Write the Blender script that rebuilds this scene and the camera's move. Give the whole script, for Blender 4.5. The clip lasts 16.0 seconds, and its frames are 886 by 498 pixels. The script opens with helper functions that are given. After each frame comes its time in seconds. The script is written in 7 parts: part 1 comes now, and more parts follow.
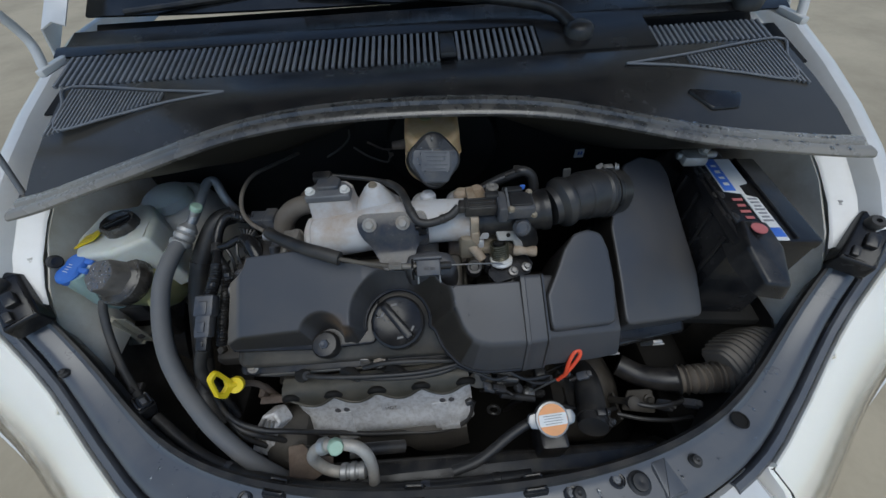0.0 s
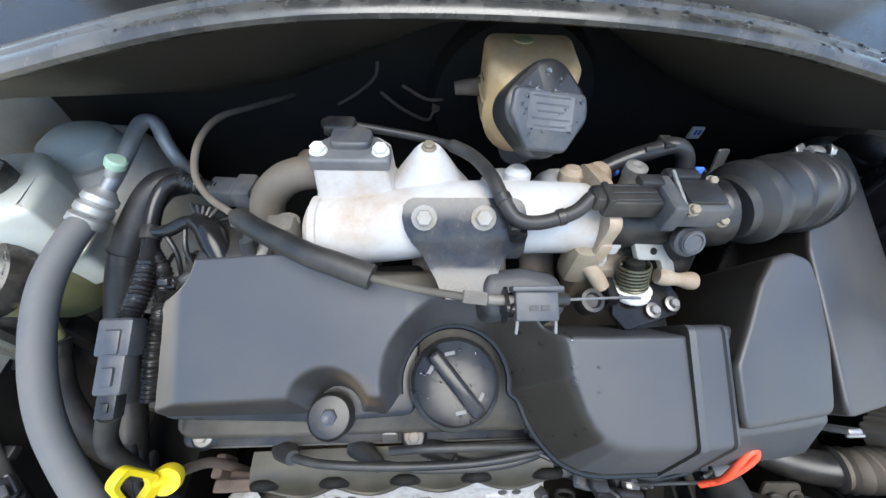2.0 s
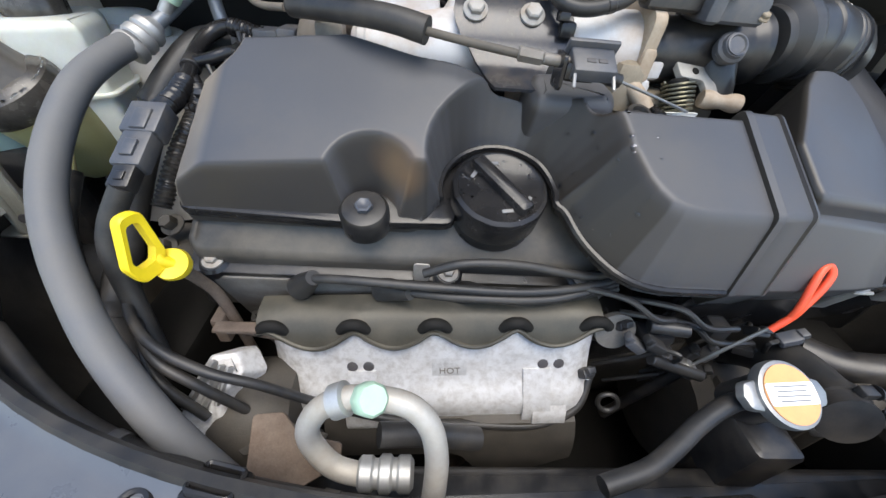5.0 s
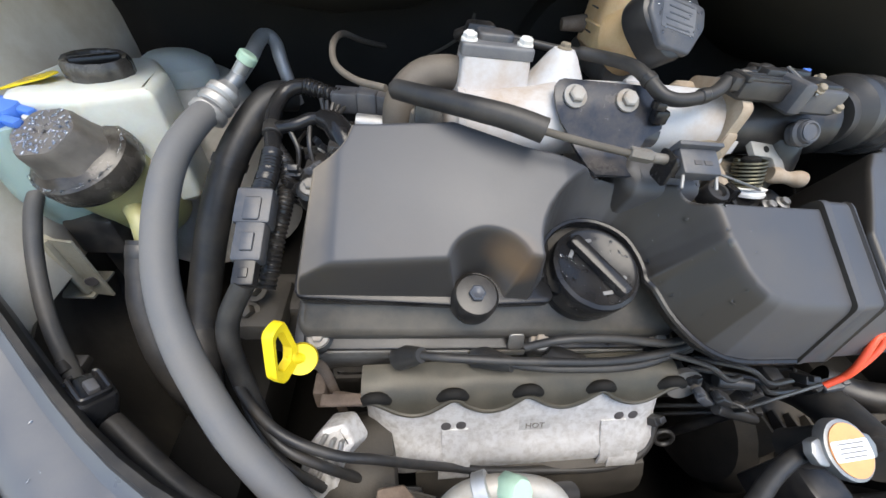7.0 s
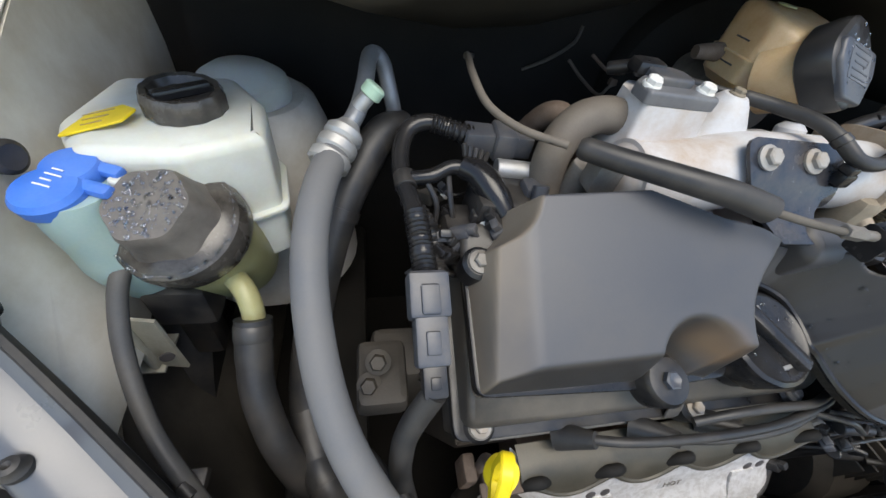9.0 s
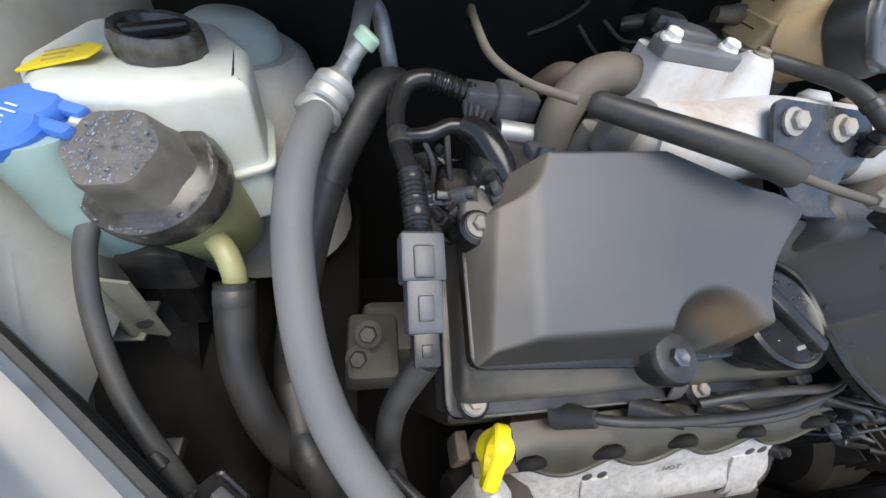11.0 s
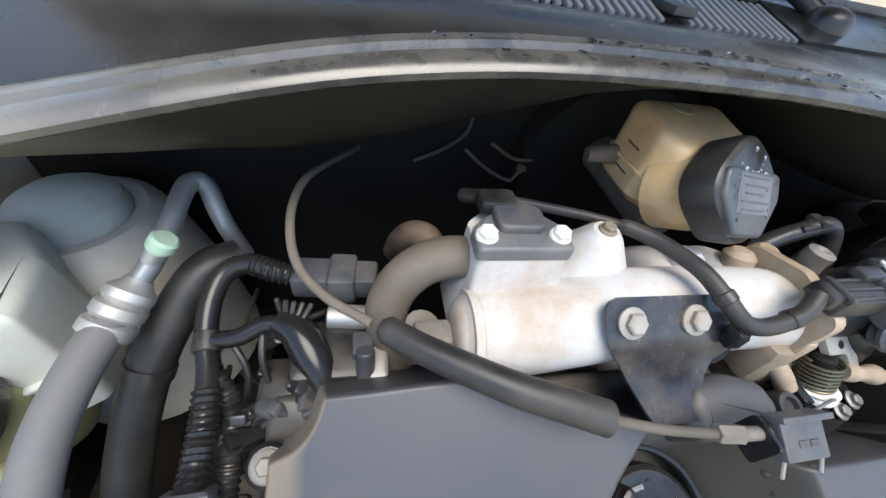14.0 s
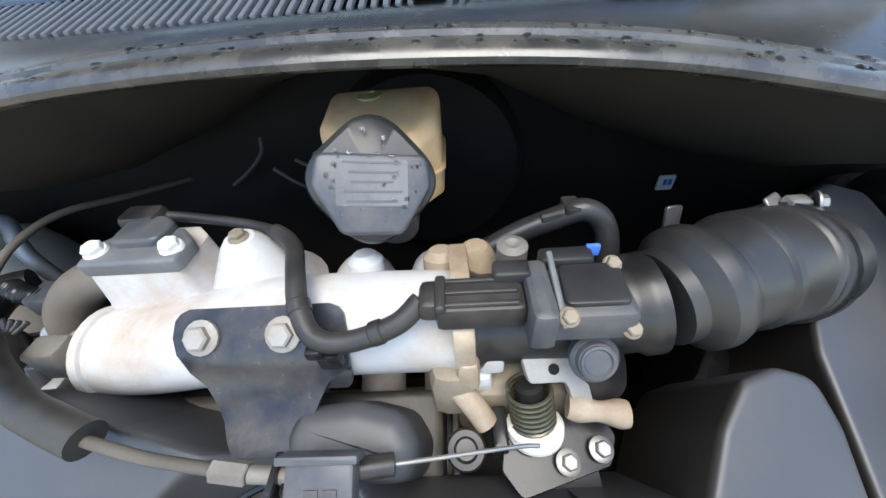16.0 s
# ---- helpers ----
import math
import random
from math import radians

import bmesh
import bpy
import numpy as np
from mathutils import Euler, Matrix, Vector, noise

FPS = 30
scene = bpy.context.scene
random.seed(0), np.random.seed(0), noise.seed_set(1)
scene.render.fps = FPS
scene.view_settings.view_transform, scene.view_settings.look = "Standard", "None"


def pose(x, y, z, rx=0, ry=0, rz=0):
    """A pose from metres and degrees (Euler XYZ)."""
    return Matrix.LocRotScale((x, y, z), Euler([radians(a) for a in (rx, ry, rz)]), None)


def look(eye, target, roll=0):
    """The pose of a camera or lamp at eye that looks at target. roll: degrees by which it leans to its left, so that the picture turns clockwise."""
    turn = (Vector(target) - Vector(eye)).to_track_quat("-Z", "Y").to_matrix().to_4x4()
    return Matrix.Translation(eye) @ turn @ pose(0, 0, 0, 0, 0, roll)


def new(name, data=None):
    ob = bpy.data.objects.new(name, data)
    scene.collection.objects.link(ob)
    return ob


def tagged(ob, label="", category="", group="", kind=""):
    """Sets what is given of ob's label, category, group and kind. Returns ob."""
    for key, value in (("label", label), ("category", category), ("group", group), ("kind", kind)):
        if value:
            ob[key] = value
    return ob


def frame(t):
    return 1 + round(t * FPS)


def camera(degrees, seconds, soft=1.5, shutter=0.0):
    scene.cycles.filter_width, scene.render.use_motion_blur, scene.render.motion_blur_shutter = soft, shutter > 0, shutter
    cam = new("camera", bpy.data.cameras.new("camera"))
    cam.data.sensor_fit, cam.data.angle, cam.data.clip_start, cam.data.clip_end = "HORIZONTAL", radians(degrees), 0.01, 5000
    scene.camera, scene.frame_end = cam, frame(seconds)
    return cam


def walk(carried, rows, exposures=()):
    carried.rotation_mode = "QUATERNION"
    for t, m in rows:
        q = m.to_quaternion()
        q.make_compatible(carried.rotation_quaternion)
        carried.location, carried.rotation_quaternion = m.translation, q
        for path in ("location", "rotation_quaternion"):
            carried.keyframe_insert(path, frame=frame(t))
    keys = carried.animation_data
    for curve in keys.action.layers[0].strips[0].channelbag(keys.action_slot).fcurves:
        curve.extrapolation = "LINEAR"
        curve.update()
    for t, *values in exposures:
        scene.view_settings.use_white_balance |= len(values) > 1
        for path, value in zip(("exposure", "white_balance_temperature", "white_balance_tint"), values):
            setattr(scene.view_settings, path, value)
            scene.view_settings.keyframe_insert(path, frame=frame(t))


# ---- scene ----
cam = camera(102.38, 16.0)
# seconds, place, turn
PATH = [
    (0.0, 0.0070, 0.1915, 1.2044, 40.46, 2.53, -3.21),
    (0.5, 0.0001, 0.2739, 1.1419, 38.79, 2.70, -1.32),
    (1.0, -0.0243, 0.3143, 1.1038, 38.29, 0.84, -1.15),
    (1.5, -0.0450, 0.3456, 1.0501, 38.62, -0.22, -1.28),
    (2.0, -0.1011, 0.3704, 1.0434, 37.96, -2.35, -1.91),
    (2.5, -0.1281, 0.3872, 1.0479, 38.34, -4.17, -1.03),
    (3.0, -0.1311, 0.3568, 1.0285, 40.88, -4.21, -0.35),
    (3.5, -0.1246, 0.2748, 0.9454, 44.80, -3.42, -1.16),
    (4.0, -0.1241, 0.2265, 0.8885, 47.55, -3.34, -1.26),
    (4.2, -0.1281, 0.2047, 0.8602, 49.75, -3.41, -1.67),
    (6.3, -0.1910, 0.2145, 0.8813, 48.51, -7.58, -0.14),
    (6.5, -0.2200, 0.2242, 0.8944, 48.76, -7.40, -1.91),
    (7.0, -0.2571, 0.2587, 0.9279, 46.49, -6.25, -4.13),
    (7.5, -0.3535, 0.2855, 0.9231, 44.85, -8.60, -3.81),
    (8.0, -0.3950, 0.3322, 0.9316, 43.63, -8.34, -8.31),
    (8.5, -0.4223, 0.3581, 0.9310, 42.74, -10.25, -8.52),
    (8.7, -0.4302, 0.3641, 0.9330, 42.85, -10.16, -8.97),
    (10.8, -0.4241, 0.4124, 0.9366, 39.58, -10.93, -8.72),
    (11.0, -0.4225, 0.3706, 0.9068, 40.89, -11.17, -8.03),
    (11.5, -0.4180, 0.2960, 0.8562, 44.09, -11.18, -7.35),
    (12.0, -0.3993, 0.2598, 0.8325, 45.18, -10.32, -7.44),
    (12.5, -0.3955, 0.2406, 0.8197, 45.52, -10.25, -7.56),
    (13.0, -0.3631, 0.2522, 0.8551, 44.98, -8.55, -7.84),
    (13.5, -0.3124, 0.3593, 0.9555, 41.90, -7.39, -9.25),
    (14.0, -0.2757, 0.4724, 1.0040, 44.17, -8.78, -8.55),
    (14.5, -0.2639, 0.4882, 0.9789, 46.35, -6.95, -9.92),
    (15.0, -0.2300, 0.4732, 0.9982, 44.69, -6.13, -11.31),
    (15.5, -0.0740, 0.4631, 1.0194, 42.44, -0.45, -4.72),
    (16.0, 0.0587, 0.4552, 0.9955, 47.32, 4.09, -0.14),
]
walk(cam, [(t, pose(x, y, z, rx, ry, rz)) for t, x, y, z, rx, ry, rz in PATH],
     [(0, -0.30, 6100, 5), (0.7, 0.46, 6000, 5), (1.5, 1.18, 6150, 6), (2.5, 1.46, 6400, 6), (3.5, 1.30, 6500, 8), (7, 1.24, 6850, 9), (8.5, 0.98, 6850, 8), (11, 1.20, 6750, 8), (12.5, 0.92, 6750, 8), (13, 0.88, 6750, 8), (13.6, 1.12, 6750, 8), (14.0, 1.34, 6800, 8), (15, 1.38, 6650, 8), (15.5, 1.40, 6650, 7), (16, 1.46, 6500, 7)])

# ---- world, sun, exposure ----
world = bpy.data.worlds.new("sky")
scene.world = world
world.use_nodes = True
_nt = world.node_tree
_sky = _nt.nodes.new("ShaderNodeTexSky")
_sky.sky_type = "NISHITA"
_sky.sun_disc = False
_sky.sun_elevation, _sky.sun_rotation = radians(72), radians(176)
_bg = _nt.nodes["Background"]
_bg.inputs["Strength"].default_value = 0.15
_nt.links.new(_sky.outputs["Color"], _bg.inputs["Color"])
_sun = bpy.data.lights.new("sun", "SUN")
_sun.energy, _sun.angle, _sun.color = 1.6, radians(45), (1.0, 0.95, 0.87)
_sun_ob = new("sun", _sun)
_sun_ob.matrix_world = look((0.2, -1.0, 4.6), (0, 0.3, 0.6))


# ---- materials ----


def material(name, tones, rough=0.5, metal=0.0, scale=40.0, fine=600.0, bump=0.15, spread=0.35, coat=0.0,
             dust=None, dust_amount=0.0, dust_scale=14.0, spec=0.5, sss=0.0, transmission=0.0, flank=None):
    """Two tones mixed by noise at two scales, uneven gloss, fine relief and an optional dust or stain layer."""
    m = bpy.data.materials.new(name)
    m.use_nodes = True
    nt = m.node_tree
    b = nt.nodes["Principled BSDF"]
    link = nt.links.new

    def node(kind):
        return nt.nodes.new("ShaderNode" + kind)

    co = node("TexCoord")
    big = node("TexNoise")
    big.inputs["Scale"].default_value, big.inputs["Detail"].default_value = scale, 6
    small = node("TexNoise")
    small.inputs["Scale"].default_value, small.inputs["Detail"].default_value = fine, 3
    link(co.outputs["Object"], big.inputs["Vector"])
    link(co.outputs["Object"], small.inputs["Vector"])
    add = node("Math")
    add.operation = "MULTIPLY_ADD"
    add.inputs[1].default_value = 0.35
    link(small.outputs["Fac"], add.inputs[0])
    link(big.outputs["Fac"], add.inputs[2])
    ramp = node("MapRange")
    ramp.inputs["From Min"].default_value, ramp.inputs["From Max"].default_value = 0.67 - spread, 0.67 + spread
    link(add.outputs[0], ramp.inputs["Value"])
    mix = node("Mix")
    mix.data_type = "RGBA"
    mix.inputs[6].default_value, mix.inputs[7].default_value = (*tones[0], 1), (*tones[1], 1)
    link(ramp.outputs[0], mix.inputs[0])
    colour = mix.outputs[2]
    rough_out = node("MapRange")
    rough_out.inputs["To Min"].default_value, rough_out.inputs["To Max"].default_value = max(rough - 0.09, 0.02), min(rough + 0.12, 1)
    link(big.outputs["Fac"], rough_out.inputs["Value"])
    rough_socket = rough_out.outputs[0]
    if dust:
        dn = node("TexNoise")
        dn.inputs["Scale"].default_value, dn.inputs["Detail"].default_value = dust_scale, 8
        dn.inputs["Roughness"].default_value = 0.65
        link(co.outputs["Object"], dn.inputs["Vector"])
        dr = node("MapRange")
        dr.inputs["From Min"].default_value, dr.inputs["From Max"].default_value = 0.42, 0.68
        dr.inputs["To Max"].default_value = dust_amount
        link(dn.outputs["Fac"], dr.inputs["Value"])
        dm = node("Mix")
        dm.data_type = "RGBA"
        dm.inputs[7].default_value = (*dust, 1)
        link(dr.outputs[0], dm.inputs[0])
        link(colour, dm.inputs[6])
        colour = dm.outputs[2]
        ra = node("Math")
        ra.operation = "MULTIPLY_ADD"
        ra.use_clamp = True
        ra.inputs[1].default_value = 0.35
        link(dr.outputs[0], ra.inputs[0])
        link(rough_socket, ra.inputs[2])
        rough_socket = ra.outputs[0]
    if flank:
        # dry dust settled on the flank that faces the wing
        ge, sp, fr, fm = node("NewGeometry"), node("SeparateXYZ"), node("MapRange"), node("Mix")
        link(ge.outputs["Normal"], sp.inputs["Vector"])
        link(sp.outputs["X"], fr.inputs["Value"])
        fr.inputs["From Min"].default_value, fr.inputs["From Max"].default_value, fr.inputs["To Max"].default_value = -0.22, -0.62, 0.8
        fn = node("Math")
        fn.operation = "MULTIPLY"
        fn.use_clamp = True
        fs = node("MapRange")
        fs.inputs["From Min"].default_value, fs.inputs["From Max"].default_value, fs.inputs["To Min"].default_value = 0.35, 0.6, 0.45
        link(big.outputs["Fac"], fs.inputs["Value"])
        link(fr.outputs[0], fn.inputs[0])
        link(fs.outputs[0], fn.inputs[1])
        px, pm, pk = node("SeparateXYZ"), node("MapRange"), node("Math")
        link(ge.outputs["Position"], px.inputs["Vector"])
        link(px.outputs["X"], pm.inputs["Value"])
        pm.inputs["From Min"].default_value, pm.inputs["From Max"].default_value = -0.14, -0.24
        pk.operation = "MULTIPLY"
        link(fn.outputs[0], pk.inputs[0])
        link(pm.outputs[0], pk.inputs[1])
        # Brown dirt plus painted shade: left-facing on the elbow, front-facing on the hump.
        dirt_shade, side_, face, fo, fk, fx = node("MapRange"), node("MapRange"), node("MapRange"), node("Math"), node("Math"), node("Mix")
        dirt_shade.inputs["From Min"].default_value, dirt_shade.inputs["From Max"].default_value = -0.10, -0.03
        link(px.outputs["X"], dirt_shade.inputs["Value"])
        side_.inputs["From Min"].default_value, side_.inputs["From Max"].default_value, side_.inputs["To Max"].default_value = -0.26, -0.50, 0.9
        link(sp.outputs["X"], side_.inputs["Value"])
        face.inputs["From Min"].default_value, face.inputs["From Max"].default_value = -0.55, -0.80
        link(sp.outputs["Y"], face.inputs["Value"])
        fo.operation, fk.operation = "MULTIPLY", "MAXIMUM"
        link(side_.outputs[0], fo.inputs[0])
        link(dirt_shade.outputs[0], fo.inputs[1])
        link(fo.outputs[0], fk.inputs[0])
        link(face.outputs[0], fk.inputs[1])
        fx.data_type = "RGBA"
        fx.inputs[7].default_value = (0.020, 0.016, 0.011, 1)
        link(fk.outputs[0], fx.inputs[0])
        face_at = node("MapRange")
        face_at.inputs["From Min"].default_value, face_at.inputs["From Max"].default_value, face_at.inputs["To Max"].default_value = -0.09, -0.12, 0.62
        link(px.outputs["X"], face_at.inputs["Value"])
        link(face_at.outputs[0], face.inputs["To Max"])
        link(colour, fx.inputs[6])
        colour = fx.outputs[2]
        dist, near, blot, smear = node("VectorMath"), node("MapRange"), node("Math"), node("Mix")
        dist.operation = "DISTANCE"
        link(ge.outputs["Position"], dist.inputs[0])
        dist.inputs[1].default_value = (-0.163, 0.462, 0.722)
        near.inputs["From Min"].default_value, near.inputs["From Max"].default_value = 0.030, 0.010
        link(dist.outputs["Value"], near.inputs["Value"])
        blot.operation, blot.use_clamp = "MULTIPLY", True
        link(near.outputs[0], blot.inputs[0])
        link(fs.outputs[0], blot.inputs[1])
        smear.data_type = "RGBA"
        smear.inputs[7].default_value = (0.16, 0.10, 0.055, 1)
        link(blot.outputs[0], smear.inputs[0])
        link(colour, smear.inputs[6])
        colour = smear.outputs[2]
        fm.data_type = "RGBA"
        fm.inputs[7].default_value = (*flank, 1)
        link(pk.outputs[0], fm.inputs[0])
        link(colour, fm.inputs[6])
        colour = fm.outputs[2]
    link(colour, b.inputs["Base Color"])
    link(rough_socket, b.inputs["Roughness"])
    b.inputs["Metallic"].default_value = metal
    b.inputs["Specular IOR Level"].default_value = spec
    b.inputs["Coat Weight"].default_value = coat
    b.inputs["Coat Roughness"].default_value = 0.06
    b.inputs["Transmission Weight"].default_value = transmission
    if sss:
        b.inputs["Subsurface Weight"].default_value = sss
        b.inputs["Subsurface Radius"].default_value = (0.012, 0.009, 0.005)
        b.inputs["Subsurface Scale"].default_value = 1.0
    if bump:
        bp = node("Bump")
        bp.inputs["Strength"].default_value, bp.inputs["Distance"].default_value = bump, 0.0006
        link(add.outputs[0], bp.inputs["Height"])
        link(bp.outputs["Normal"], b.inputs["Normal"])
    return m


SAND = (0.30, 0.26, 0.20)
M = dict(
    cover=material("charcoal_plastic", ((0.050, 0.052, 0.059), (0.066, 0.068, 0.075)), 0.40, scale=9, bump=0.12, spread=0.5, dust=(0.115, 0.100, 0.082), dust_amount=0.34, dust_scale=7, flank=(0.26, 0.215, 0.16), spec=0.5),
    black=material("black_plastic", ((0.010, 0.010, 0.011), (0.022, 0.022, 0.023)), 0.30, scale=30, bump=0.25, dust=(0.11, 0.093, 0.072), dust_amount=0.32, dust_scale=30),
    gloss_black=material("wet_black_plastic", ((0.008, 0.008, 0.009), (0.018, 0.018, 0.019)), 0.19, scale=25, bump=0.1, dust=(0.08, 0.07, 0.06), dust_amount=0.2, spec=0.4),
    rubber=material("hose_rubber", ((0.105, 0.108, 0.114), (0.145, 0.147, 0.150)), 0.55, scale=20, bump=0.15, spread=0.5, dust=(0.2, 0.18, 0.15), dust_amount=0.3, spec=0.35),
    dark_rubber=material("dark_rubber", ((0.014, 0.014, 0.015), (0.030, 0.030, 0.030)), 0.42, scale=30, bump=0.25, dust=(0.120, 0.102, 0.080), dust_amount=0.27, dust_scale=26, spec=0.45),
    seal=material("seal_rubber", ((0.030, 0.030, 0.029), (0.060, 0.057, 0.052)), 0.20, scale=16, dust=(0.17, 0.155, 0.13), dust_amount=0.55, dust_scale=24, spec=0.85),
    alloy=material("dull_alloy", ((0.42, 0.42, 0.41), (0.58, 0.58, 0.57)), 0.5, 0.75, scale=50, bump=0.35, dust=(0.25, 0.2, 0.14), dust_amount=0.45),
    dark_alloy=material("grimy_alloy", ((0.16, 0.15, 0.135), (0.30, 0.28, 0.25)), 0.6, 0.4, scale=45, bump=0.5, dust=(0.12, 0.09, 0.06), dust_amount=0.6),
    plenum=material("painted_alloy", ((0.50, 0.495, 0.49), (0.62, 0.615, 0.61)), 0.50, 0.0, scale=22, fine=700, bump=0.5, dust=(0.37, 0.25, 0.145), dust_amount=0.8, dust_scale=13),
    stained=material("tan_stained_alloy", ((0.30, 0.22, 0.14), (0.47, 0.40, 0.31)), 0.55, 0.0, scale=26, fine=500, bump=0.6, dust=(0.20, 0.12, 0.06), dust_amount=0.7, dust_scale=22),
    shield=material("stamped_steel", ((0.60, 0.59, 0.575), (0.70, 0.69, 0.68)), 0.50, 0.25, scale=30, fine=500, bump=0.35, dust=(0.20, 0.16, 0.12), dust_amount=0.45, dust_scale=120),
    steel=material("steel", ((0.28, 0.28, 0.275), (0.42, 0.42, 0.41)), 0.42, 0.8, scale=70, dust=(0.22, 0.17, 0.12), dust_amount=0.4),
    bracket=material("black_steel", ((0.018, 0.020, 0.026), (0.036, 0.039, 0.048)), 0.16, scale=26, bump=0.15, dust=(0.15, 0.12, 0.085), dust_amount=0.35, dust_scale=40),
    rust=material("rusty_iron", ((0.10, 0.065, 0.045), (0.22, 0.17, 0.13)), 0.75, 0.2, scale=60, bump=0.6, dust=(0.05, 0.04, 0.035), dust_amount=0.6),
    grime=material("grimy_iron", ((0.035, 0.031, 0.026), (0.085, 0.074, 0.060)), 0.65, 0.1, scale=40, bump=0.7),
    dark=material("near_black", ((0.008, 0.008, 0.007), (0.020, 0.018, 0.016)), 0.75, scale=18, bump=0.3, spec=0.2),
    panel=material("black_panel_paint", ((0.068, 0.073, 0.083), (0.092, 0.097, 0.108)), 0.27, scale=8, bump=0.05, spread=0.5, dust=(0.15, 0.145, 0.135), dust_amount=0.45, dust_scale=6, spec=0.7),
    paint=material("white_paint", ((0.70, 0.69, 0.66), (0.78, 0.77, 0.74)), 0.3, scale=5, fine=80, bump=0.02, coat=0.6, dust=(0.55, 0.5, 0.42), dust_amount=0.4, dust_scale=6),
    inner_paint=material("thin_white_paint", ((0.64, 0.62, 0.56), (0.72, 0.70, 0.64)), 0.45, scale=10, bump=0.05, dust=(0.46, 0.41, 0.32), dust_amount=0.75, dust_scale=9),
    bottle=material("milky_plastic", ((0.56, 0.58, 0.52), (0.66, 0.68, 0.62)), 0.4, scale=10, bump=0.06, sss=0.35, dust=(0.45, 0.42, 0.33), dust_amount=0.5),
    amber=material("aged_milky_plastic", ((0.64, 0.42, 0.20), (0.78, 0.61, 0.38)), 0.32, scale=9, bump=0.06, sss=0.3, dust=(0.46, 0.22, 0.07), dust_amount=0.85, dust_scale=9),
    fluid=material("olive_tank_plastic", ((0.30, 0.29, 0.13), (0.38, 0.37, 0.20)), 0.35, scale=8, bump=0.05, sss=0.3, dust=(0.22, 0.2, 0.1), dust_amount=0.4),
    turquoise=material("turquoise_tank_plastic", ((0.24, 0.36, 0.35), (0.34, 0.45, 0.43)), 0.4, scale=9, bump=0.05, sss=0.3, dust=(0.35, 0.4, 0.35), dust_amount=0.4),
    blue=material("blue_plastic", ((0.03, 0.12, 0.50), (0.05, 0.19, 0.62)), 0.35, scale=30, bump=0.08, dust=(0.25, 0.33, 0.5), dust_amount=0.3),
    yellow=material("yellow_plastic", ((0.82, 0.60, 0.01), (0.88, 0.68, 0.02)), 0.4, scale=40, bump=0.08, dust=(0.3, 0.2, 0.03), dust_amount=0.35),
    red=material("red_plastic", ((0.75, 0.07, 0.03), (0.85, 0.11, 0.04)), 0.4, scale=40, bump=0.08),
    green=material("pale_green_plastic", ((0.34, 0.52, 0.38), (0.45, 0.62, 0.48)), 0.5, scale=60, bump=0.1, dust=(0.4, 0.38, 0.26), dust_amount=0.5),
    orange=material("orange_label", ((0.80, 0.33, 0.12), (0.86, 0.40, 0.16)), 0.45, scale=60, bump=0.05, dust=(0.5, 0.3, 0.16), dust_amount=0.4),
    label=material("pale_label", ((0.70, 0.70, 0.68), (0.80, 0.80, 0.78)), 0.45, scale=60, bump=0.03, dust=(0.5, 0.45, 0.36), dust_amount=0.3),
    label_blue=material("blue_label", ((0.05, 0.14, 0.55), (0.08, 0.2, 0.62)), 0.35, scale=60, bump=0.02),
    ink=material("print_ink", ((0.05, 0.05, 0.05), (0.09, 0.08, 0.08)), 0.6, scale=80, bump=0.0),
    grey_ink=material("grey_print", ((0.22, 0.22, 0.23), (0.3, 0.3, 0.31)), 0.6, scale=80, bump=0.0),
    white_plastic=material("white_nylon", ((0.74, 0.74, 0.70), (0.82, 0.82, 0.79)), 0.4, scale=40, bump=0.05, dust=(0.5, 0.42, 0.3), dust_amount=0.4),
    grey_plastic=material("grey_plastic", ((0.13, 0.135, 0.145), (0.19, 0.195, 0.2)), 0.45, scale=40, bump=0.1, dust=(0.28, 0.25, 0.2), dust_amount=0.4),
    brass=material("tarnished_brass", ((0.42, 0.30, 0.16), (0.56, 0.42, 0.25)), 0.45, 0.6, scale=70, dust=(0.25, 0.18, 0.1), dust_amount=0.5),
    cap_grey=material("worn_grey_plastic", ((0.075, 0.078, 0.086), (0.125, 0.128, 0.136)), 0.38, scale=25, bump=0.1, dust=(0.30, 0.29, 0.27), dust_amount=0.4),
    connector=material("blue_black_plastic", ((0.042, 0.046, 0.056), (0.074, 0.080, 0.093)), 0.36, scale=40, bump=0.15, dust=(0.19, 0.165, 0.13), dust_amount=0.4, dust_scale=32),
    sooty=material("dusty_dark_steel", ((0.035, 0.031, 0.026), (0.085, 0.075, 0.062)), 0.7, scale=14, bump=0.3, dust=(0.20, 0.175, 0.14), dust_amount=0.45, dust_scale=8),
    tan=material("tan_dusty_steel", ((0.20, 0.165, 0.115), (0.33, 0.28, 0.205)), 0.65, 0.15, scale=35, bump=0.4, dust=(0.10, 0.08, 0.055), dust_amount=0.6),
    rib=material("dusty_ribbed_plastic", ((0.13, 0.115, 0.095), (0.21, 0.185, 0.155)), 0.6, scale=25, bump=0.3, dust=(0.27, 0.235, 0.19), dust_amount=0.5),
    scuttle=material("dull_black_scuttle", ((0.013, 0.0125, 0.011), (0.022, 0.021, 0.018)), 0.6, scale=14, bump=0.2, dust=(0.060, 0.050, 0.032), dust_amount=0.35, dust_scale=3.0, spec=0.22),
    valve=material("dusty_black_casting", ((0.030, 0.029, 0.028), (0.060, 0.056, 0.050)), 0.42, scale=12, bump=0.2, dust=(0.165, 0.140, 0.108), dust_amount=0.6, dust_scale=11),
    bounce_cut=material("matte_dark", ((0.03, 0.03, 0.03), (0.05, 0.05, 0.05)), 0.9, scale=30, bump=0.6),
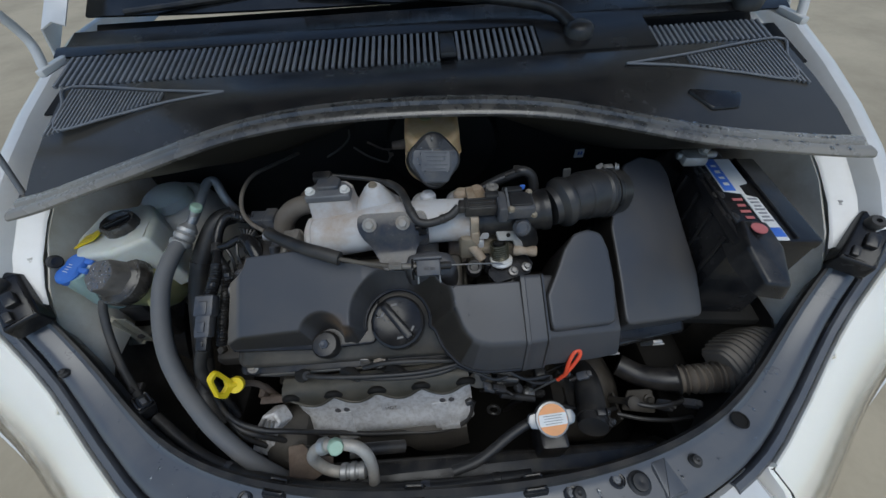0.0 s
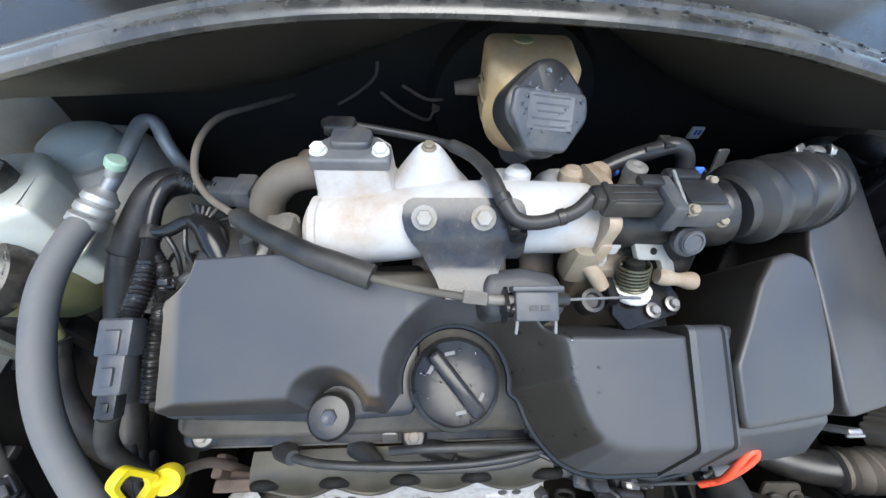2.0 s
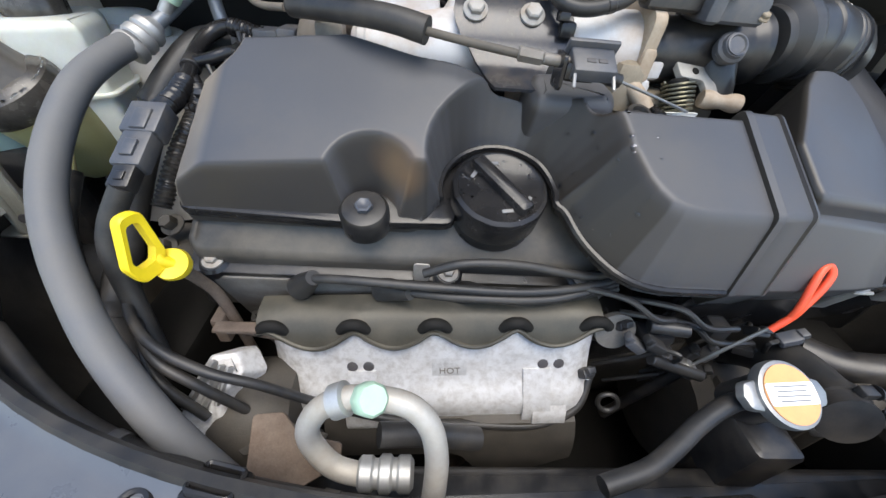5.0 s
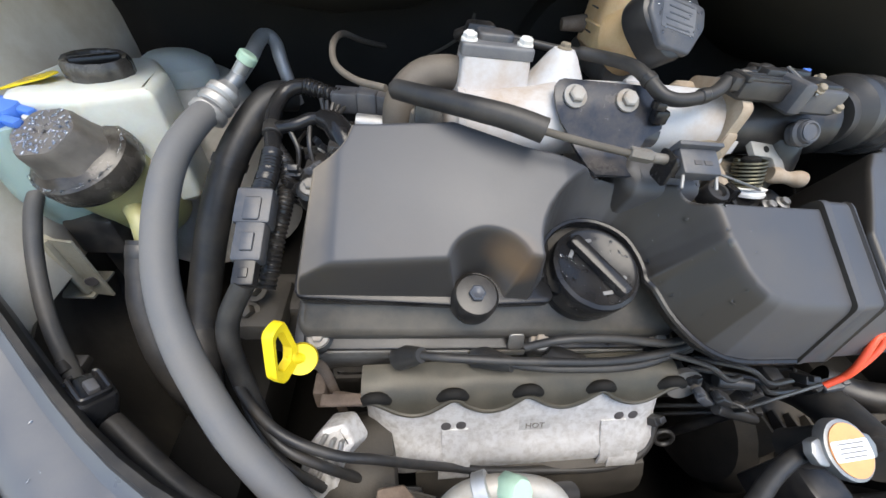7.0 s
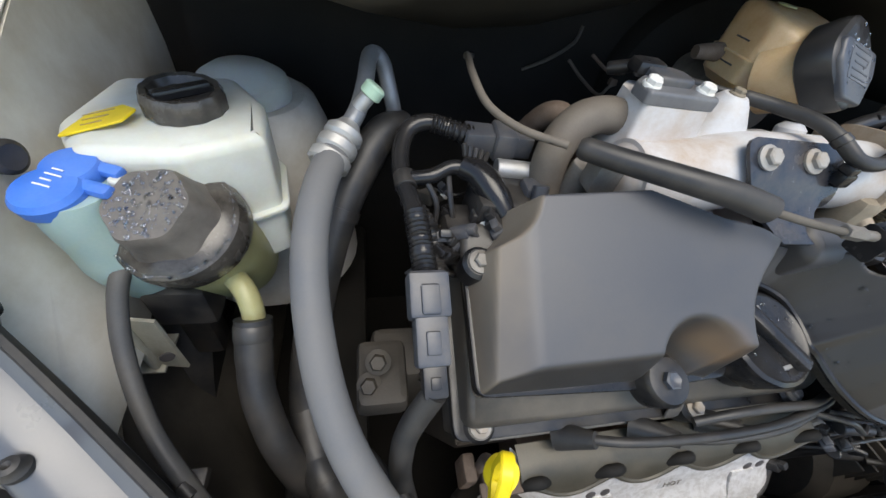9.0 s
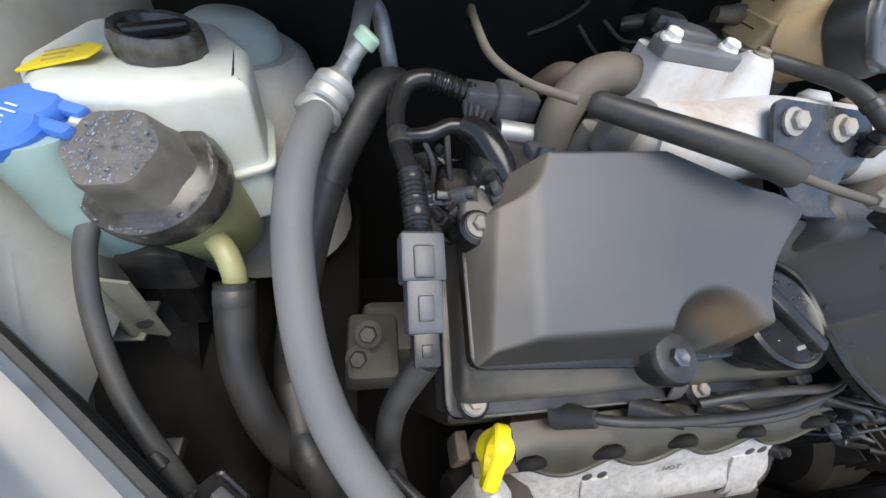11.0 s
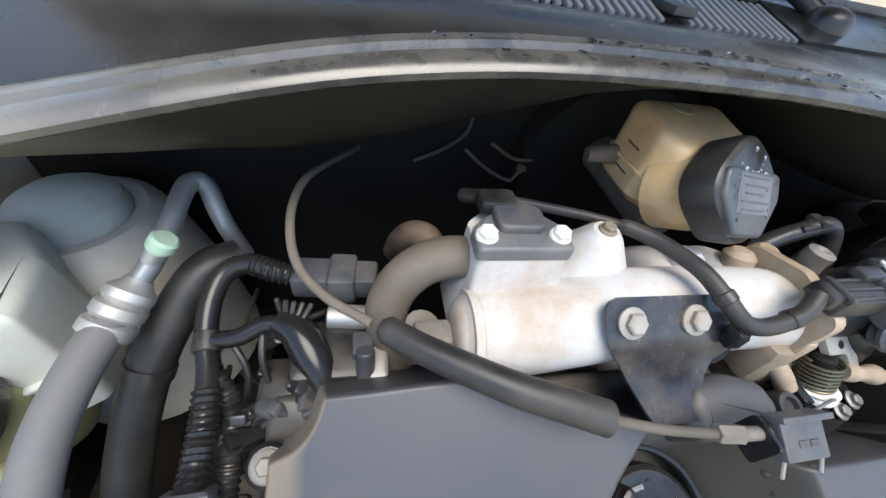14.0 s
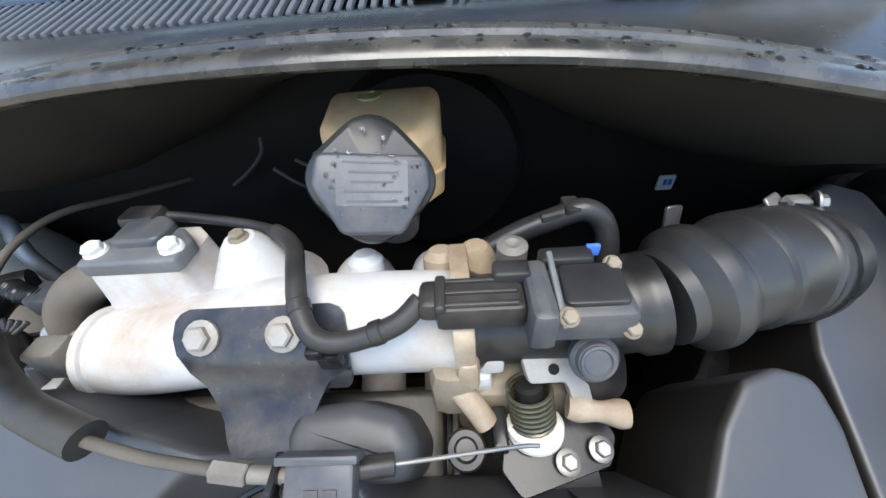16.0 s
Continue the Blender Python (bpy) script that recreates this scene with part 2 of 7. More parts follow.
    cowl=material("wet_cowl_plastic", ((0.008, 0.008, 0.009), (0.018, 0.018, 0.019)), 0.17, scale=25, bump=0.1, dust=(0.08, 0.07, 0.06), dust_amount=0.25, spec=0.5),
    collar=material("olive_brown_steel", ((0.034, 0.031, 0.022), (0.085, 0.076, 0.056)), 0.42, 0.2, scale=30, bump=0.4, spread=0.6, dust=(0.13, 0.11, 0.08), dust_amount=0.5, dust_scale=18),
    sleek_grey=material("grey_hose_rubber", ((0.050, 0.051, 0.053), (0.080, 0.080, 0.081)), 0.5, scale=20, bump=0.15, dust=(0.16, 0.14, 0.11), dust_amount=0.35, spec=0.4),
    lever=material("dusty_zinc", ((0.25, 0.24, 0.215), (0.37, 0.355, 0.32)), 0.5, 0.3, scale=45, bump=0.35, dust=(0.24, 0.18, 0.12), dust_amount=0.5, dust_scale=30),
    red_print=material("faded_red_print", ((0.42, 0.10, 0.10), (0.55, 0.18, 0.17)), 0.5, scale=60, bump=0.0),
    sleek=material("satin_black_rubber", ((0.016, 0.016, 0.017), (0.032, 0.032, 0.033)), 0.30, scale=18, bump=0.08, dust=(0.10, 0.09, 0.075), dust_amount=0.3),
    slat=material("dull_black_slat", ((0.15, 0.155, 0.165), (0.21, 0.215, 0.225)), 0.38, scale=30, bump=0.1, dust=(0.26, 0.25, 0.23), dust_amount=0.4),
    brown=material("brown_dusty_rubber", ((0.085, 0.070, 0.055), (0.155, 0.130, 0.102)), 0.6, scale=22, bump=0.25, dust=(0.22, 0.19, 0.15), dust_amount=0.4),
    wet_cap=material("wet_dusty_plastic", ((0.022, 0.020, 0.018), (0.055, 0.050, 0.044)), 0.16, scale=30, bump=0.3, dust=(0.17, 0.15, 0.125), dust_amount=0.45, dust_scale=26),
    dull_pipe=material("dull_blue_grey_alloy", ((0.20, 0.215, 0.235), (0.33, 0.345, 0.36)), 0.42, 0.5, scale=40, bump=0.3, dust=(0.20, 0.17, 0.13), dust_amount=0.5),
    bolt_head=material("dull_bolt_steel", ((0.27, 0.26, 0.24), (0.40, 0.385, 0.36)), 0.6, 0.2, scale=60, bump=0.4, dust=(0.30, 0.22, 0.14), dust_amount=0.6, dust_scale=40),
    spring=material("oily_spring_steel", ((0.09, 0.085, 0.055), (0.17, 0.16, 0.11)), 0.35, 0.6, scale=60, bump=0.1),
    pipe_alloy=material("dull_tan_alloy", ((0.40, 0.38, 0.34), (0.52, 0.50, 0.46)), 0.5, 0.35, scale=30, bump=0.3, dust=(0.30, 0.23, 0.15), dust_amount=0.6, dust_scale=20),
    cream_steel=material("dusty_cream_steel", ((0.33, 0.32, 0.26), (0.46, 0.445, 0.37)), 0.5, scale=18, bump=0.2, dust=(0.22, 0.19, 0.13), dust_amount=0.6, dust_scale=16),
    lamp_bowl=material("silvered_bowl", ((0.80, 0.79, 0.76), (0.88, 0.87, 0.85)), 0.3, 0.25, scale=6, bump=0.0),
    dusty_cap=material("mud_grey_cap", ((0.060, 0.054, 0.048), (0.135, 0.120, 0.103)), 0.42, scale=45, fine=300, bump=0.9, dust=(0.19, 0.17, 0.145), dust_amount=0.6, dust_scale=30),
    ground=material("sandy_concrete", ((0.40, 0.33, 0.22), (0.52, 0.44, 0.31)), 0.85, scale=1.1, fine=60, bump=0.6, spread=0.5, dust=(0.20, 0.17, 0.12), dust_amount=0.55, dust_scale=0.8),
    water=material("water_drop", ((0.86, 0.88, 0.9), (0.9, 0.92, 0.94)), 0.03, scale=5, bump=0.0, transmission=1.0),
)


def dusty_lit_ends(m, tone, start, full):
    """Paler tone towards both ends: dust, with the brighter light there painted in."""
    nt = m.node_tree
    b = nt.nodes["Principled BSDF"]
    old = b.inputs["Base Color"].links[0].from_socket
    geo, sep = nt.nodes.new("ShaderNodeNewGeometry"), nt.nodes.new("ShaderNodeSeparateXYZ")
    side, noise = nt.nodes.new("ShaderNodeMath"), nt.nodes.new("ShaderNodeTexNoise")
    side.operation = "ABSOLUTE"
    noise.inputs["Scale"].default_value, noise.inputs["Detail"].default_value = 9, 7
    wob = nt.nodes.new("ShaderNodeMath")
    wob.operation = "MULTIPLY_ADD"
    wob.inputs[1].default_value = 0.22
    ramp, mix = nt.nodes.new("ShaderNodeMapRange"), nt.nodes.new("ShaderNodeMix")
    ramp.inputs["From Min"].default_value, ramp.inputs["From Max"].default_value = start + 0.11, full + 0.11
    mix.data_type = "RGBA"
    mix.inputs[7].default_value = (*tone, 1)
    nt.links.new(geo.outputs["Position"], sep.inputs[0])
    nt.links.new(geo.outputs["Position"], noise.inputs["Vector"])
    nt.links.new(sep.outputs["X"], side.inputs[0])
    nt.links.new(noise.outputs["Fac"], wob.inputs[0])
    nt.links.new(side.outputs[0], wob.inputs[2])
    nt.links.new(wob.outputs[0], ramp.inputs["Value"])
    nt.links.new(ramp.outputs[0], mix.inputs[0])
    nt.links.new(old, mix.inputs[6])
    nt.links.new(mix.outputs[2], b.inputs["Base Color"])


dusty_lit_ends(M["scuttle"], (0.32, 0.295, 0.24), 0.36, 0.58)
dusty_lit_ends(M["cowl"], (0.060, 0.056, 0.048), 0.28, 0.58)
dusty_lit_ends(M["seal"], (0.27, 0.245, 0.20), 0.30, 0.56)


def glass(name, tint, rough=0.02):
    m = bpy.data.materials.new(name)
    m.use_nodes = True
    nt = m.node_tree
    b = nt.nodes["Principled BSDF"]
    n = nt.nodes.new("ShaderNodeTexNoise")
    n.inputs["Scale"].default_value = 30
    r = nt.nodes.new("ShaderNodeMapRange")
    r.inputs["To Min"].default_value, r.inputs["To Max"].default_value = rough, rough + 0.12
    nt.links.new(n.outputs["Fac"], r.inputs["Value"])
    nt.links.new(r.outputs[0], b.inputs["Roughness"])
    b.inputs["Base Color"].default_value = (*tint, 1)
    b.inputs["Transmission Weight"].default_value = 1.0
    b.inputs["IOR"].default_value = 1.45
    return m


M["lens"] = glass("clear_lens", (0.97, 0.97, 0.95))
M["windscreen"] = material("dark_glass", ((0.006, 0.007, 0.008), (0.010, 0.011, 0.012)), 0.08, scale=4, bump=0.0, dust=(0.06, 0.06, 0.06), dust_amount=0.25)

# ---- shape kit ----
TILT = math.radians(20)
EC, ES = math.cos(TILT), math.sin(TILT)
EM = Matrix.Translation((0, 0.45, 0.69)) @ Matrix.Rotation(TILT, 4, "X")


def E(x, v, w):
    """A place given in the tilted frame of the engine."""
    return (x, 0.45 + EC * v - ES * w, 0.69 + ES * v + EC * w)


def finish(bm, angle=38):
    bmesh.ops.recalc_face_normals(bm, faces=bm.faces)
    lim = radians(angle)
    for f in bm.faces:
        f.smooth = True
    for e in bm.edges:
        e.smooth = len(e.link_faces) != 2 or e.calc_face_angle(0) < lim
    return bm


def mesh(name, bm, mat, angle=38):
    finish(bm, angle)
    me = bpy.data.meshes.new(name)
    bm.to_mesh(me)
    bm.free()
    for one in mat if isinstance(mat, (list, tuple)) else (mat,):
        me.materials.append(one)
    return me


def thing(name, at, label, category, group="", kind=""):
    ob = new(name)
    ob.location = at
    ob.empty_display_size = 0.02
    return tagged(ob, label, category, group, kind)


def origin(ob):
    p = Vector((0, 0, 0))
    while ob:
        p += ob.location
        ob = ob.parent
    return p


def part(name, bm, mat, parent, label="", angle=38):
    """One mesh under a thing or under a part; bm is in world metres."""
    bm.transform(Matrix.Translation(-origin(parent)))
    ob = new(name, mesh(name, bm, mat, angle))
    ob.parent = parent
    return tagged(ob, label)


def solo(name, bm, mat, label, category, group="", kind="", angle=38):
    c = Vector((0, 0, 0))
    lo = min(v.co.z for v in bm.verts)
    for v in bm.verts:
        c += v.co
    c /= len(bm.verts)
    c.z = lo
    bm.transform(Matrix.Translation(-c))
    ob = new(name, mesh(name, bm, mat, angle))
    ob.location = c
    return tagged(ob, label, category, group, kind)


def join(*bms):
    out = bmesh.new()
    for b in bms:
        me = bpy.data.meshes.new("tmp")
        b.to_mesh(me)
        b.free()
        out.from_mesh(me)
        bpy.data.meshes.remove(me)
    return out


def rounded(pts, r, n=5):
    """A closed outline with its corners rounded."""
    out = []
    k = len(pts)
    for i in range(k):
        p, a, b = Vector(pts[i][:2]), Vector(pts[i - 1][:2]), Vector(pts[(i + 1) % k][:2])
        ri = pts[i][2] if len(pts[i]) > 2 else r
        da, db = (a - p), (b - p)
        la, lb = da.length, db.length
        if ri <= 0 or la < 1e-6 or lb < 1e-6:
            out.append((p.x, p.y))
            continue
        da, db = da / la, db / lb
        ang = math.acos(max(-1, min(1, da.dot(db))))
        if ang > 3.05:
            out.append((p.x, p.y))
            continue
        cut = min(ri / math.tan(ang / 2), 0.48 * la, 0.48 * lb)
        s, e = p + da * cut, p + db * cut
        for j in range(n + 1):
            t = j / n
            q = (1 - t) ** 2 * s + 2 * t * (1 - t) * p + t * t * e
            out.append((q.x, q.y))
    return out


def inset(pts, d):
    k = len(pts)
    area = sum(pts[i][0] * pts[(i + 1) % k][1] - pts[(i + 1) % k][0] * pts[i][1] for i in range(k))
    sg = 1 if area > 0 else -1
    out = []
    for i in range(k):
        a, p, b = Vector(pts[i - 1]), Vector(pts[i]), Vector(pts[(i + 1) % k])
        n1, n2 = (p - a), (b - p)
        n1 = Vector((-n1.y, n1.x)).normalized() if n1.length > 1e-9 else Vector((0, 0))
        n2 = Vector((-n2.y, n2.x)).normalized() if n2.length > 1e-9 else Vector((0, 0))
        n = n1 + n2
        n = n.normalized() if n.length > 1e-6 else n1
        c = max(0.5, n.dot(n1))
        q = p + n * (sg * d / c)
        out.append((q.x, q.y))
    return out


def rings(bm, loops, cap0=True, cap1=True, closed=True):
    vs = [[bm.verts.new(p) for p in lp] for lp in loops]
    for a, b in zip(vs[:-1], vs[1:]):
        k = len(a)
        for i in range(k if closed else k - 1):
            j = (i + 1) % k
            bm.faces.new((a[i], a[j], b[j], b[i]))
    if cap0:
        bm.faces.new(vs[0][::-1])
    if cap1:
        bm.faces.new(vs[-1])
    return bm


def prism(pts, z0, top, bevel=0.004, steps=3, m=Matrix(), taper=0.0, r=0.006, n=4, low=0.0):
    """A slab over an outline: its walls lean in by taper, its upper rim is rounded by bevel; top is a height or a function of x, y."""
    ol = rounded(pts, r, n) if r else [p[:2] for p in pts]
    tf = top if callable(top) else (lambda x, y: top)
    loops = []
    if low:
        loops.append([m @ Vector((x, y, z0)) for x, y in inset(ol, low)])
        loops.append([m @ Vector((x, y, z0 + low)) for x, y in ol])
    else:
        loops.append([m @ Vector((x, y, z0)) for x, y in ol])
    for i in range(steps + 1):
        a = math.pi / 2 * i / steps
        d = taper + bevel * (1 - math.cos(a))
        drop = bevel * (1 - math.sin(a))
        lp = inset(ol, d)
        loops.append([m @ Vector((x, y, max(z0 + 0.0005, tf(x, y) - drop))) for x, y in lp])
    return rings(bmesh.new(), loops)


def box(cx, cy, cz, sx, sy, sz, bevel=0.003, m=Matrix()):
    b = min(bevel, sx * 0.4, sy * 0.4, sz * 0.4)
    pts = [(-sx / 2, -sy / 2), (sx / 2, -sy / 2), (sx / 2, sy / 2), (-sx / 2, sy / 2)]
    return prism(pts, -sz / 2, sz / 2, b, 2, m @ Matrix.Translation((cx, cy, cz)), r=b, n=2, low=b * 0.7)


def frame_at(p, axis, up=(0, 0, 1)):
    """A pose whose z is the axis."""
    z = Vector(axis).normalized()
    u = Vector(up)
    if abs(u.normalized().dot(z)) > 0.97:
        u = Vector((0, 1, 0))
    x = u.cross(z).normalized()
    y = z.cross(x)
    return Matrix.Translation(p) @ Matrix((x, y, z)).transposed().to_4x4()


def lathe(profile, n=24, m=Matrix(), wob=None):
    """A turned shape from (radius, height) pairs. wob: radius factor by angle."""
    loops = []
    for rr, z in profile:
        rr = max(rr, 1e-5)
        loops.append([m @ Vector((rr * (wob(a) if wob else 1) * math.cos(a), rr * (wob(a) if wob else 1) * math.sin(a), z)) for a in (2 * math.pi * i / n for i in range(n))])
    return rings(bmesh.new(), loops)


def rod(p0, p1, r, n=12, bevel=0.0008):
    p0, p1 = Vector(p0), Vector(p1)
    h = (p1 - p0).length
    b = min(bevel, r * 0.4, h * 0.3)
    return lathe([(r - b, 0), (r, b), (r, h - b), (r - b, h)], n, frame_at(p0, p1 - p0))


def spline(pts, n=8):
    ps = [Vector(p) for p in pts]
    ps = [2 * ps[0] - ps[1]] + ps + [2 * ps[-1] - ps[-2]]
    out = []
    for i in range(1, len(ps) - 2):
        a, b, c, d = ps[i - 1:i + 3]
        for j in range(n):
            t = j / n
            out.append(0.5 * (2 * b + (c - a) * t + (2 * a - 5 * b + 4 * c - d) * t * t + (3 * b - a - 3 * c + d) * t ** 3))
    out.append(ps[-2])
    return out


def tube(pts, r, n=12, steps=8, ridge=0.0, pitch=0.006, raw=False):
    """A hose through the points; r is a radius or a function of 0 to 1. ridge and pitch make it corrugated."""
    ps = [Vector(p) for p in pts] if raw else spline(pts, steps)
    if ridge:
        dense = [ps[0]]
        for a, b in zip(ps[:-1], ps[1:]):
            k = max(1, int((b - a).length / (pitch / 4)))
            dense += [a.lerp(b, (j + 1) / k) for j in range(k)]
        ps = dense
    loops = []
    up = None
    s = 0.0
    tot = sum((b - a).length for a, b in zip(ps[:-1], ps[1:]))
    for i, p in enumerate(ps):
        d = (ps[min(i + 1, len(ps) - 1)] - ps[max(i - 1, 0)]).normalized()
        if i:
            s += (p - ps[i - 1]).length
        if up is None:
            up = d.orthogonal().normalized()
        up = (up - d * up.dot(d)).normalized()
        w = d.cross(up)
        rr = r(s / tot) if callable(r) else r
        if ridge:
            rr += ridge * math.sin(2 * math.pi * s / pitch)
        loops.append([p + (up * math.cos(a) + w * math.sin(a)) * rr for a in (2 * math.pi * k / n for k in range(n))])
    return rings(bmesh.new(), loops)


def bolt(p, axis, r=0.006, h=0.006, washer=1.55):
    """A hexagon head on a flange."""
    m = frame_at(p, axis)
    a = lathe([(r * washer, 0), (r * washer, r * 0.25), (r * 1.1, r * 0.45)], 16, m)
    b = lathe([(r, r * 0.3), (r, h * 0.85), (r * 0.82, h)], 6, m)
    return join(a, b)


def plate(pts, thick, m, r=0.004, bevel=0.0006):
    return prism(pts, -thick / 2, thick / 2, bevel, 1, m, r=r, n=3)


def sheet(outline, thick, n=None):
    """A bent strip: outline is a list of rows of places; thickened along the normal."""
    bm = bmesh.new()
    rows = [[Vector(p) for p in row] for row in outline]
    nr, nc = len(rows), len(rows[0])

    def normal(i, j):
        a = rows[min(i + 1, nr - 1)][j] - rows[max(i - 1, 0)][j]
        b = rows[i][min(j + 1, nc - 1)] - rows[i][max(j - 1, 0)]
        k = a.cross(b)
        return k.normalized() if k.length > 1e-12 else Vector((0, 0, 1))

    up = [[bm.verts.new(rows[i][j] + normal(i, j) * thick / 2) for j in range(nc)] for i in range(nr)]
    dn = [[bm.verts.new(rows[i][j] - normal(i, j) * thick / 2) for j in range(nc)] for i in range(nr)]
    for i in range(nr - 1):
        for j in range(nc - 1):
            bm.faces.new((up[i][j], up[i][j + 1], up[i + 1][j + 1], up[i + 1][j]))
            bm.faces.new((dn[i][j], dn[i + 1][j], dn[i + 1][j + 1], dn[i][j + 1]))
    for i in range(nr - 1):
        bm.faces.new((up[i][0], up[i + 1][0], dn[i + 1][0], dn[i][0]))
        bm.faces.new((up[i][-1], dn[i][-1], dn[i + 1][-1], up[i + 1][-1]))
    for j in range(nc - 1):
        bm.faces.new((up[0][j], dn[0][j], dn[0][j + 1], up[0][j + 1]))
        bm.faces.new((up[-1][j], up[-1][j + 1], dn[-1][j + 1], dn[-1][j]))
    return bm


def table(x, rows):
    """Straight-line values between (x, a, b, ..) rows."""
    if x <= rows[0][0]:
        return rows[0][1:]
    for p, q in zip(rows[:-1], rows[1:]):
        if x <= q[0]:
            t = (x - p[0]) / (q[0] - p[0])
            return tuple(a + (b - a) * t for a, b in zip(p[1:], q[1:]))
    return rows[-1][1:]

# ---- ground ----
g_bm = bmesh.new()
gx = [-400, -60, -12, -5, -3, -2, -1, 0, 1, 2, 3, 5, 12, 60, 400]
gv = [[g_bm.verts.new((x, y, 0.006 * noise.noise((x * 1.3, y * 1.3, 0)) if abs(x) < 12 and abs(y) < 12 else 0)) for y in gx] for x in gx]
for i in range(len(gx) - 1):
    for j in range(len(gx) - 1):
        g_bm.faces.new((gv[i][j], gv[i + 1][j], gv[i + 1][j + 1], gv[i][j + 1]))
solo("ground", g_bm, M["ground"], "dusty sandy concrete yard with dark damp patches", "ground", kind="structure")

# ---- the car's body ----
car = thing("car_body", (0, 0.9, 0.0), "white hatchback body with its bonnet raised over an open engine bay", "car")

# rear edge of the black front panel: |x|, y, z
EDGE = [(0, 0.258, 0.594), (0.10, 0.260, 0.594), (0.194, 0.268, 0.594), (0.30, 0.288, 0.595), (0.40, 0.322, 0.598), (0.455, 0.353, 0.604),
        (0.50, 0.386, 0.613), (0.55, 0.432, 0.630), (0.605, 0.484, 0.654), (0.645, 0.522, 0.697), (0.680, 0.555, 0.755)]
# breadth of the panel by |x|
BREADTH = [(0, 0.095), (0.25, 0.075), (0.35, 0.068), (0.42, 0.062), (0.48, 0.054), (0.57, 0.048), (0.63, 0.042), (0.68, 0.036)]


def edge_row(k=48):
    xs = [-0.680 + 1.36 * i / k for i in range(k + 1)]
    pts = [Vector((x, *table(abs(x), EDGE))) for x in xs]
    for _ in range(3):
        pts = [pts[0]] + [(pts[i - 1] + 2 * pts[i] + pts[i + 1]) / 4 for i in range(1, k)] + [pts[-1]]
    out = []
    for i, p in enumerate(pts):
        d = pts[min(i + 1, k)] - pts[max(i - 1, 0)]
        d.z = 0
        d.normalize()
        out.append((p, Vector((d.y, -d.x, 0))))
    return out


ROW = edge_row()


def swept(profile, rows=None, closed=True, sink=lambda x: 0.0):
    """A profile of (outward, up) pairs drawn along the rear edge of the front panel."""
    loops = []
    for p, n in rows or ROW:
        w = table(abs(p.x), BREADTH)[0]
        loops.append([p + n * (a * w / 0.08 if a <= 0.08 else w + a - 0.08) + Vector((0, 0, b - sink(abs(p.x)))) for a, b in profile])
    return rings(bmesh.new(), loops, closed, closed, closed)


front_panel = part("front_panel", swept([(0, -0.035), (0, 0.006), (0.004, 0.011), (0.012, 0.006), (0.020, 0.002), (0.050, 0.004), (0.074, -0.002), (0.080, -0.008), (0.080, -0.03), (0.076, -0.03), (0.074, -0.012), (0.02, -0.006), (0.006, 0.0), (0.004, -0.035)]),
                   M["panel"], car, "glossy black front cross panel beaded with water")
part("panel_lip_seal", swept([(-0.004, 0.0), (-0.006, 0.006), (-0.002, 0.014), (0.005, 0.015), (0.008, 0.010), (0.004, 0.007), (0.0, 0.0)]), M["dark_rubber"], car, "dull black rubber edge strip")
# outer strip between panel and lamps
SURROUND = {s: [r for r in ROW if r[0].x * s > 0.365] for s in (-1, 1)}
for side in (-1, 1):
    part("lamp_surround", swept([(0.085, -0.03), (0.085, -0.010), (0.088, -0.006), (0.096, -0.008), (0.0995, -0.013), (0.100, -0.06), (0.098, -0.06), (0.094, -0.018), (0.089, -0.016), (0.087, -0.03)], SURROUND[side]),
     M["panel"], car, "glossy black lamp surround strip")


def lamp_rows(side):
    return [r for r in ROW if r[0].x * side > 0.40]


# bumper and nose, white, in front of the panel
nose = ROW
part("bumper", swept([(0.086, -0.16), (0.084, -0.018), (0.089, -0.012), (0.15, -0.026), (0.20, -0.07), (0.225, -0.16), (0.235, -0.45), (0.22, -0.47), (0.21, -0.45), (0.2, -0.16), (0.18, -0.09), (0.14, -0.06)], nose, sink=lambda x: 0.13 * max(0.0, min(1.0, (x - 0.405) / 0.05))), M["paint"], car, "white painted front bumper")

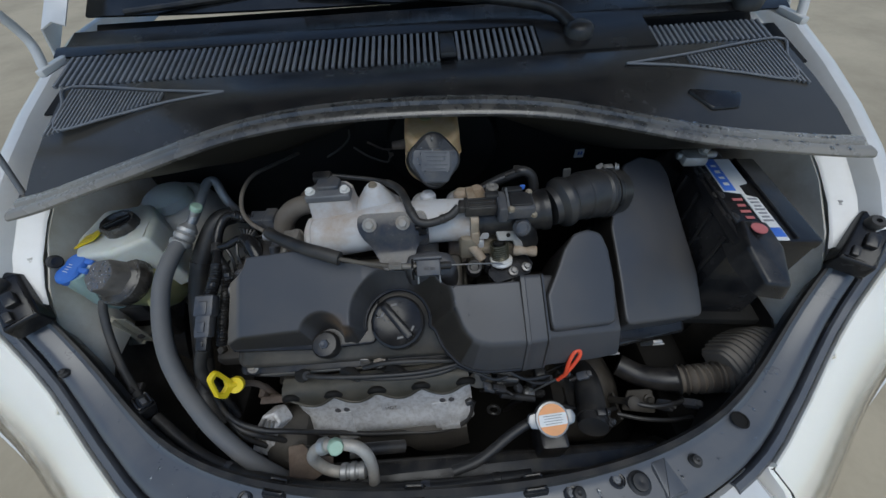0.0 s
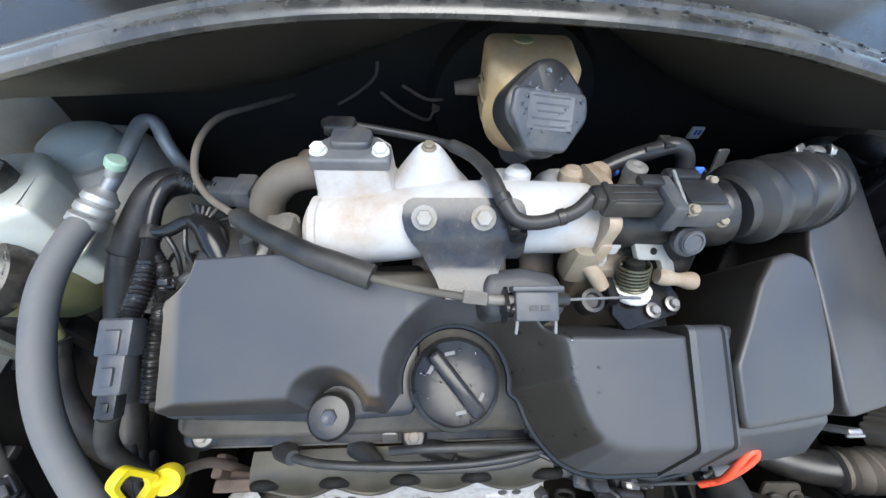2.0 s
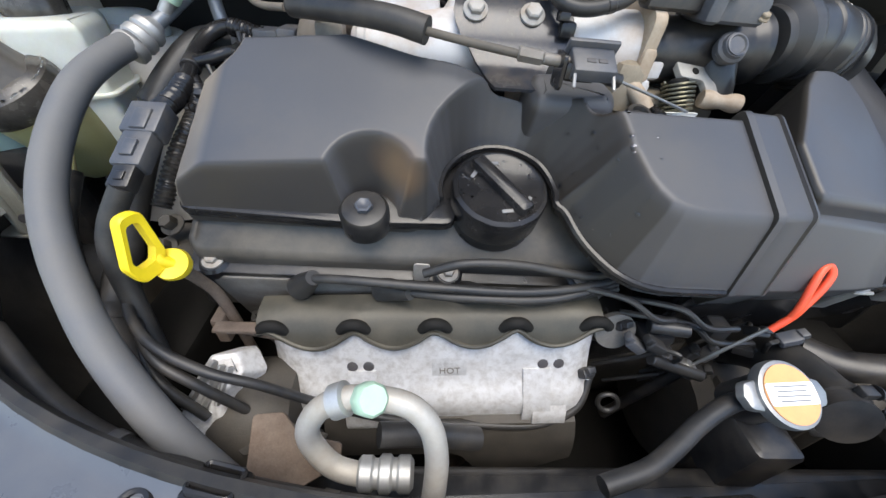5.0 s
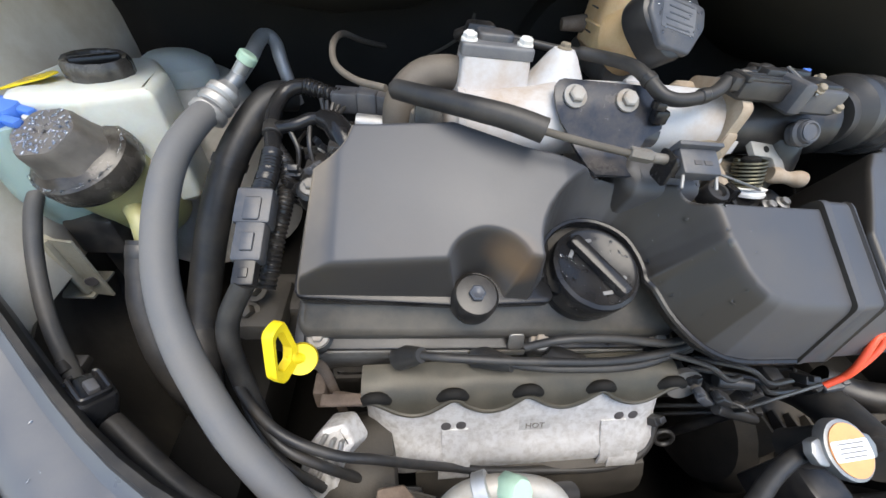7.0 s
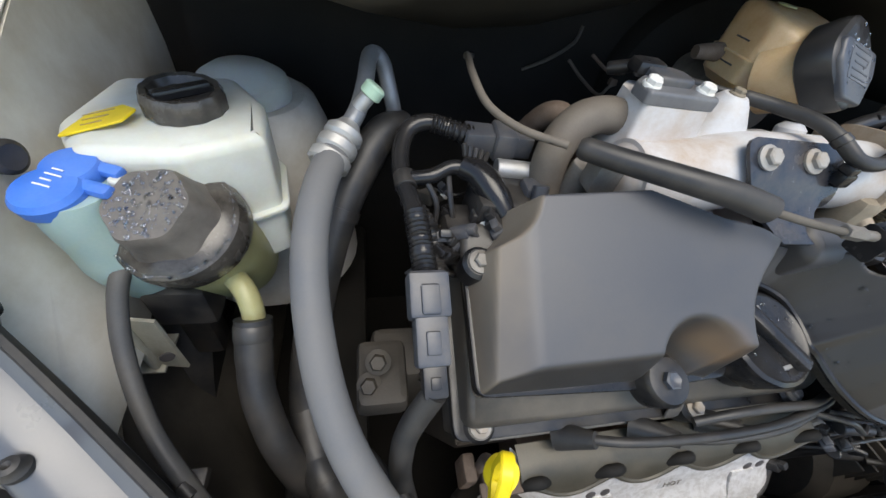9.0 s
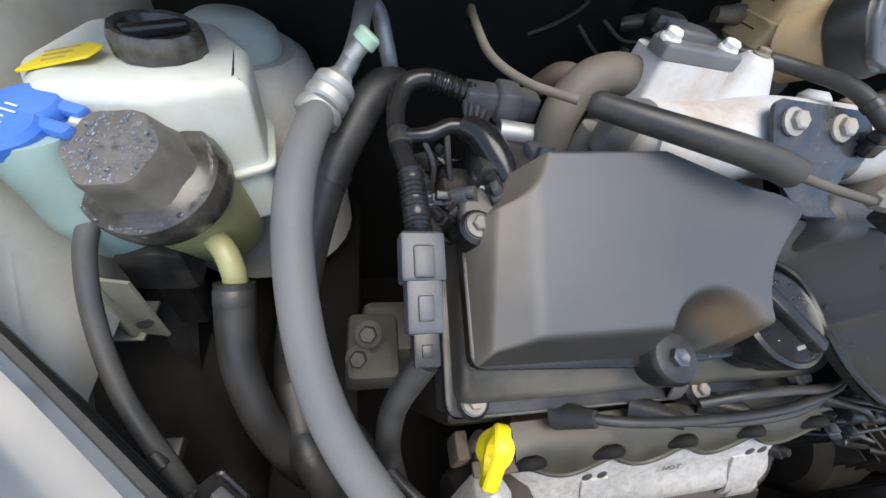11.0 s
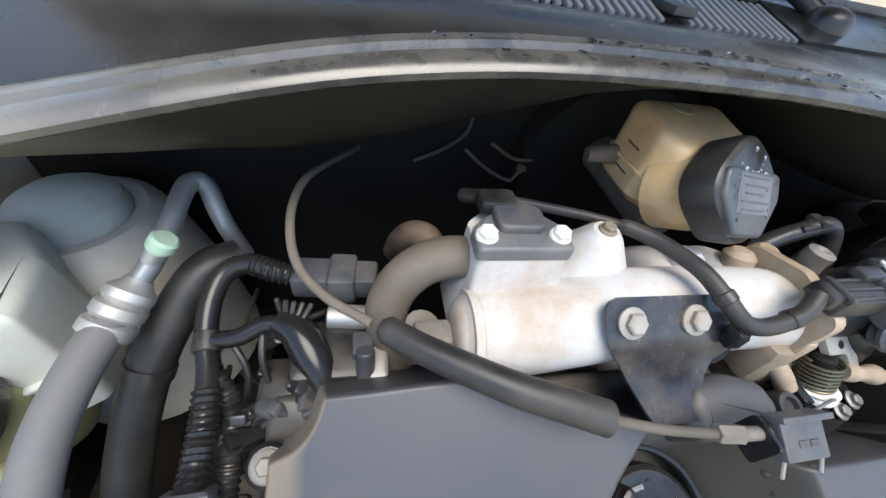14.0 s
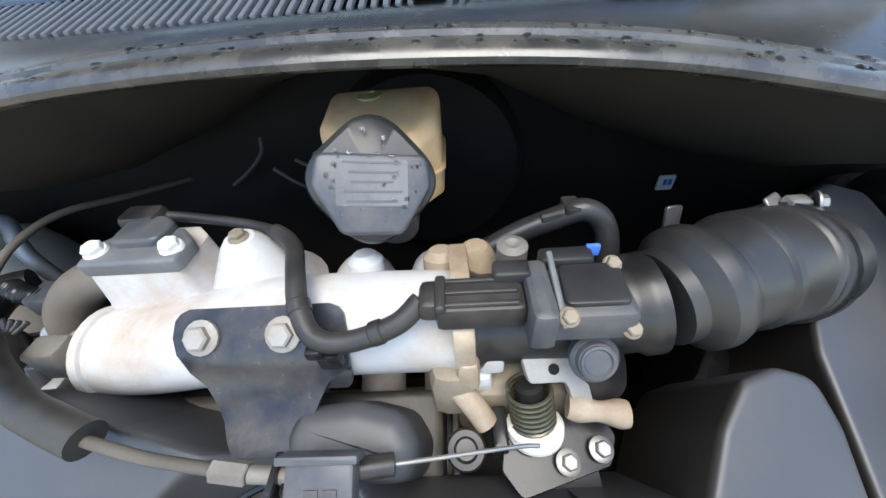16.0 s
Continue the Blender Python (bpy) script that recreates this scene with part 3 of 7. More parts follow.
for side in (-1, 1):
    # wing: inner flange, gutter, crown, side
    rows = []
    for y, zc, xo in ((0.535, 0.775, 0.712), (0.56, 0.79, 0.722), (0.60, 0.815, 0.730), (0.66, 0.843, 0.738), (0.74, 0.872, 0.745), (0.84, 0.902, 0.752), (0.95, 0.928, 0.760), (1.10, 0.955, 0.765), (1.35, 0.965, 0.77)):
        xi = xo - 0.075
        rows.append([(side * a, y, b) for a, b in ((xi, zc - 0.042), (xi + 0.004, zc - 0.038), (xi + 0.034, zc - 0.034), (xi + 0.040, zc - 0.030), (xi + 0.046, zc - 0.012), (xi + 0.052, zc - 0.002), (xi + 0.060, zc),
                                                  (xo, zc - 0.004), (xo + 0.022, zc - 0.022), (xo + 0.045, zc - 0.07), (xo + 0.058, zc - 0.20), (xo + 0.06, 0.42), (xo + 0.05, 0.22))])
    fender = part("fender", sheet(rows, 0.0022), M["paint"], car, "white painted wing with a bolted inner flange")
    for y in (0.60, 0.70, 0.82):
        zc = table(y, [(0.535, 0.775), (0.66, 0.843), (0.74, 0.872), (0.95, 0.928)])[0]
        xo = table(y, [(0.535, 0.712), (0.66, 0.738), (0.95, 0.760)])[0]
        part("bolt", bolt((side * (xo - 0.055), y, zc - 0.036), (0, 0, 1), 0.005, 0.005), M["inner_paint"] if side < 0 else M["steel"], fender)
    # inner wing
    rows = []
    for y in (0.40, 0.48, 0.56, 0.64, 0.72, 0.80, 0.88, 1.0):
        zc = table(y, [(0.40, 0.66), (0.48, 0.70), (0.535, 0.775), (0.66, 0.843), (0.74, 0.872), (0.95, 0.928)])[0] - 0.044
        xo = table(y, [(0.535, 0.712), (0.66, 0.738), (0.95, 0.760)])[0] - 0.074
        rows.append([(side * (xo - d), y, z) for d, z in ((0, zc), (0.004, zc - 0.05), (0.016, max(0.61, zc - 0.10)), (0.020, max(0.60, zc - 0.14)), (0.022, 0.585))])
    part("inner_wing", sheet(rows, 0.003), M["inner_paint"], car, "dusty white inner wing panel")
    # Lower wing coloured dark to stand in for the unlit cavity below the panel.
    part("lower_wing", sheet([[(side * (x - dx), y, z) for x, z in ((0.655, 0.583), (0.66, 0.50), (0.60, 0.38), (0.58, 0.22))] for y, dx in ((0.32, 0.22), (0.37, 0.165), (0.42, 0.105), (0.47, 0.050), (0.56, 0.005), (0.65, 0), (0.9, 0))], 0.003), M["sooty"], car)
    # suspension tower
    tm = Matrix.Translation((side * 0.545, 0.775, 0.50))
    tower = part("strut_tower", lathe([(0.115, 0), (0.10, 0.12), (0.082, 0.20), (0.070, 0.228), (0.058, 0.236), (0.046, 0.234), (0.044, 0.230), (0.0, 0.228)], 32, tm), M["inner_paint"] if side < 0 else M["sooty"], car, "dusty cream suspension tower" if side < 0 else "dusty dark suspension tower")
    part("dust_cap", lathe([(0.044, 0.228), (0.046, 0.240), (0.042, 0.252), (0.028, 0.261), (0, 0.263)], 28, tm), M["bottle"] if side < 0 else M["black"], tower, "pale plastic dome" if side < 0 else "")
    # headlamp
    lr = lamp_rows(side)
    lamp = thing("headlamp", (side * 0.60, 0.36, 0.55), "large clear headlamp with a chrome reflector, lit by the sky", "headlamp", "headlamps")
    part("reflector", swept([(0.1025, -0.20), (0.1045, -0.030), (0.1102, -0.035), (0.1378, -0.047), (0.1792, -0.088), (0.2057, -0.14), (0.2137, -0.20), (0.2195, -0.26)], lr), M["lamp_bowl"], lamp, "bright silvered reflector bowl")
    part("bezel", swept([(0.1, -0.05), (0.1005, -0.013), (0.1025, -0.009), (0.1055, -0.010), (0.107, -0.018), (0.1025, -0.03)], lr), M["inner_paint"], lamp, "satin cream bezel strip")
    lens = part("lens", swept([(0.1065, -0.03), (0.1085, -0.022), (0.1419, -0.034), (0.1878, -0.075), (0.2166, -0.13), (0.2258, -0.20), (0.2223, -0.20), (0.212, -0.13), (0.1844, -0.078), (0.1396, -0.037), (0.1096, -0.026)], lr), M["lens"], lamp, "clear curved lens")
    lens.visible_shadow = False
    part("cheek", swept([(0.2442, -0.42), (0.2442, -0.20), (0.2304, -0.19), (0.2189, -0.20), (0.2304, -0.42)], lr), M["paint"], lamp, "white bumper cheek below the lens")
    # corner bracket with rubber stop at the end of the panel
    ex, ey, ez = side * 0.672, 0.530, 0.752
    cm = Matrix.Translation((ex, ey, ez)) @ Matrix.Rotation(side * radians(-42), 4, "Z") @ Matrix.Rotation(radians(18), 4, "X")
    stop = part("corner_bracket", prism([(-0.026, -0.05), (0.026, -0.05), (0.030, 0.04), (0.012, 0.06), (-0.02, 0.055)], -0.02, 0.012, 0.006, 3, cm, taper=0.003), M["gloss_black"], car, "wet black moulded corner bracket")
    part("rubber_stop", lathe([(0.012, 0.01), (0.012, 0.02), (0.009, 0.024), (0.004, 0.024), (0.003, 0.018), (0, 0.018)], 20, cm @ Matrix.Translation((0, 0.03, 0))), M["dark_rubber"], stop)
    part("clip", join(box(0.004, -0.005, 0.016, 0.016, 0.026, 0.012, 0.003, cm), box(-0.008, -0.03, 0.014, 0.010, 0.018, 0.008, 0.002, cm)), M["black"], stop)

# panel details: rubber buffers, clips, screws and a drain hole
for x, out, r in ((-0.60, 0.035, 0.006), (-0.05, 0.02, 0.009), (0.26, 0.028, 0.012), (0.165, 0.022, 0.008), (0.33, 0.03, 0.007)):
    p, nn = min(ROW, key=lambda q: abs(q[0].x - x))
    c = p + nn * out + Vector((0, 0, 0.003))
    part("buffer", lathe([(r * 1.3, -0.002), (r * 1.3, 0.002), (r, 0.004), (r * 0.9, 0.008), (r * 0.4, 0.009), (0, 0.007)], 18, Matrix.Translation(c)), M["dark_rubber"], front_panel, "small black rubber buffer")
for x, off in ((-0.497, -0.012), (-0.256, 0.004), (-0.05, 0.004), (0.10, 0.004)):
    p, nn = min(ROW, key=lambda q: abs(q[0].x - x))
    cm = Matrix.Translation(p + nn * off + Vector((0, 0, 0.002 + 0.4 * off))) @ Matrix.Rotation(math.atan2(nn.y, nn.x) + math.pi / 2, 4, "Z") @ Matrix.Rotation(radians(-22), 4, "X")
    clip = part("panel_clip", join(prism([(-0.019, -0.012), (0.019, -0.012), (0.017, 0.015), (-0.017, 0.015)], -0.03, 0.004, 0.003, 2, cm, r=0.006)), M["gloss_black"], front_panel, "black plastic panel clip")
    part("clip_rim", rings(bmesh.new(), [[cm @ Vector((x_, y_, z_)) for x_, y_ in inset(rounded([(-0.016, -0.010), (0.016, -0.010), (0.014, 0.012), (-0.014, 0.012)], 0.005, 4), d)] for d, z_ in ((0, 0.003), (0, 0.009), (0.0015, 0.010), (0.003, 0.009), (0.003, 0.004))], True, False, False), M["gloss_black"], clip)
    part("clip_plug", box(0.001, 0.002, 0.006, 0.014, 0.008, 0.006, 0.002, cm), M["connector"], clip, "worn grey plug")

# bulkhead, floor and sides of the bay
part("bulkhead", sheet([[(x, 0.865 + 0.012 * math.sin(x * 9), z) for x in (-0.62, -0.4, -0.2, 0, 0.2, 0.4, 0.62)] for z in (0.2, 0.45, 0.7, 0.80, 0.9)], 0.004), M["dark"], car, "near-black bulkhead")
part("undertray", sheet([[(x, y, 0.22 + 0.02 * math.sin(x * 11) * math.sin(y * 13)) for x in (-0.62, -0.4, -0.2, 0, 0.2, 0.4, 0.62)] for y in (0.12, 0.4, 0.6, 0.88)], 0.004), M["dark"], car, "near-black bay floor")
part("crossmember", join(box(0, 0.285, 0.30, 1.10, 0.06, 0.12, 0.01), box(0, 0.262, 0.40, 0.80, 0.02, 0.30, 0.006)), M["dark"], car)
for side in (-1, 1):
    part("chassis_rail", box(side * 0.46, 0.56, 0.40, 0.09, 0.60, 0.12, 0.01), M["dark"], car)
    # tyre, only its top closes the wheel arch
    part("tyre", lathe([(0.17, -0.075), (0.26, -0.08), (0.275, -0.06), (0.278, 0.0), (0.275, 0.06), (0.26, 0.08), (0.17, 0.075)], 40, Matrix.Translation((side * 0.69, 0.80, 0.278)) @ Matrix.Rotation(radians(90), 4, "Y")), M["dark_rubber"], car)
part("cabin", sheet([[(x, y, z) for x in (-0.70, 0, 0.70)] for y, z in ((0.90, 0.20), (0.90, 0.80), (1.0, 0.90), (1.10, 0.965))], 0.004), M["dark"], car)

# seal along the cowl: x, y, z of its front lip
SEAL = [(-0.635, 0.604, 0.852), (-0.52, 0.627, 0.877), (-0.42, 0.647, 0.897), (-0.33, 0.668, 0.916), (-0.25, 0.676, 0.929), (-0.15, 0.676, 0.938), (0, 0.671, 0.941),
        (0.15, 0.667, 0.933), (0.25, 0.658, 0.917), (0.33, 0.643, 0.901), (0.42, 0.622, 0.888), (0.52, 0.606, 0.880), (0.635, 0.590, 0.872)]


def seal_at(x):
    a = Vector((x, *table(x, SEAL)))
    for d in (0.02, 0.04, 0.06):
        for s in (-d, d):
            a += Vector((x + s, *table(x + s, SEAL)))
    a /= 7
    a.x = x
    return a


sx = [-0.635 + 1.27 * i / 60 for i in range(61)]


def cowl_z(y):
    return 0.915 + 0.22 * (y - 0.75)


bm = rings(bmesh.new(), [[seal_at(x) + Vector((0, a, b)) for a, b in ((0.002, -0.003), (-0.004, 0.000), (-0.005, 0.004), (-0.002, 0.008), (0.004, 0.010), (0.012, 0.0105), (0.016, 0.0065), (0.019, 0.0065), (0.022, 0.012), (0.030, 0.0135), (0.038, 0.011), (0.041, 0.0), (0.03, -0.008))] for x in sx], True, True)
seal_strip = solo("bonnet_seal", bm, M["seal"], "dusty black rubber bonnet seal beaded with water drops", "seal strip")
# scuttle wall below the seal
WALL = [(0, 0.35), (0.07, 0.45), (0.15, 1.2), (0.25, 1.7), (0.33, 1.7), (0.42, 1.2), (0.50, 0.55), (0.64, 0.35)]
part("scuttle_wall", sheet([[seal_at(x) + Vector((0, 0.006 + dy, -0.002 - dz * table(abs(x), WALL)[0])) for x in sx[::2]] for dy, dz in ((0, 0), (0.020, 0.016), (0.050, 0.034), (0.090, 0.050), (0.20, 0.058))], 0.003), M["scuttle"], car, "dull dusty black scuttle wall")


def cowl_cut(x):
    """Depth of the panel at x: front and rear y."""
    return seal_at(x).y + 0.03


def cowl_top(x, y):
    """Height of the smooth panel between the seal and the grille."""
    a, f = cowl_cut(x), (y - cowl_cut(x)) / (0.855 - cowl_cut(x))
    f = max(0.0, min(1.0, f))
    return (seal_at(x).z + 0.004) * (1 - f) + cowl_z(0.855) * f + 0.006 * math.sin(f * math.pi)


rows = []
for f in (0.0, 0.12, 0.25, 0.38, 0.46):
    rows.append([(x, cowl_cut(x) + (0.855 - cowl_cut(x)) * f / 0.46, cowl_top(x, cowl_cut(x) + (0.855 - cowl_cut(x)) * f / 0.46) - (0.003 if f == 0 else 0)) for x in sx[::2]])
cowl = part("cowl_panel", sheet(rows, 0.003), M["cowl"], car, "smooth black plastic scuttle panel, wet and shiny")
part("cowl_back", sheet([[(x, y, cowl_z(y) + dz) for x in (-0.70, -0.35, 0, 0.35, 0.70)] for y, dz in ((0.944, 0), (0.965, 0.004), (0.99, -0.006), (1.03, -0.004))], 0.003), M["gloss_black"], cowl)
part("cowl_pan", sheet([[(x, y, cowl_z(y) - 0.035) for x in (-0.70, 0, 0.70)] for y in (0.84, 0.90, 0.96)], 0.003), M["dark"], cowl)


def slats(x0, x1, y0, y1, step, name):
    """A row of open slots: bars between two rails."""
    k = int((x1 - x0) / step)
    for i in range(k + 1):
        x = x0 + (x1 - x0) * i / k
        b = box(0, 0, 0, step * 0.48, (y1 - y0), 0.006, 0.0012)
        b.transform(Matrix.Translation((x, (y0 + y1) / 2, cowl_z((y0 + y1) / 2))) @ Matrix.Rotation(math.atan(0.22), 4, "X"))
        part(name, b, M["slat"], cowl)


slats(-0.66, 0.025, 0.858, 0.942, 0.0118, "grille_slat")
slats(0.062, 0.205, 0.858, 0.940, 0.0118, "grille_slat")
slats(0.42, 0.62, 0.858, 0.915, 0.0100, "grille_slat")
part("cowl_joint", box(0.043, 0.90, cowl_z(0.90) + 0.002, 0.028, 0.094, 0.010, 0.003), M["black"], cowl)
part("cowl_bridge", sheet([[(x, y, cowl_z(y) + 0.003) for x in (0.21, 0.26, 0.31, 0.36, 0.415)] for y in (0.855, 0.89, 0.92, 0.945)], 0.004), M["gloss_black"], cowl)
for side in (-1, 1):
    # triangular side vents with fine bars
    k = 26
    for i in range(k):
        x = 0.45 + 0.165 * i / (k - 1)
        y1 = 0.845 - (0.615 - x) * 0.17
        y0 = max(cowl_cut(x) + 0.012, y1 - 0.005 - (x - 0.42) * 0.56)
        if y1 - y0 < 0.012:
            continue
        b = box(0, 0, 0, 0.0030, y1 - y0, 0.004, 0.0008)
        b.transform(Matrix.Translation((side * x, (y0 + y1) / 2, cowl_top(x, (y0 + y1) / 2) + 0.003)) @ Matrix.Rotation(math.atan2(cowl_top(x, y1) - cowl_top(x, y0), y1 - y0), 4, "X"))
        part("vent_bar", b, M["slat"], cowl)
    part("vent_rim", tube([(side * x, y, cowl_top(x, y) + 0.004) for x, y in ((0.34, 0.802), (0.45, 0.822), (0.625, 0.852), (0.615, 0.80), (0.60, 0.745), (0.52, 0.765), (0.43, 0.79), (0.34, 0.802))], 0.0022, 6, 5), M["slat"], cowl)
# blue sticker-like reflective cover on the scuttle
part("scuttle_flap", prism([(0.410, 0.735), (0.50, 0.722), (0.485, 0.692), (0.44, 0.690)], 0.905, lambda x, y: cowl_top(x, y) + 0.006, 0.003, 2, r=0.008), M["gloss_black"], cowl, "small glossy scuttle flap mirroring the blue sky")

# windscreen and its lower edge
part("windscreen", sheet([[(x, 1.035 + d - 0.06 * (x / 0.7) ** 2 * 0 + 0.05 * (abs(x) / 0.7) ** 2, 0.985 + d * 0.62) for x in (-0.70, -0.45, -0.2, 0, 0.2, 0.45, 0.70)] for d in (0, 0.1, 0.25, 0.5)], 0.005), M["windscreen"], car, "dark windscreen glass")
for side in (-1, 1):
    part("pillar", sheet([[(side * (0.70 + a), 1.02 + d, 0.985 + d * 0.62 + b) for a, b in ((0, 0.004), (0.02, 0.012), (0.05, 0.0), (0.07, -0.06))] for d in (0, 0.1, 0.25, 0.5)], 0.003), M["paint"], car)
    # bonnet hinge
    part("hinge", join(box(side * 0.685, 0.93, 0.955, 0.014, 0.10, 0.012, 0.003), tube([(side * 0.69, 0.90, 0.955), (side * 0.695, 0.92, 1.0), (side * 0.70, 0.90, 1.07)], 0.008, 10)), M["paint"], car)

# raised bonnet
rows = []
for s in (0, 0.06, 0.2, 0.4, 0.6, 0.78):
    hw = 0.70 - 0.06 * s - 0.10 * max(0, s - 0.5)
    yy, zz = 0.985 - 0.50 * s, 1.05 + 0.82 * s
    rows.append([(hw * u, yy + 0.05 * (u * u), zz) for u in (-1, -0.97, -0.9, -0.5, 0, 0.5, 0.9, 0.97, 1)])
part("bonnet", sheet(rows, 0.004), M["paint"], car, "white bonnet propped fully open")

# Unseen dark sheet, added to cut bounce and reflections from the bonnet.
part("bounce_sheet", sheet([[(x * 0.95, y - 0.012, z - 0.010) for x, y, z in r] for r in rows[1:]], 0.006), M["bounce_cut"], car, "unseen dark sheet added inside the bonnet to cut bounce light")

stay = thing("bonnet_stay", (-0.685, 0.70, 0.835), "slim black gas stay holding the bonnet open", "stay")
part("tube", rod((-0.700, 0.735, 0.93), (-0.72, 0.80, 1.10), 0.009, 14), M["black"], stay)
part("piston_rod", rod((-0.683, 0.685, 0.838), (-0.702, 0.745, 0.955), 0.0045, 12), M["grey_plastic"], stay)
part("ball_joint", join(lathe([(0.008, 0), (0.01, 0.004), (0.01, 0.012), (0.006, 0.018)], 14, frame_at((-0.681, 0.680, 0.826), (-0.1, 0.35, 0.9)))), M["black"], stay)


def wiper(name, pts, blade, label):
    w = thing(name, pts[0], label, "wiper", "windscreen wipers")
    part("arm", tube(pts, lambda s: 0.011 - 0.006 * s, 10), M["black"], w)
    part("pivot_cap", lathe([(0.026, -0.012), (0.026, 0.004), (0.020, 0.012), (0.008, 0.016), (0, 0.016)], 24, Matrix.Translation(pts[0])), M["black"], w)
    part("blade", tube(blade, 0.006, 8), M["dark_rubber"], w)
    return w


wiper("windscreen_wiper", [(0.285, 0.905, 0.958), (0.22, 0.965, 0.985), (0.0, 1.02, 1.0), (-0.25, 1.06, 1.01)], [(0.05, 1.03, 1.0), (-0.25, 1.075, 1.008), (-0.6, 1.06, 0.995)], "black wiper arm and blade resting on the wet glass")
wiper("windscreen_wiper", [(0.62, 0.955, 0.972), (0.55, 0.985, 0.988), (0.35, 1.03, 1.0), (0.20, 1.05, 1.004)], [(0.55, 1.0, 0.99), (0.3, 1.055, 1.004), (0.1, 1.07, 1.006)], "black wiper arm with its pivot on the scuttle")

# latch slots, steps and screws along the middle of the front panel
for x, y, w, d in ((0.078, 0.250, 0.130, 0.008), (-0.055, 0.238, 0.10, 0.008)):
    part("latch_slot", box(x, y, 0.5945, w, d, 0.006, 0.002, Matrix()), M["dark"], front_panel, "dark pressed slot")
for x, y in ((0.163, 0.246), (0.231, 0.258), (-0.014, 0.236), (-0.15, 0.246), (-0.30, 0.268)):
    seat = part("screw_seat", lathe([(0.011, -0.004), (0.0115, 0.001), (0.009, 0.003), (0.0065, 0.0025), (0.0065, -0.001), (0, -0.001)], 20, Matrix.Translation((x, y, 0.5975))), M["gloss_black"], front_panel)
    part("screw", lathe([(0.0055, -0.001), (0.0055, 0.002), (0.003, 0.003), (0, 0.002)], 6, Matrix.Translation((x, y, 0.5975))), M["grey_plastic"], seat)
for x, y, rz in ((0.300, 0.262, 14),):
    m = Matrix.Translation((x, y, 0.596)) @ Matrix.Rotation(radians(rz), 4, "Z")
    part("panel_step", prism([(-0.018, -0.030), (0.018, -0.030), (0.013, 0.018), (-0.013, 0.018)], 0, 0.006, 0.002, 2, m, taper=0.002, r=0.004), M["panel"], front_panel, "raised step pressed in the panel")
part("drain_hole", lathe([(0.010, 0), (0.012, 0), (0.0125, 0.001), (0.010, 0.0012), (0.0095, -0.004), (0, -0.004)], 20, Matrix.Translation((0.437, 0.320, 0.609))), M["dark"], front_panel)
# grommet in the inner wing
part("wing_grommet", lathe([(0.011, -0.004), (0.011, 0.002), (0.008, 0.004), (0.004, 0.003), (0, 0.003)], 20, frame_at((-0.640, 0.599, 0.766), (1, -0.2, 0.15))), M["dark_rubber"], car)

# ---- engine ----
engine = thing("engine", E(-0.12, 0.06, -0.44), "grimy transverse petrol engine with a charcoal plastic top cover", "engine")
part("cylinder_block", prism([(-0.33, -0.05), (0.06, -0.05), (0.06, 0.17), (-0.33, 0.17)], -0.46, -0.16, 0.01, 2, EM), M["grime"], engine, "oily iron cylinder block")
part("cylinder_head", prism([(-0.335, -0.035), (0.05, -0.035), (0.05, 0.15), (-0.335, 0.15)], -0.18, -0.072, 0.005, 2, EM), M["dark_alloy"], engine, "grimy alloy cylinder head")
part("gearbox", prism([(0.05, -0.08), (0.30, -0.06), (0.34, 0.05), (0.30, 0.16), (0.05, 0.16)], -0.46, -0.20, 0.03, 3, EM), M["grime"], engine, "oily dark gearbox casing")
valve_cover = part("valve_cover", prism([(-0.345, -0.022), (0.035, -0.022), (0.04, 0.14), (-0.345, 0.142)], -0.072, lambda x, y: -0.050 + 0.045 * max(0, min(1, (y + 0.02) / 0.045)), 0.006, 3, EM, r=0.012), M["valve"], engine, "dusty black valve cover")
part("cover_flange", prism([(-0.352, -0.032), (0.04, -0.032), (0.045, 0.146), (-0.352, 0.148)], -0.076, -0.066, 0.002, 2, EM, r=0.012), M["black"], engine)


def depth_in(x, y, poly):
    """How far a place lies inside an outline; negative outside."""
    best, inside = 1e9, False
    for (ax, ay), (bx, by) in zip(poly, poly[1:] + poly[:1]):
        dx, dy = bx - ax, by - ay
        t = max(0, min(1, ((x - ax) * dx + (y - ay) * dy) / (dx * dx + dy * dy)))
        best = min(best, math.hypot(x - ax - t * dx, y - ay - t * dy))
        if (ay > y) != (by > y) and x < ax + (y - ay) / (by - ay) * dx:
            inside = not inside
    return best if inside else -best


def smin(a, b, k=0.008):
    h = max(k - abs(a - b), 0) / k
    return min(a, b) - h * h * k / 4


def nearest_on(x, y, poly):
    """The place on an outline nearest to a given one."""
    best = None
    for (ax, ay), (bx, by) in zip(poly, poly[1:] + poly[:1]):
        dx, dy = bx - ax, by - ay
        t = max(0, min(1, ((x - ax) * dx + (y - ay) * dy) / (dx * dx + dy * dy)))
        q = (ax + t * dx, ay + t * dy)
        d = math.hypot(x - q[0], y - q[1])
        if best is None or d < best[0]:
            best = (d, q)
    return best[1]


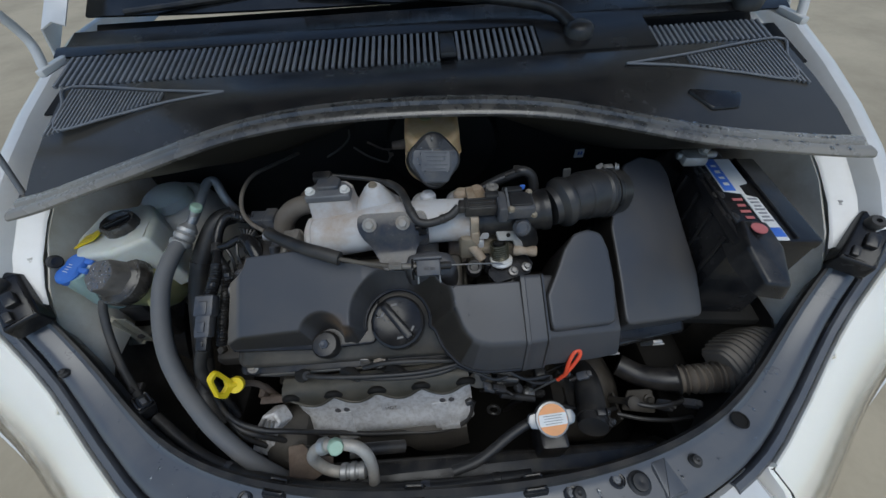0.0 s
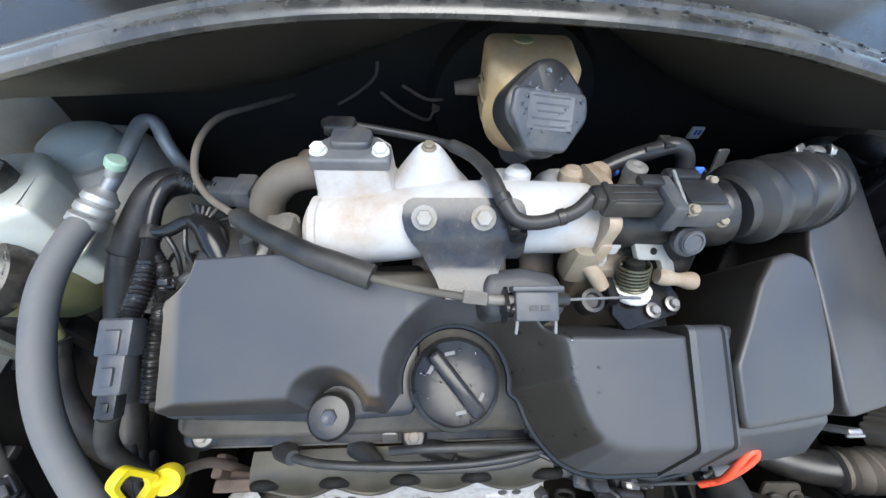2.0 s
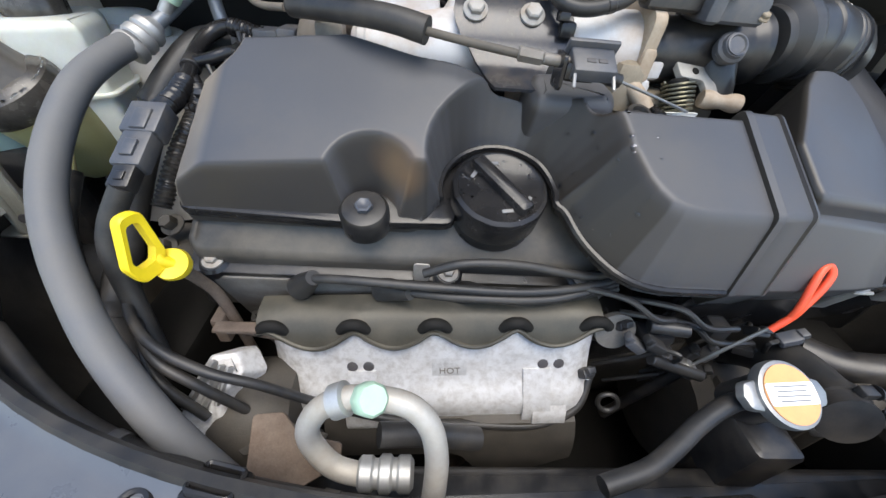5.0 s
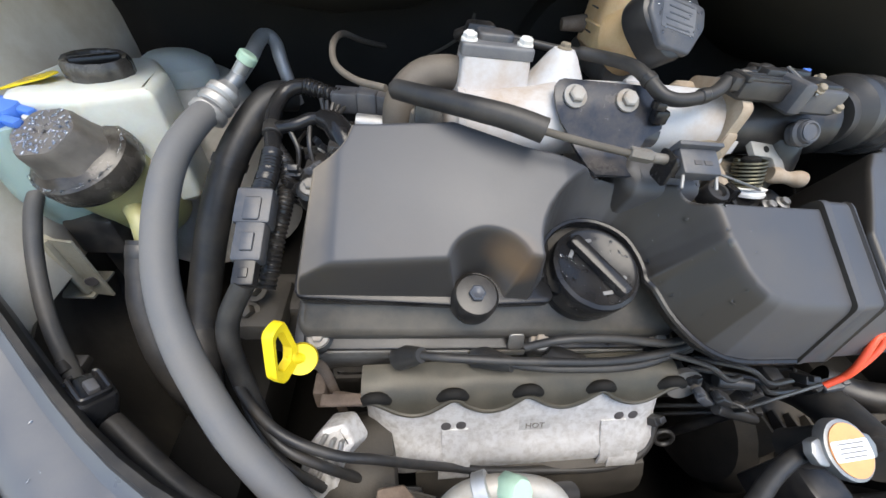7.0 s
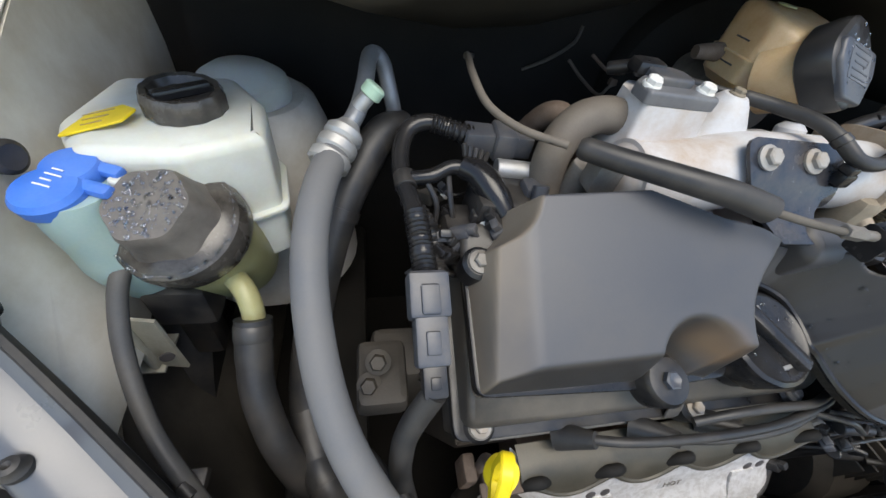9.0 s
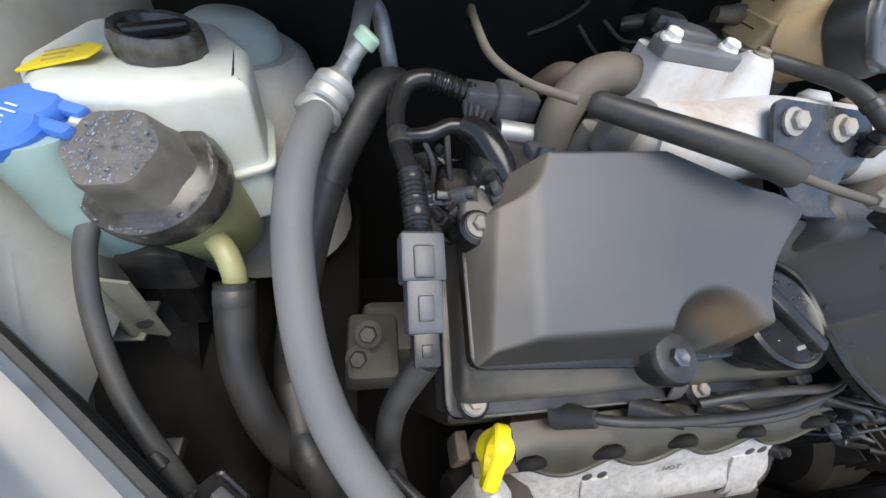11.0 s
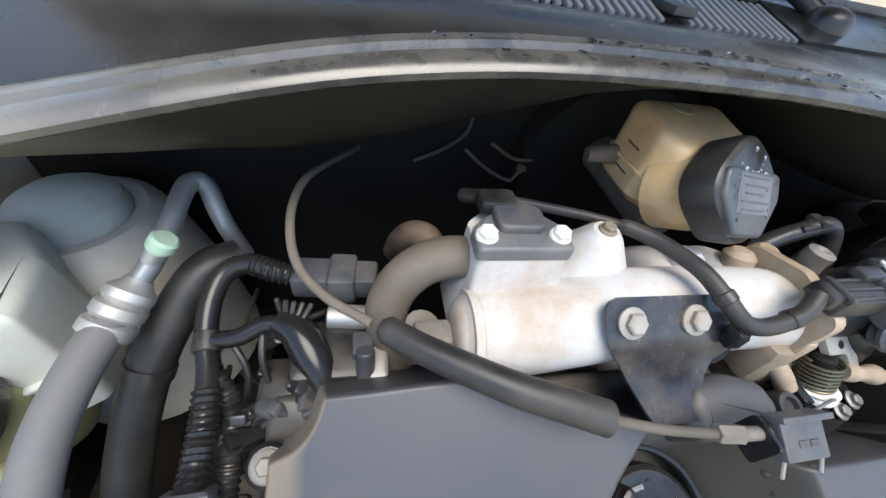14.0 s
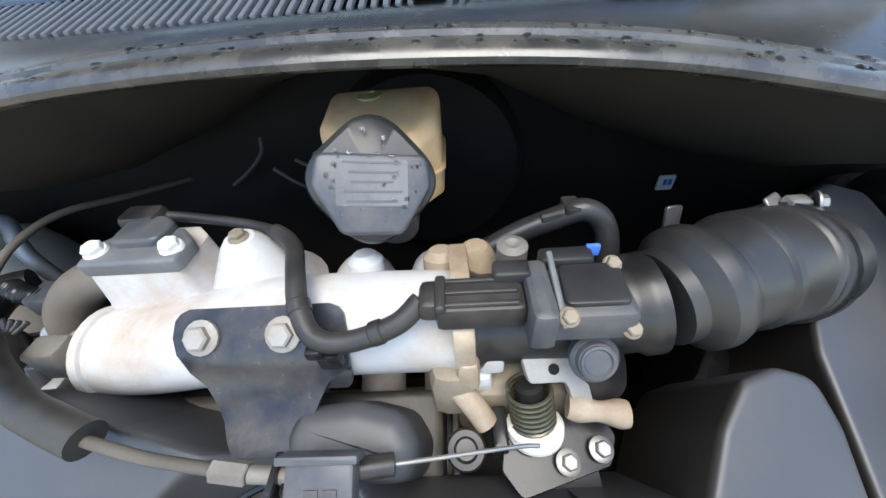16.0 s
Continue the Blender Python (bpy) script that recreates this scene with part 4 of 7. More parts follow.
def moulded(x0, x1, y0, y1, step, poly, height, base, sink=0.012):
    """A moulding over an outline: a fine sheet whose height is a function of place and depth inside, closed by a skirt."""
    nx, ny = int((x1 - x0) / step), int((y1 - y0) / step)
    depth = {}
    for i in range(nx + 1):
        for j in range(ny + 1):
            depth[i, j] = depth_in(x0 + i * step, y0 + j * step, poly)
    bm = bmesh.new()
    top, low = {}, {}
    cells = [(i, j) for i in range(nx) for j in range(ny) if sum(depth[k] > 0 for k in ((i, j), (i + 1, j), (i + 1, j + 1), (i, j + 1))) >= 2]
    for i, j in cells:
        for k in ((i, j), (i + 1, j), (i + 1, j + 1), (i, j + 1)):
            if k in top:
                continue
            x, y = x0 + k[0] * step, y0 + k[1] * step
            d = depth[k]
            if d <= 0:
                x, y = nearest_on(x, y, poly)
                d = 0.0
            top[k] = bm.verts.new(EM @ Vector((x, y, height(x, y, d))))
            low[k] = bm.verts.new(EM @ Vector((x, y, base(x) - sink)))
    have = set(cells)
    for i, j in cells:
        bm.faces.new([top[k] for k in ((i, j), (i + 1, j), (i + 1, j + 1), (i, j + 1))])
        for di, dj, p, q in ((0, -1, (i, j), (i + 1, j)), (1, 0, (i + 1, j), (i + 1, j + 1)), (0, 1, (i + 1, j + 1), (i, j + 1)), (-1, 0, (i, j + 1), (i, j))):
            if (i + di, j + dj) not in have:
                bm.faces.new((low[p], low[q], top[q], top[p]))
    return bm


CAP_X, CAP_V = -0.072, 0.029
ARC = [(CAP_X + 0.053 * math.cos(radians(a)), CAP_V + 0.054 * math.sin(radians(a))) for a in range(190, -12, -10)]
RIM = ARC + [(-0.012, 0.012), (-0.004, -0.008), (0.006, -0.024), (0.022, -0.041), (0.042, -0.051), (0.066, -0.055), (0.135, -0.055)]
COVER = rounded([(-0.343, 0.002, 0.008), (-0.138, 0.000, 0.012)] + [(*p, 0) for p in RIM] + [(0.135, 0.082, 0), (0.012, 0.082, 0.01), (0.004, 0.100, 0.01), (-0.030, 0.112, 0.01), (-0.080, 0.112, 0.01), (-0.128, 0.128, 0.01), (-0.178, 0.147, 0.01), (-0.208, 0.158, 0.012), (-0.312, 0.152, 0.008), (-0.320, 0.122, 0.022), (-0.343, 0.110, 0.010)], 0.01, 5)


def rim_gap(x, y):
    """Distance to the rim round the oil cap and along the elbow."""
    best = 1.0
    for (ax, ay), (bx, by) in zip(RIM[:-1], RIM[1:]):
        dx, dy = bx - ax, by - ay
        t = max(0, min(1, ((x - ax) * dx + (y - ay) * dy) / (dx * dx + dy * dy)))
        best = min(best, math.hypot(x - ax - t * dx, y - ay - t * dy))
    return best


def cover_base(x):
    return table(x, [(-0.150, -0.020), (-0.125, -0.004), (-0.030, 0.000), (0.000, -0.008), (0.050, -0.013)])[0]


def hump_top(x, y):
    return 0.0255 + 0.089 * (x + 0.3127) + 0.235 * (y - 0.02)


def elbow_top(y):
    return 0.053 + 0.17 * y


def cover_height(x, y, d):
    """Flat hump with a bevelled left flank and a scooped nut well, a valley behind the oil cap, then the curved elbow."""
    base = cover_base(x)
    roof = table(x, [(-0.116, hump_top(x, y)), (-0.085, 0.056), (-0.055, 0.034 + 0.12 * (y - 0.08)), (-0.022, 0.044 + 0.10 * (y - 0.07)), (0.002, elbow_top(y))])[0]
    h = smin(roof, base + 4.5 * d, 0.007)
    if x < -0.11:
        h = smin(h, base + 3.1 * (y - 0.002), 0.007)
    if x > -0.16:
        h = smin(h, base + table(x, [(-0.115, 4.4), (-0.085, 2.6), (-0.055, 1.8), (0.0, 1.85), (0.10, 1.95)])[0] * rim_gap(x, y), 0.009)
    if x < -0.25:
        h = smin(h, hump_top(x, y) + 0.55 * (x + 0.312), 0.004)
    if -0.26 < x < -0.12:
        r = math.hypot(x + 0.1815 + 0.10 * (y - 0.006), y - 0.006)
        h = smin(h, base + 0.003 + 3.4 * max(0.0, r - 0.0205), 0.008)
    return max(h, base)


air = thing("air_filter_housing", E(0.28, 0.10, -0.14), "charcoal plastic air filter housing with a curved intake duct", "air filter")
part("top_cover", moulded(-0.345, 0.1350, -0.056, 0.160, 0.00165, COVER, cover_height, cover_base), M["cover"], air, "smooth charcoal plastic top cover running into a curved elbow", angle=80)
part("cover_rim", tube([E(x, y, cover_base(x) - 0.001) for x, y in RIM[:-1] + [(0.116, -0.055)]], 0.0036, 8, 3), M["gloss_black"], air, "wet black rolled rim")
part("cover_ledge", prism([(a, b) for a, b, *_ in [(-0.345, 0.002), (-0.345, 0.142), (-0.10, 0.150), (-0.11, 0.0), (-0.20, -0.004)]], -0.024, -0.014, 0.003, 2, EM, r=0.012), M["gloss_black"], engine)
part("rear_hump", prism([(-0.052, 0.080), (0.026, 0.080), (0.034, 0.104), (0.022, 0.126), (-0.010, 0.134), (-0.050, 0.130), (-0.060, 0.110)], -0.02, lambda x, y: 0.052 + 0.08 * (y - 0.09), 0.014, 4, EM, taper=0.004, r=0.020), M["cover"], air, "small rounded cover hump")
part("filler_neck", lathe([(0.040, -0.04), (0.040, -0.016), (0.038, -0.014), (0.036, -0.014), (0.035, -0.04)], 36, EM @ Matrix.Translation((CAP_X, CAP_V, 0))), M["black"], engine)
for x, v, w in ((-0.329, -0.021, -0.066), (-0.112, -0.026, -0.062), (0.02, -0.024, -0.064), (-0.337, 0.100, 0.006), (-0.34, 0.13, -0.06)):
    boss = part("bolt_boss", lathe([(0.014, -0.02), (0.014, 0), (0.011, 0.003), (0, 0.003)], 18, EM @ Matrix.Translation((x, v, w))), M["black"], engine)
    part("bolt", bolt(E(x, v, w + 0.003), (0, -ES, EC), 0.0060, 0.007, 1.6), M["bolt_head"] if w < 0 else M["dark_alloy"], boss)
knob = part("cover_nut_seat", lathe([(0.021, -0.02), (0.021, 0.0), (0.018, 0.004), (0.012, 0.005), (0, 0.005)], 24, EM @ Matrix.Translation((-0.1875, 0.002, -0.004))), M["black"], engine, "rubber seat of the cover nut")
part("nut", lathe([(0.0075, 0.004), (0.0075, 0.009), (0.006, 0.010), (0.004, 0.009), (0, 0.008)], 6, EM @ Matrix.Translation((-0.1875, 0.002, -0.004))), M["connector"], knob)
tab = part("wire_tab", plate([(-0.008, -0.010), (0.008, -0.010), (0.008, 0.008), (-0.008, 0.008)], 0.002, EM @ Matrix.Translation((-0.137, -0.026, -0.058)) @ Matrix.Rotation(radians(50), 4, "X")), M["steel"], engine)

oil_cap = thing("oil_filler_cap", E(CAP_X, CAP_V, -0.016), "round black oil filler cap with a raised diagonal grip, wet", "oil cap")
om = EM @ Matrix.Translation((CAP_X, CAP_V, -0.006))
part("disc", lathe([(0.0405, -0.022), (0.0425, -0.018), (0.0425, 0.006), (0.0415, 0.010), (0.038, 0.012), (0.036, 0.0105), (0, 0.0105)], 48, om, wob=lambda a: 1 + 0.008 * (math.sin(a * 24) > 0)), M["gloss_black"], oil_cap)
part("grip", box(0, 0, 0.014, 0.014, 0.070, 0.012, 0.004, om @ Matrix.Rotation(radians(38), 4, "Z")), M["gloss_black"], oil_cap, "raised grip bar")
for a, rr in ((100, 0.027), (150, 0.026), (280, 0.026), (330, 0.027)):
    ar = radians(a)
    b = box(0, 0, 0, 0.010, 0.0035, 0.001, 0.0004, om @ Matrix.Rotation(ar, 4, "Z") @ Matrix.Translation((rr, 0, 0.0108)) @ Matrix.Rotation(radians(90), 4, "Z"))
    part("embossed_mark", b, M["grey_plastic"], oil_cap)

# ---- air duct and filter housing ----


def duct_section(x, top, front, foot, back=0.074):
    """Cross-section of the duct at x: a rounded box leaning back, closed below."""
    ol = rounded([(back + 0.006, -0.050, 0.004), (back, top + 0.17 * back, 0.008), (front, top + 0.17 * front, 0.009), (foot, -0.014, 0.004), (foot + 0.006, -0.050, 0.004)], 0.006, 5)
    return [EM @ Vector((x, v, w)) for v, w in ol]


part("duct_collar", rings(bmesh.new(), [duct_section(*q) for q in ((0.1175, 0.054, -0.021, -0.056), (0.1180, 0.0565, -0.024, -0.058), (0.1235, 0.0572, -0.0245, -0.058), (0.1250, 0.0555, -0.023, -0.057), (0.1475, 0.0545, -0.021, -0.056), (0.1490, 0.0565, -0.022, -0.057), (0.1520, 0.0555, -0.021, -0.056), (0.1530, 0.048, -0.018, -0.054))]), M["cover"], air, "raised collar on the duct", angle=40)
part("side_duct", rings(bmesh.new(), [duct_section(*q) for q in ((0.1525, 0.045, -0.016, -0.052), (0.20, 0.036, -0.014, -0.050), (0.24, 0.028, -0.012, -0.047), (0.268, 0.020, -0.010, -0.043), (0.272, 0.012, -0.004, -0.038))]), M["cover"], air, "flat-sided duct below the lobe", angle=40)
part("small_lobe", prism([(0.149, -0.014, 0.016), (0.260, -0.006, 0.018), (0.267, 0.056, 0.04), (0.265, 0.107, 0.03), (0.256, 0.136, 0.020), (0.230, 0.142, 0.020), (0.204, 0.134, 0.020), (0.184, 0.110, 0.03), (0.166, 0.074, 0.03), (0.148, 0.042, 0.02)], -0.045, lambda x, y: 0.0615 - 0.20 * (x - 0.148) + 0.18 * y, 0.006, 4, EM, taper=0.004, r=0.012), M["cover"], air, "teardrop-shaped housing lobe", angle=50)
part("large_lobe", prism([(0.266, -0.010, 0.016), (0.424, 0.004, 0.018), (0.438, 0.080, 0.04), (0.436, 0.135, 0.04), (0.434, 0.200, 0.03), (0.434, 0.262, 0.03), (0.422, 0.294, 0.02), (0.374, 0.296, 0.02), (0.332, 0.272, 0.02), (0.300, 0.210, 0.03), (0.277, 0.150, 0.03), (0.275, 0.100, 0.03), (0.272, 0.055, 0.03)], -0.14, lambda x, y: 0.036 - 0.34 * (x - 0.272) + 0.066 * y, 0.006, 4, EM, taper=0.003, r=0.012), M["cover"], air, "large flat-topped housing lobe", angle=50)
part("lower_case", prism([(0.120, -0.046), (0.280, -0.032), (0.432, -0.010), (0.445, 0.06), (0.435, 0.24), (0.35, 0.28), (0.25, 0.15), (0.15, 0.06)], -0.16, lambda x, y: -0.032 - 0.30 * max(0, x - 0.25), 0.006, 3, EM, r=0.012), M["gloss_black"], air, "glossy black lower case")
for x, v in ((0.270, -0.026), (0.345, -0.016)):
    part("spring_clip", join(box(x, v - 0.012, -0.05, 0.016, 0.006, 0.045, 0.002, EM), rod(E(x - 0.01, v - 0.016, -0.03), E(x + 0.01, v - 0.016, -0.03), 0.002, 8)), M["steel"], air)

# bellows from the housing to the throttle
BEL = [(0, 0.0300), (0.010, 0.0305), (0.014, 0.0350), (0.018, 0.0392), (0.026, 0.0400), (0.031, 0.0385), (0.034, 0.0348), (0.038, 0.0342), (0.058, 0.0352), (0.0595, 0.0372), (0.063, 0.0376), (0.090, 0.0368), (0.0925, 0.0345),
       (0.0955, 0.0372), (0.099, 0.0372), (0.1005, 0.0345), (0.103, 0.0345), (0.1045, 0.0374), (0.108, 0.0374), (0.1095, 0.0348), (0.112, 0.0348), (0.1135, 0.0380), (0.118, 0.0380), (0.1205, 0.0355), (0.140, 0.0345)]
bel = part("bellows", tube([(0.180, 0.598, 0.812), (0.204, 0.605, 0.815), (0.228, 0.613, 0.815), (0.252, 0.621, 0.812), (0.276, 0.629, 0.806), (0.302, 0.638, 0.798)], lambda s: (1.0 + 0.09 * s) * table(s * 0.140, BEL)[0], 40, 30), M["sleek"], air, "black rubber intake bellows", angle=24)
part("hose_clamp", lathe([(0.0385, -0.004), (0.0418, -0.004), (0.0418, 0.004), (0.0385, 0.004)], 32, frame_at((0.2775, 0.6295, 0.8055), (0.30, 0.11, -0.09))), M["black"], bel)
part("clamp_screw", join(box(0.284, 0.650, 0.840, 0.014, 0.010, 0.010, 0.002), bolt((0.294, 0.648, 0.842), (1, -0.4, 0.3), 0.005, 0.006), plate([(-0.009, -0.004), (0.009, -0.004), (0.007, 0.008), (-0.007, 0.008)], 0.002, frame_at((0.274, 0.652, 0.838), (0.3, -0.5, 0.8)), r=0.002)), M["steel"], bel)

# ---- intake plenum ----
plenum = thing("intake_manifold", (-0.09, 0.62, 0.70), "pale painted alloy intake manifold with brown dust stains", "manifold")
pc = [(-0.209, 0.602, 0.775), (-0.17, 0.602, 0.776), (-0.125, 0.605, 0.781), (-0.085, 0.607, 0.788), (-0.03, 0.606, 0.791), (0.03, 0.604, 0.793), (0.058, 0.600, 0.795)]
part("plenum_body", tube(pc, lambda s: 0.0355 - 0.004 * max(0, 1 - s / 0.4) - 0.006 * (s < 0.01) - 0.006 * max(0, s - 0.75), 32, 8), M["plenum"], plenum)
part("end_cover", lathe([(0, 0), (0.018, 0.001), (0.026, 0.005), (0.030, 0.012), (0.030, 0.02)], 32, frame_at((-0.215, 0.602, 0.775), (1, 0, 0))), M["plenum"], plenum)
TOWER = ((0.030, 0.040, 0.758), (0.020, 0.024, 0.780), (0.009, 0.011, 0.794), (0.003, 0.005, 0.806), (0.001, 0.002, 0.826), (0.0, 0.001, 0.831))
part("sensor_tower", rings(bmesh.new(), [[Vector((x, y, z)) for x, y in rounded([(-0.201 - d * 0.35, 0.626 - e), (-0.134 + d, 0.626 - e), (-0.133 + d, 0.664), (-0.146 + d * 0.5, 0.676), (-0.188 - d * 0.3, 0.676), (-0.201 - d * 0.35, 0.664)], 0.006, 4)] for d, e, z in TOWER]), M["plenum"], plenum, angle=50)
sens = part("idle_valve", prism([(-0.203, 0.625, 0.004), (-0.132, 0.625, 0.004), (-0.131, 0.648), (-0.145, 0.662), (-0.188, 0.662), (-0.203, 0.648)], 0.8315, 0.8425, 0.003, 3, r=0.008), M["cap_grey"], plenum, "dark plastic idle valve bolted on the manifold")
part("valve_cap", prism([(-0.186, 0.640), (-0.150, 0.640), (-0.148, 0.662), (-0.160, 0.670), (-0.186, 0.668)], 0.840, 0.849, 0.003, 3, r=0.008), M["connector"], sens)
part("valve_plug", join(box(-0.180, 0.672, 0.845, 0.030, 0.020, 0.014, 0.005), rod((-0.184, 0.678, 0.844), (-0.200, 0.696, 0.832), 0.006, 12)), M["black"], sens)
for x in (-0.195, -0.140):
    part("bolt", bolt((x, 0.638, 0.8415), (0, -0.15, 1), 0.0068, 0.008, 1.2), M["white_plastic"], sens)
part("rear_cone", lathe([(0.048, 0), (0.036, 0.016), (0.025, 0.034), (0.0150, 0.050), (0.0105, 0.055), (0, 0.056)], 24, Matrix.Translation((-0.0965, 0.646, 0.786))), M["plenum"], plenum)
part("cone_bolt", bolt((-0.0965, 0.646, 0.841), (0, 0, 1), 0.0055, 0.006, 1.3), M["tan"], plenum)
for x in (-0.175, -0.095, -0.02, 0.04):
    part("runner", tube([(x, 0.618, 0.765 if x < -0.1 else 0.79), (x, 0.655, 0.760 if x < -0.1 else 0.785), (x, 0.68, 0.745), (x, 0.67, 0.71), (x, 0.61, 0.67)], 0.021, 18), M["plenum"] if x > -0.1 else M["dark_alloy"], plenum)
for x in (-0.01, 0.045):
    part("stud", rod((x, 0.632, 0.79), (x, 0.642, 0.824), 0.013, 18, 0.006), M["plenum" if x < 0 else "stained"], plenum)
BRACKET = [(-0.110, -0.022, 0.5935, 0.8285), (-0.1155, -0.0165, 0.5915, 0.8272), (-0.119, -0.0135, 0.588, 0.8245), (-0.120, -0.0115, 0.580, 0.8180), (-0.118, -0.0115, 0.573, 0.8105), (-0.112, -0.0115, 0.567, 0.800), (-0.104, -0.026, 0.5625, 0.7915), (-0.098, -0.032, 0.555, 0.783), (-0.092, -0.036, 0.546, 0.777), (-0.087, -0.039, 0.534, 0.7725), (-0.082, -0.043, 0.527, 0.7700)]
br = part("cable_bracket", join(
    sheet([[(x0 + (x1 - x0) * f, y, z) for f in (0, 0.06, 0.3, 0.6, 0.94, 1)] for x0, x1, y, z in BRACKET], 0.003),
    sheet([[(x0 + (x1 - x0) * f, y, z) for f in (0, 0.5, 1)] for x0, x1, y, z in ((-0.036, -0.0115, 0.5665, 0.7985), (-0.034, -0.0115, 0.5645, 0.793), (-0.032, -0.0125, 0.5635, 0.7875), (-0.029, -0.016, 0.5630, 0.7835))], 0.003)), M["bracket"], plenum, "black steel bracket with two bolts")
for x in (-0.101, -0.050):
    part("bolt", bolt((x, 0.579, 0.819), (0, -0.68, 0.73), 0.0078, 0.008, 1.42), M["bolt_head"], br)
part("edge_clip", join(box(-0.020, 0.567, 0.812, 0.014, 0.012, 0.014, 0.003), box(-0.026, 0.566, 0.822, 0.010, 0.012, 0.008, 0.002)), M["gloss_black"], br)
part("casting_peak", lathe([(0.022, 0), (0.018, 0.016), (0.011, 0.032), (0.008, 0.035), (0, 0.0355)], 20, Matrix.Translation((0.070, 0.640, 0.792))), M["stained"], plenum)
part("end_flange", lathe([(0.028, 0), (0.0340, 0.001), (0.0340, 0.007), (0.030, 0.010)], 32, frame_at((-0.206, 0.602, 0.775), (1, 0, 0))), M["plenum"], plenum)
# brown water hose behind the tower
part("water_hose", tube([(-0.188, 0.650, 0.805), (-0.213, 0.650, 0.808), (-0.238, 0.644, 0.803), (-0.256, 0.634, 0.786), (-0.260, 0.625, 0.760), (-0.252, 0.612, 0.72)], 0.0165, 18), M["brown"], plenum, "dusty brown bent water pipe")
part("thermostat_neck", join(rod((-0.235, 0.61, 0.78), (-0.24, 0.61, 0.74), 0.013), box(-0.232, 0.592, 0.785, 0.026, 0.02, 0.03, 0.004)), M["dark_alloy"], plenum)

# ---- throttle body ----
throttle = thing("throttle_valve_unit", (0.11, 0.59, 0.74), "alloy throttle body with black sensors and a sprung cable pulley", "throttle")
part("bore", tube([(0.055, 0.600, 0.796), (0.10, 0.600, 0.798), (0.14, 0.600, 0.801), (0.178, 0.601, 0.806)], lambda s: 0.030 if 0.1 < s < 0.9 else 0.033, 28), M["black"], throttle)
part("flange", prism([(-0.038, -0.040), (0.038, -0.040), (0.042, 0.034), (0.0, 0.045), (-0.042, 0.034)], 0, 0.012, 0.002, 2, frame_at((0.052, 0.602, 0.796), (1, 0.02, 0)), r=0.012), M["stained"], throttle, "tan stained mounting flange")
tps = part("position_sensor", join(box(0.125, 0.578, 0.838, 0.044, 0.036, 0.022, 0.004, Matrix()), box(0.099, 0.577, 0.840, 0.014, 0.042, 0.028, 0.004)), M["connector"], throttle, "dark plastic sensor box")
part("sensor_plug", join(box(0.068, 0.578, 0.841, 0.048, 0.024, 0.018, 0.004), box(0.042, 0.579, 0.844, 0.014, 0.020, 0.014, 0.004)), M["black"], tps)
part("plug_ribs", join(*[box(0.066, 0.570 + 0.008 * i, 0.8505, 0.044, 0.003, 0.003, 0.001) for i in range(3)], box(0.047, 0.578, 0.8500, 0.006, 0.024, 0.006, 0.002)), M["sleek"], tps)
part("blue_tag", join(box(0.134, 0.604, 0.852, 0.008, 0.003, 0.008, 0.001)), M["label_blue"], tps)
part("plug_clip", rod((0.108, 0.556, 0.846), (0.108, 0.600, 0.856), 0.0018, 8), M["steel"], tps)
part("air_screw", join(lathe([(0.012, 0), (0.012, 0.010), (0.0105, 0.014), (0, 0.014)], 20, frame_at((0.130, 0.566, 0.806), (0, -0.8, 0.6))), lathe([(0.0120, 0.004), (0.0138, 0.006), (0.0138, 0.009), (0.0120, 0.011)], 20, frame_at((0.130, 0.566, 0.806), (0, -0.8, 0.6)))), M["connector"], throttle)
part("screw_recess", lathe([(0.0095, 0.0138), (0.0095, 0.0152), (0.008, 0.0155), (0.007, 0.0142), (0, 0.0142)], 20, frame_at((0.130, 0.566, 0.806), (0, -0.8, 0.6))), M["connector"], throttle)
idle = part("ribbed_motor", lathe([(0.014, 0), (0.017, 0.006), (0.020, 0.024), (0.021, 0.040), (0.016, 0.045), (0, 0.045)], 48, frame_at((0.136, 0.578, 0.800), (0.22, -0.05, -1)), wob=lambda a: 1 + 0.018 * math.sin(24 * a)), M["black"], throttle, "ribbed black motor housing")
for p in ((0.110, 0.560, 0.8495), (0.145, 0.562, 0.834), (0.142, 0.594, 0.8495)):
    part("sensor_screw", bolt(p, (0, -0.5, 0.85), 0.004, 0.005, 1.3), M["tan"], tps)
part("sensor_lid", join(prism([(0.110, 0.566), (0.143, 0.566), (0.145, 0.594), (0.112, 0.594)], 0.847, 0.852, 0.0015, 2, r=0.004), box(0.086, 0.590, 0.852, 0.020, 0.012, 0.008, 0.002), box(0.118, 0.600, 0.850, 0.030, 0.012, 0.010, 0.003)), M["sleek"], tps)
part("vacuum_stub", join(rod((0.090, 0.615, 0.80), (0.092, 0.622, 0.838), 0.009), lathe([(0.010, 0), (0.010, 0.01), (0.005, 0.012), (0, 0.01)], 16, Matrix.Translation((0.092, 0.622, 0.832)))), M["dark_alloy"], throttle)
part("vent_hose", tube([(0.078, 0.655, 0.808), (0.104, 0.660, 0.820), (0.130, 0.662, 0.830), (0.150, 0.662, 0.836), (0.165, 0.658, 0.824), (0.168, 0.645, 0.798), (0.160, 0.63, 0.77)], 0.0085, 14), M["sleek"], throttle)
part("hose_clip", join(box(0.140, 0.664, 0.838, 0.012, 0.018, 0.008, 0.002), rod((0.118, 0.658, 0.833), (0.156, 0.660, 0.840), 0.0035, 8)), M["black"], throttle)
